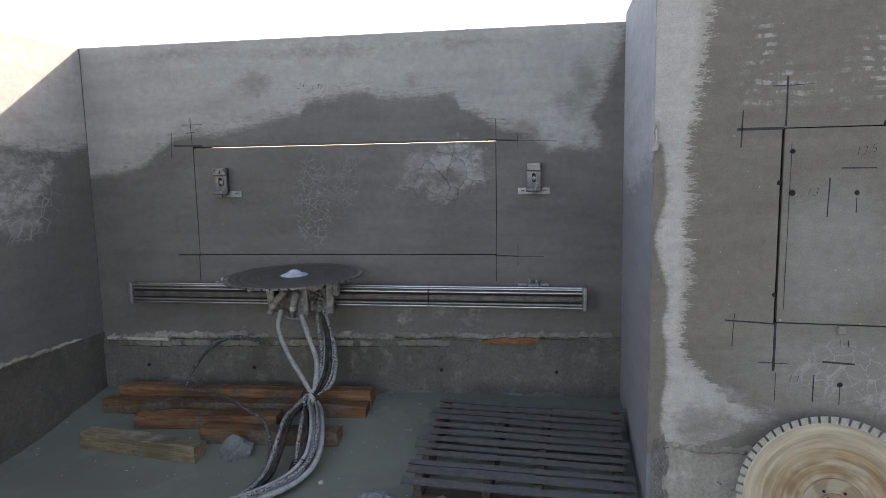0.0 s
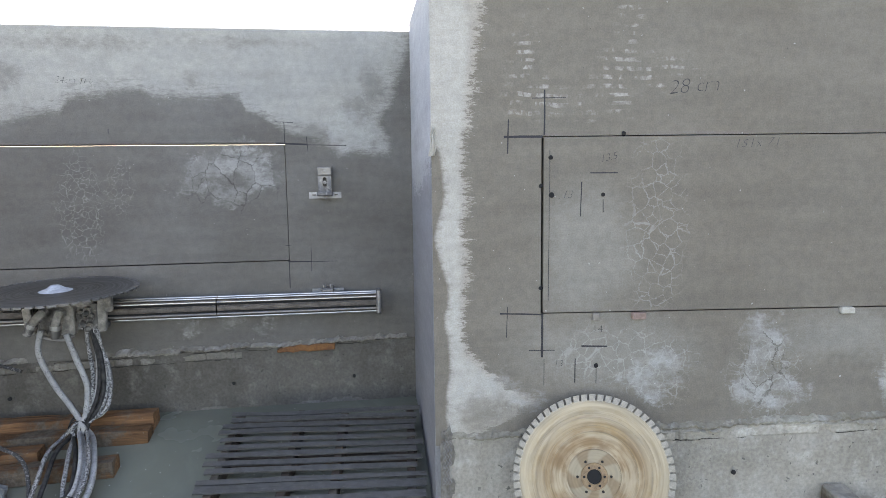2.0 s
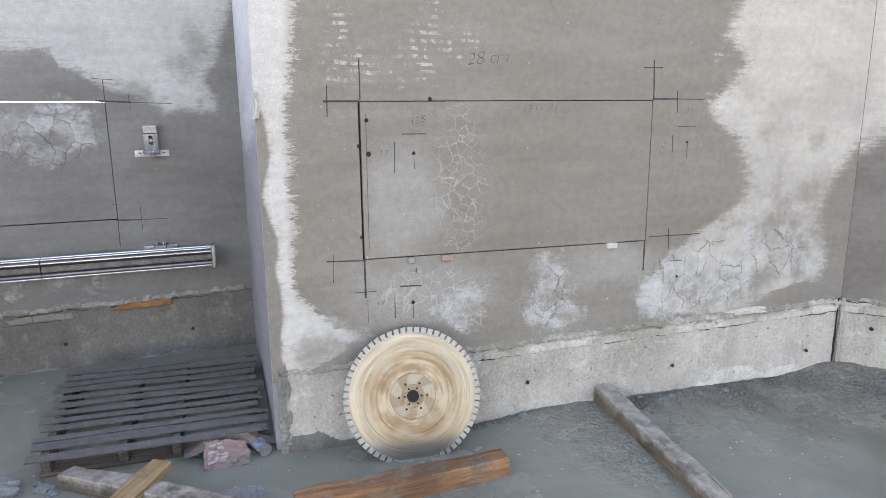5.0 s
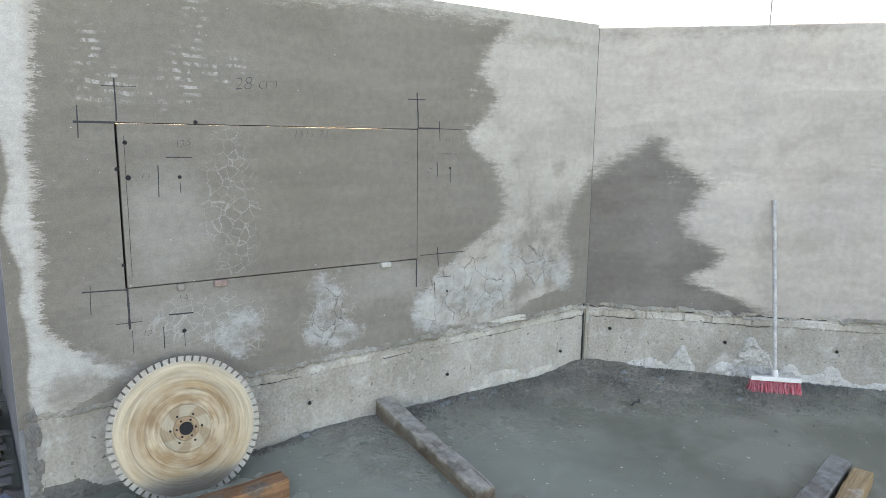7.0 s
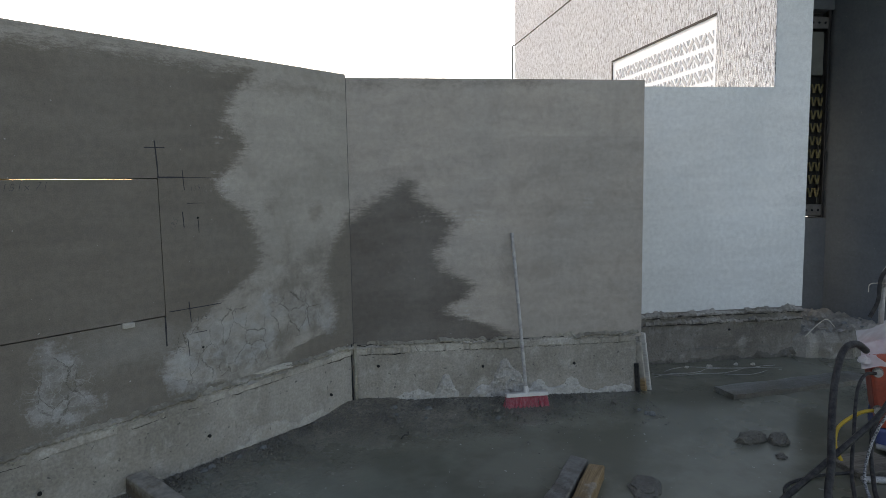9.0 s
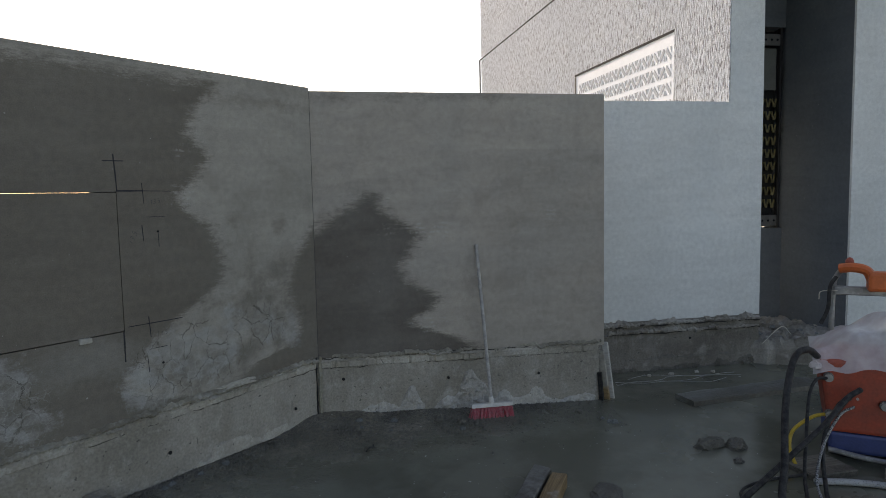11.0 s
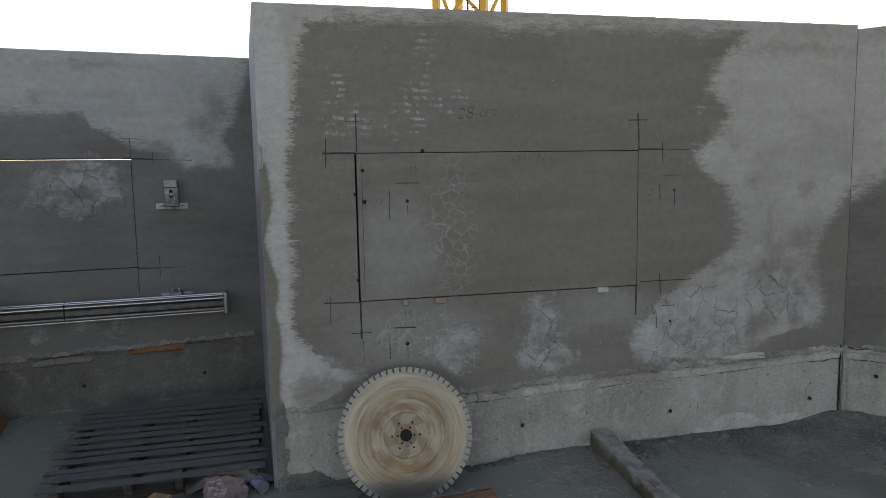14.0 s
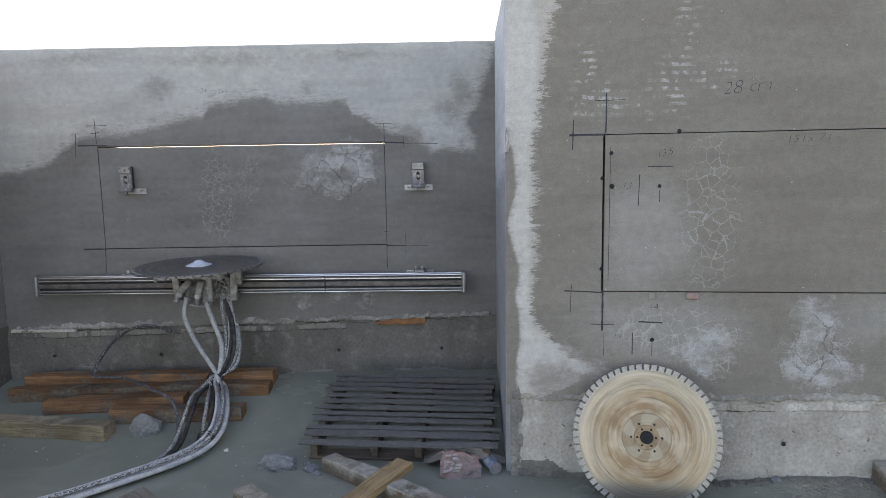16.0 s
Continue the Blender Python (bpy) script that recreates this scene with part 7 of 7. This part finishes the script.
# ---- hydraulic power pack ----
def power_pack():
    M_RED = plain("red_paint", (0.36, 0.055, 0.025), 0.5, 0.0, 0.35, 9, 0.3, (0.24, 0.05, 0.03))
    M_BLUE_P = plain("blue_plastic", (0.03, 0.05, 0.16), 0.5, 0.0, 0.3, 10)
    M_ORANGE = plain("orange_plastic", (0.62, 0.13, 0.03), 0.45, 0.0, 0.2, 12)
    M_YEL = plain("yellow_hose", (0.48, 0.32, 0.02), 0.5, 0.0, 0.25, 20)
    n = Nodes("thin_plastic_sheet")
    n.out(n.mix(n.ramp(n.noise(9.0, 4), 0.35, 0.7), (0.62, 0.56, 0.56), (0.80, 0.77, 0.77)), 0.35)
    n.bsdf.inputs["Alpha"].default_value = 0.5
    n.bump(n.noise(14.0, 4, 0.6, distort=1.0), 0.5, 0.01)
    M_SHEET = n.mat
    t = thing("hydraulic_power_pack", pose(5.77, 0.235, 0, 0, 0, -80), "red hydraulic power pack under a plastic sheet, with hoses", "power pack")
    part("tray", box(0.06, 0.72, 0.0, 0.5, 0.05, 0.17, 0.02, segments=2), M_BLUE_P, t, "dark blue plastic tray")
    body = box(0.0, 0.72, 0.0, 0.48, 0.17, 0.60, 0.02, segments=2)
    for v in body.verts:
        if v.co.x < 0.1:
            v.co.x += 0.06 * (0.60 - v.co.z) / 0.43
    part("body", body, M_RED, t, "worn red steel body")
    for x, z in ((0.05, 0.36), (0.10, 0.42), (0.12, 0.38), (0.3, 0.52)):
        part("screw", cyl(0.008, 0.008, 0, 0.006, 8, pose(x + 0.08, 0.0, z, 90)), M_STEEL, t)
    sheet = bmesh.new()
    nx, ny = 34, 26
    g = []
    for i in range(nx + 1):
        row = []
        for j in range(ny + 1):
            u, v = i / nx, j / ny
            x = -0.03 + 0.80 * u
            y = -0.03 + 0.54 * v
            dome = 0.62 + 0.27 * math.sin(min(u * 2.2, 1.57)) * (0.35 + 0.65 * math.sin(math.pi * min(max(v, 0.12), 0.9)))
            droop = max(0.0, 0.18 - v) * (0.6 + 1.0 * u)
            fold = 0.022 * noise.noise(Vector((u * 7 + v * 3, v * 4, 2))) + 0.012 * math.sin(u * 22 + v * 9)
            row.append(sheet.verts.new((x, y - 0.015 * math.sin(u * 30), dome - droop + fold)))
        g.append(row)
    for i in range(nx):
        for j in range(ny):
            sheet.faces.new((g[i][j], g[i + 1][j], g[i + 1][j + 1], g[i][j + 1]))
    part("plastic_sheet", sheet, M_SHEET, t, "crumpled translucent plastic sheet", smooth=True)
    part("knot", lump(0.03, 0.025, 0.04, 0.4, 3.0, 2), M_SHEET, t, "", pose(-0.02, -0.03, 0.56))
    for x in (0.10, 0.55):
        part("frame_post", tube([(x, 0.42, 0.1), (x, 0.42, 0.9), (x + 0.02, 0.40, 1.05), (x + 0.06, 0.36, 1.10)], 0.016, 10, 6), M_STEEL, t, "grey tube frame")
    part("crossbar", box(0.10, 0.75, 0.38, 0.42, 0.93, 0.985, 0.006), M_STEEL, t)
    part("grip", tube([(0.13, 0.36, 1.10), (0.20, 0.33, 1.11), (0.27, 0.32, 1.09), (0.30, 0.32, 1.02), (0.31, 0.32, 0.97)], 0.030, 10, 6), M_ORANGE, t, "orange plastic grip")
    part("grip_housing", box(0.27, 0.50, 0.27, 0.37, 0.97, 1.09, 0.02, segments=2), M_ORANGE, t)
    part("red_knob", lump(0.025, 0.025, 0.03, 0.1, 1.0, 2), M_RED, t, "", pose(0.18, 0.36, 1.14))
    part("control_cable", tube([(0.12, 0.40, 1.05), (0.08, 0.36, 0.98), (0.07, 0.34, 0.85), (0.03, 0.32, 0.75)], 0.012, 8, 6), M_HOSE_BLACK, t)
    part("string", tube([(0.02, 0.36, 0.90), (0.03, 0.36, 0.95), (0.12, 0.36, 0.96)], 0.003, 5, 5), M_MORTAR_PALE, t)
    for x, z in ((0.02, 0.50), (0.03, 0.28), (0.30, 0.36)):
        c = part("coupling", cyl(0.022, 0.022, 0, 0.05, 12, pose(x + 0.03, 0.0, z, 90)), M_STEEL, t, "steel hose coupling")
        part("collar", cyl(0.028, 0.028, 0.012, 0.03, 12, pose(x + 0.03, 0.0, z, 90)), M_STEEL_DARK, c)
    inv = t.matrix_basis.inverted()
    place = lambda pts: [inv @ Vector(q) for q in pts]
    part("thick_hose", tube(place([(5.74, 0.24, 0.62), (5.64, 0.28, 0.675), (5.52, 0.325, 0.66), (5.38, 0.34, 0.55), (5.2, 0.33, 0.40), (5.0, 0.30, 0.20), (4.86, 0.28, 0.06), (4.6, 0.12, 0.025), (4.2, -0.3, 0.025)]), 0.019, 12, 10, wobble=0.08), M_HOSE_BLACK, t, "thick black hose", smooth=True)
    part("hose", tube(place([(5.73, 0.19, 0.50), (5.66, 0.235, 0.50), (5.58, 0.26, 0.42), (5.40, 0.25, 0.24), (5.15, 0.22, 0.06), (4.8, 0.1, 0.02), (4.4, -0.3, 0.02)]), 0.0095, 10, 8, wobble=0.1), M_HOSE_BLACK, t, "black hose", smooth=True)
    part("hose", tube(place([(5.72, 0.02, 0.46), (5.64, 0.08, 0.42), (5.45, 0.17, 0.31), (5.2, 0.30, 0.19), (5.0, 0.40, 0.10), (4.8, 0.49, 0.03), (4.5, 0.56, 0.02), (4.1, 0.4, 0.02)]), 0.016, 10, 8, wobble=0.1), M_HOSE_BLACK, t, "black hose", smooth=True)
    part("hose", tube(place([(5.72, 0.07, 0.40), (5.62, 0.12, 0.38), (5.48, 0.17, 0.24), (5.3, 0.15, 0.08), (5.0, 0.06, 0.02), (4.6, -0.3, 0.02)]), 0.011, 10, 8, wobble=0.1), M_HOSE_BLACK, t, "black hose", smooth=True)
    part("hose", tube(place([(5.70, 0.05, 0.36), (5.60, 0.11, 0.33), (5.42, 0.17, 0.20), (5.2, 0.17, 0.05), (4.9, 0.02, 0.02), (4.6, -0.4, 0.02)]), 0.008, 8, 8, wobble=0.1), M_HOSE_MIX, t, "cement-spattered hose", smooth=True)
    part("yellow_hose", tube([(0.05, -0.02, 0.28), (-0.03, -0.05, 0.26), (-0.13, -0.12, 0.19), (-0.15, -0.18, 0.10), (-0.12, -0.24, 0.03)], 0.0105, 10, 8), M_YEL, t, "yellow hose", smooth=True)
    part("frame_bar", tube([(0.06, -0.02, 0.07), (0.3, -0.06, 0.05), (0.75, -0.08, 0.04)], 0.016, 8, 5), M_STEEL, t)
    for x in (0.1, 0.65):
        part("wheel", cyl(0.05, 0.05, -0.02, 0.02, 20, pose(x, 0.25, 0.05, 90)), M_HOSE_BLACK, t, "black wheel")


power_pack()
solid("paving_slab", jitter(box(-0.15, 0.15, -0.12, 0.12, -0.01, 0.035, 0.006), 0.004, 12), M_TIMBER_GREY, pose(5.58, 0.20, 0, 0, 0, -40), "pale broken board under the hoses", "board")
solid("stone_block", jitter(box(-0.12, 0.12, -0.09, 0.09, -0.01, 0.07, 0.012), 0.008, 9), M_PLINTH, pose(5.72, -0.23, 0, 0, 0, -20), "pale concrete block beside the power pack", "block")
solid("grey_hose", tube([(5.35, 0.20, 0.02), (5.45, 0.02, 0.02), (5.5, -0.2, 0.02), (5.45, -0.5, 0.02)], 0.018, 8, 8), M_HOSE, Matrix.Identity(4), "grey cement-coated hose on the floor by the power pack", "hose", smooth=True)
solid("thin_hose", tube([(5.45, 0.22, 0.02), (5.22, 0.42, 0.02), (5.02, 0.50, 0.02), (4.86, 0.42, 0.02), (4.6, 0.1, 0.02)], 0.009, 8, 8), M_HOSE_BLACK, Matrix.Identity(4), "thin dark hose lying in the slurry", "hose", smooth=True)
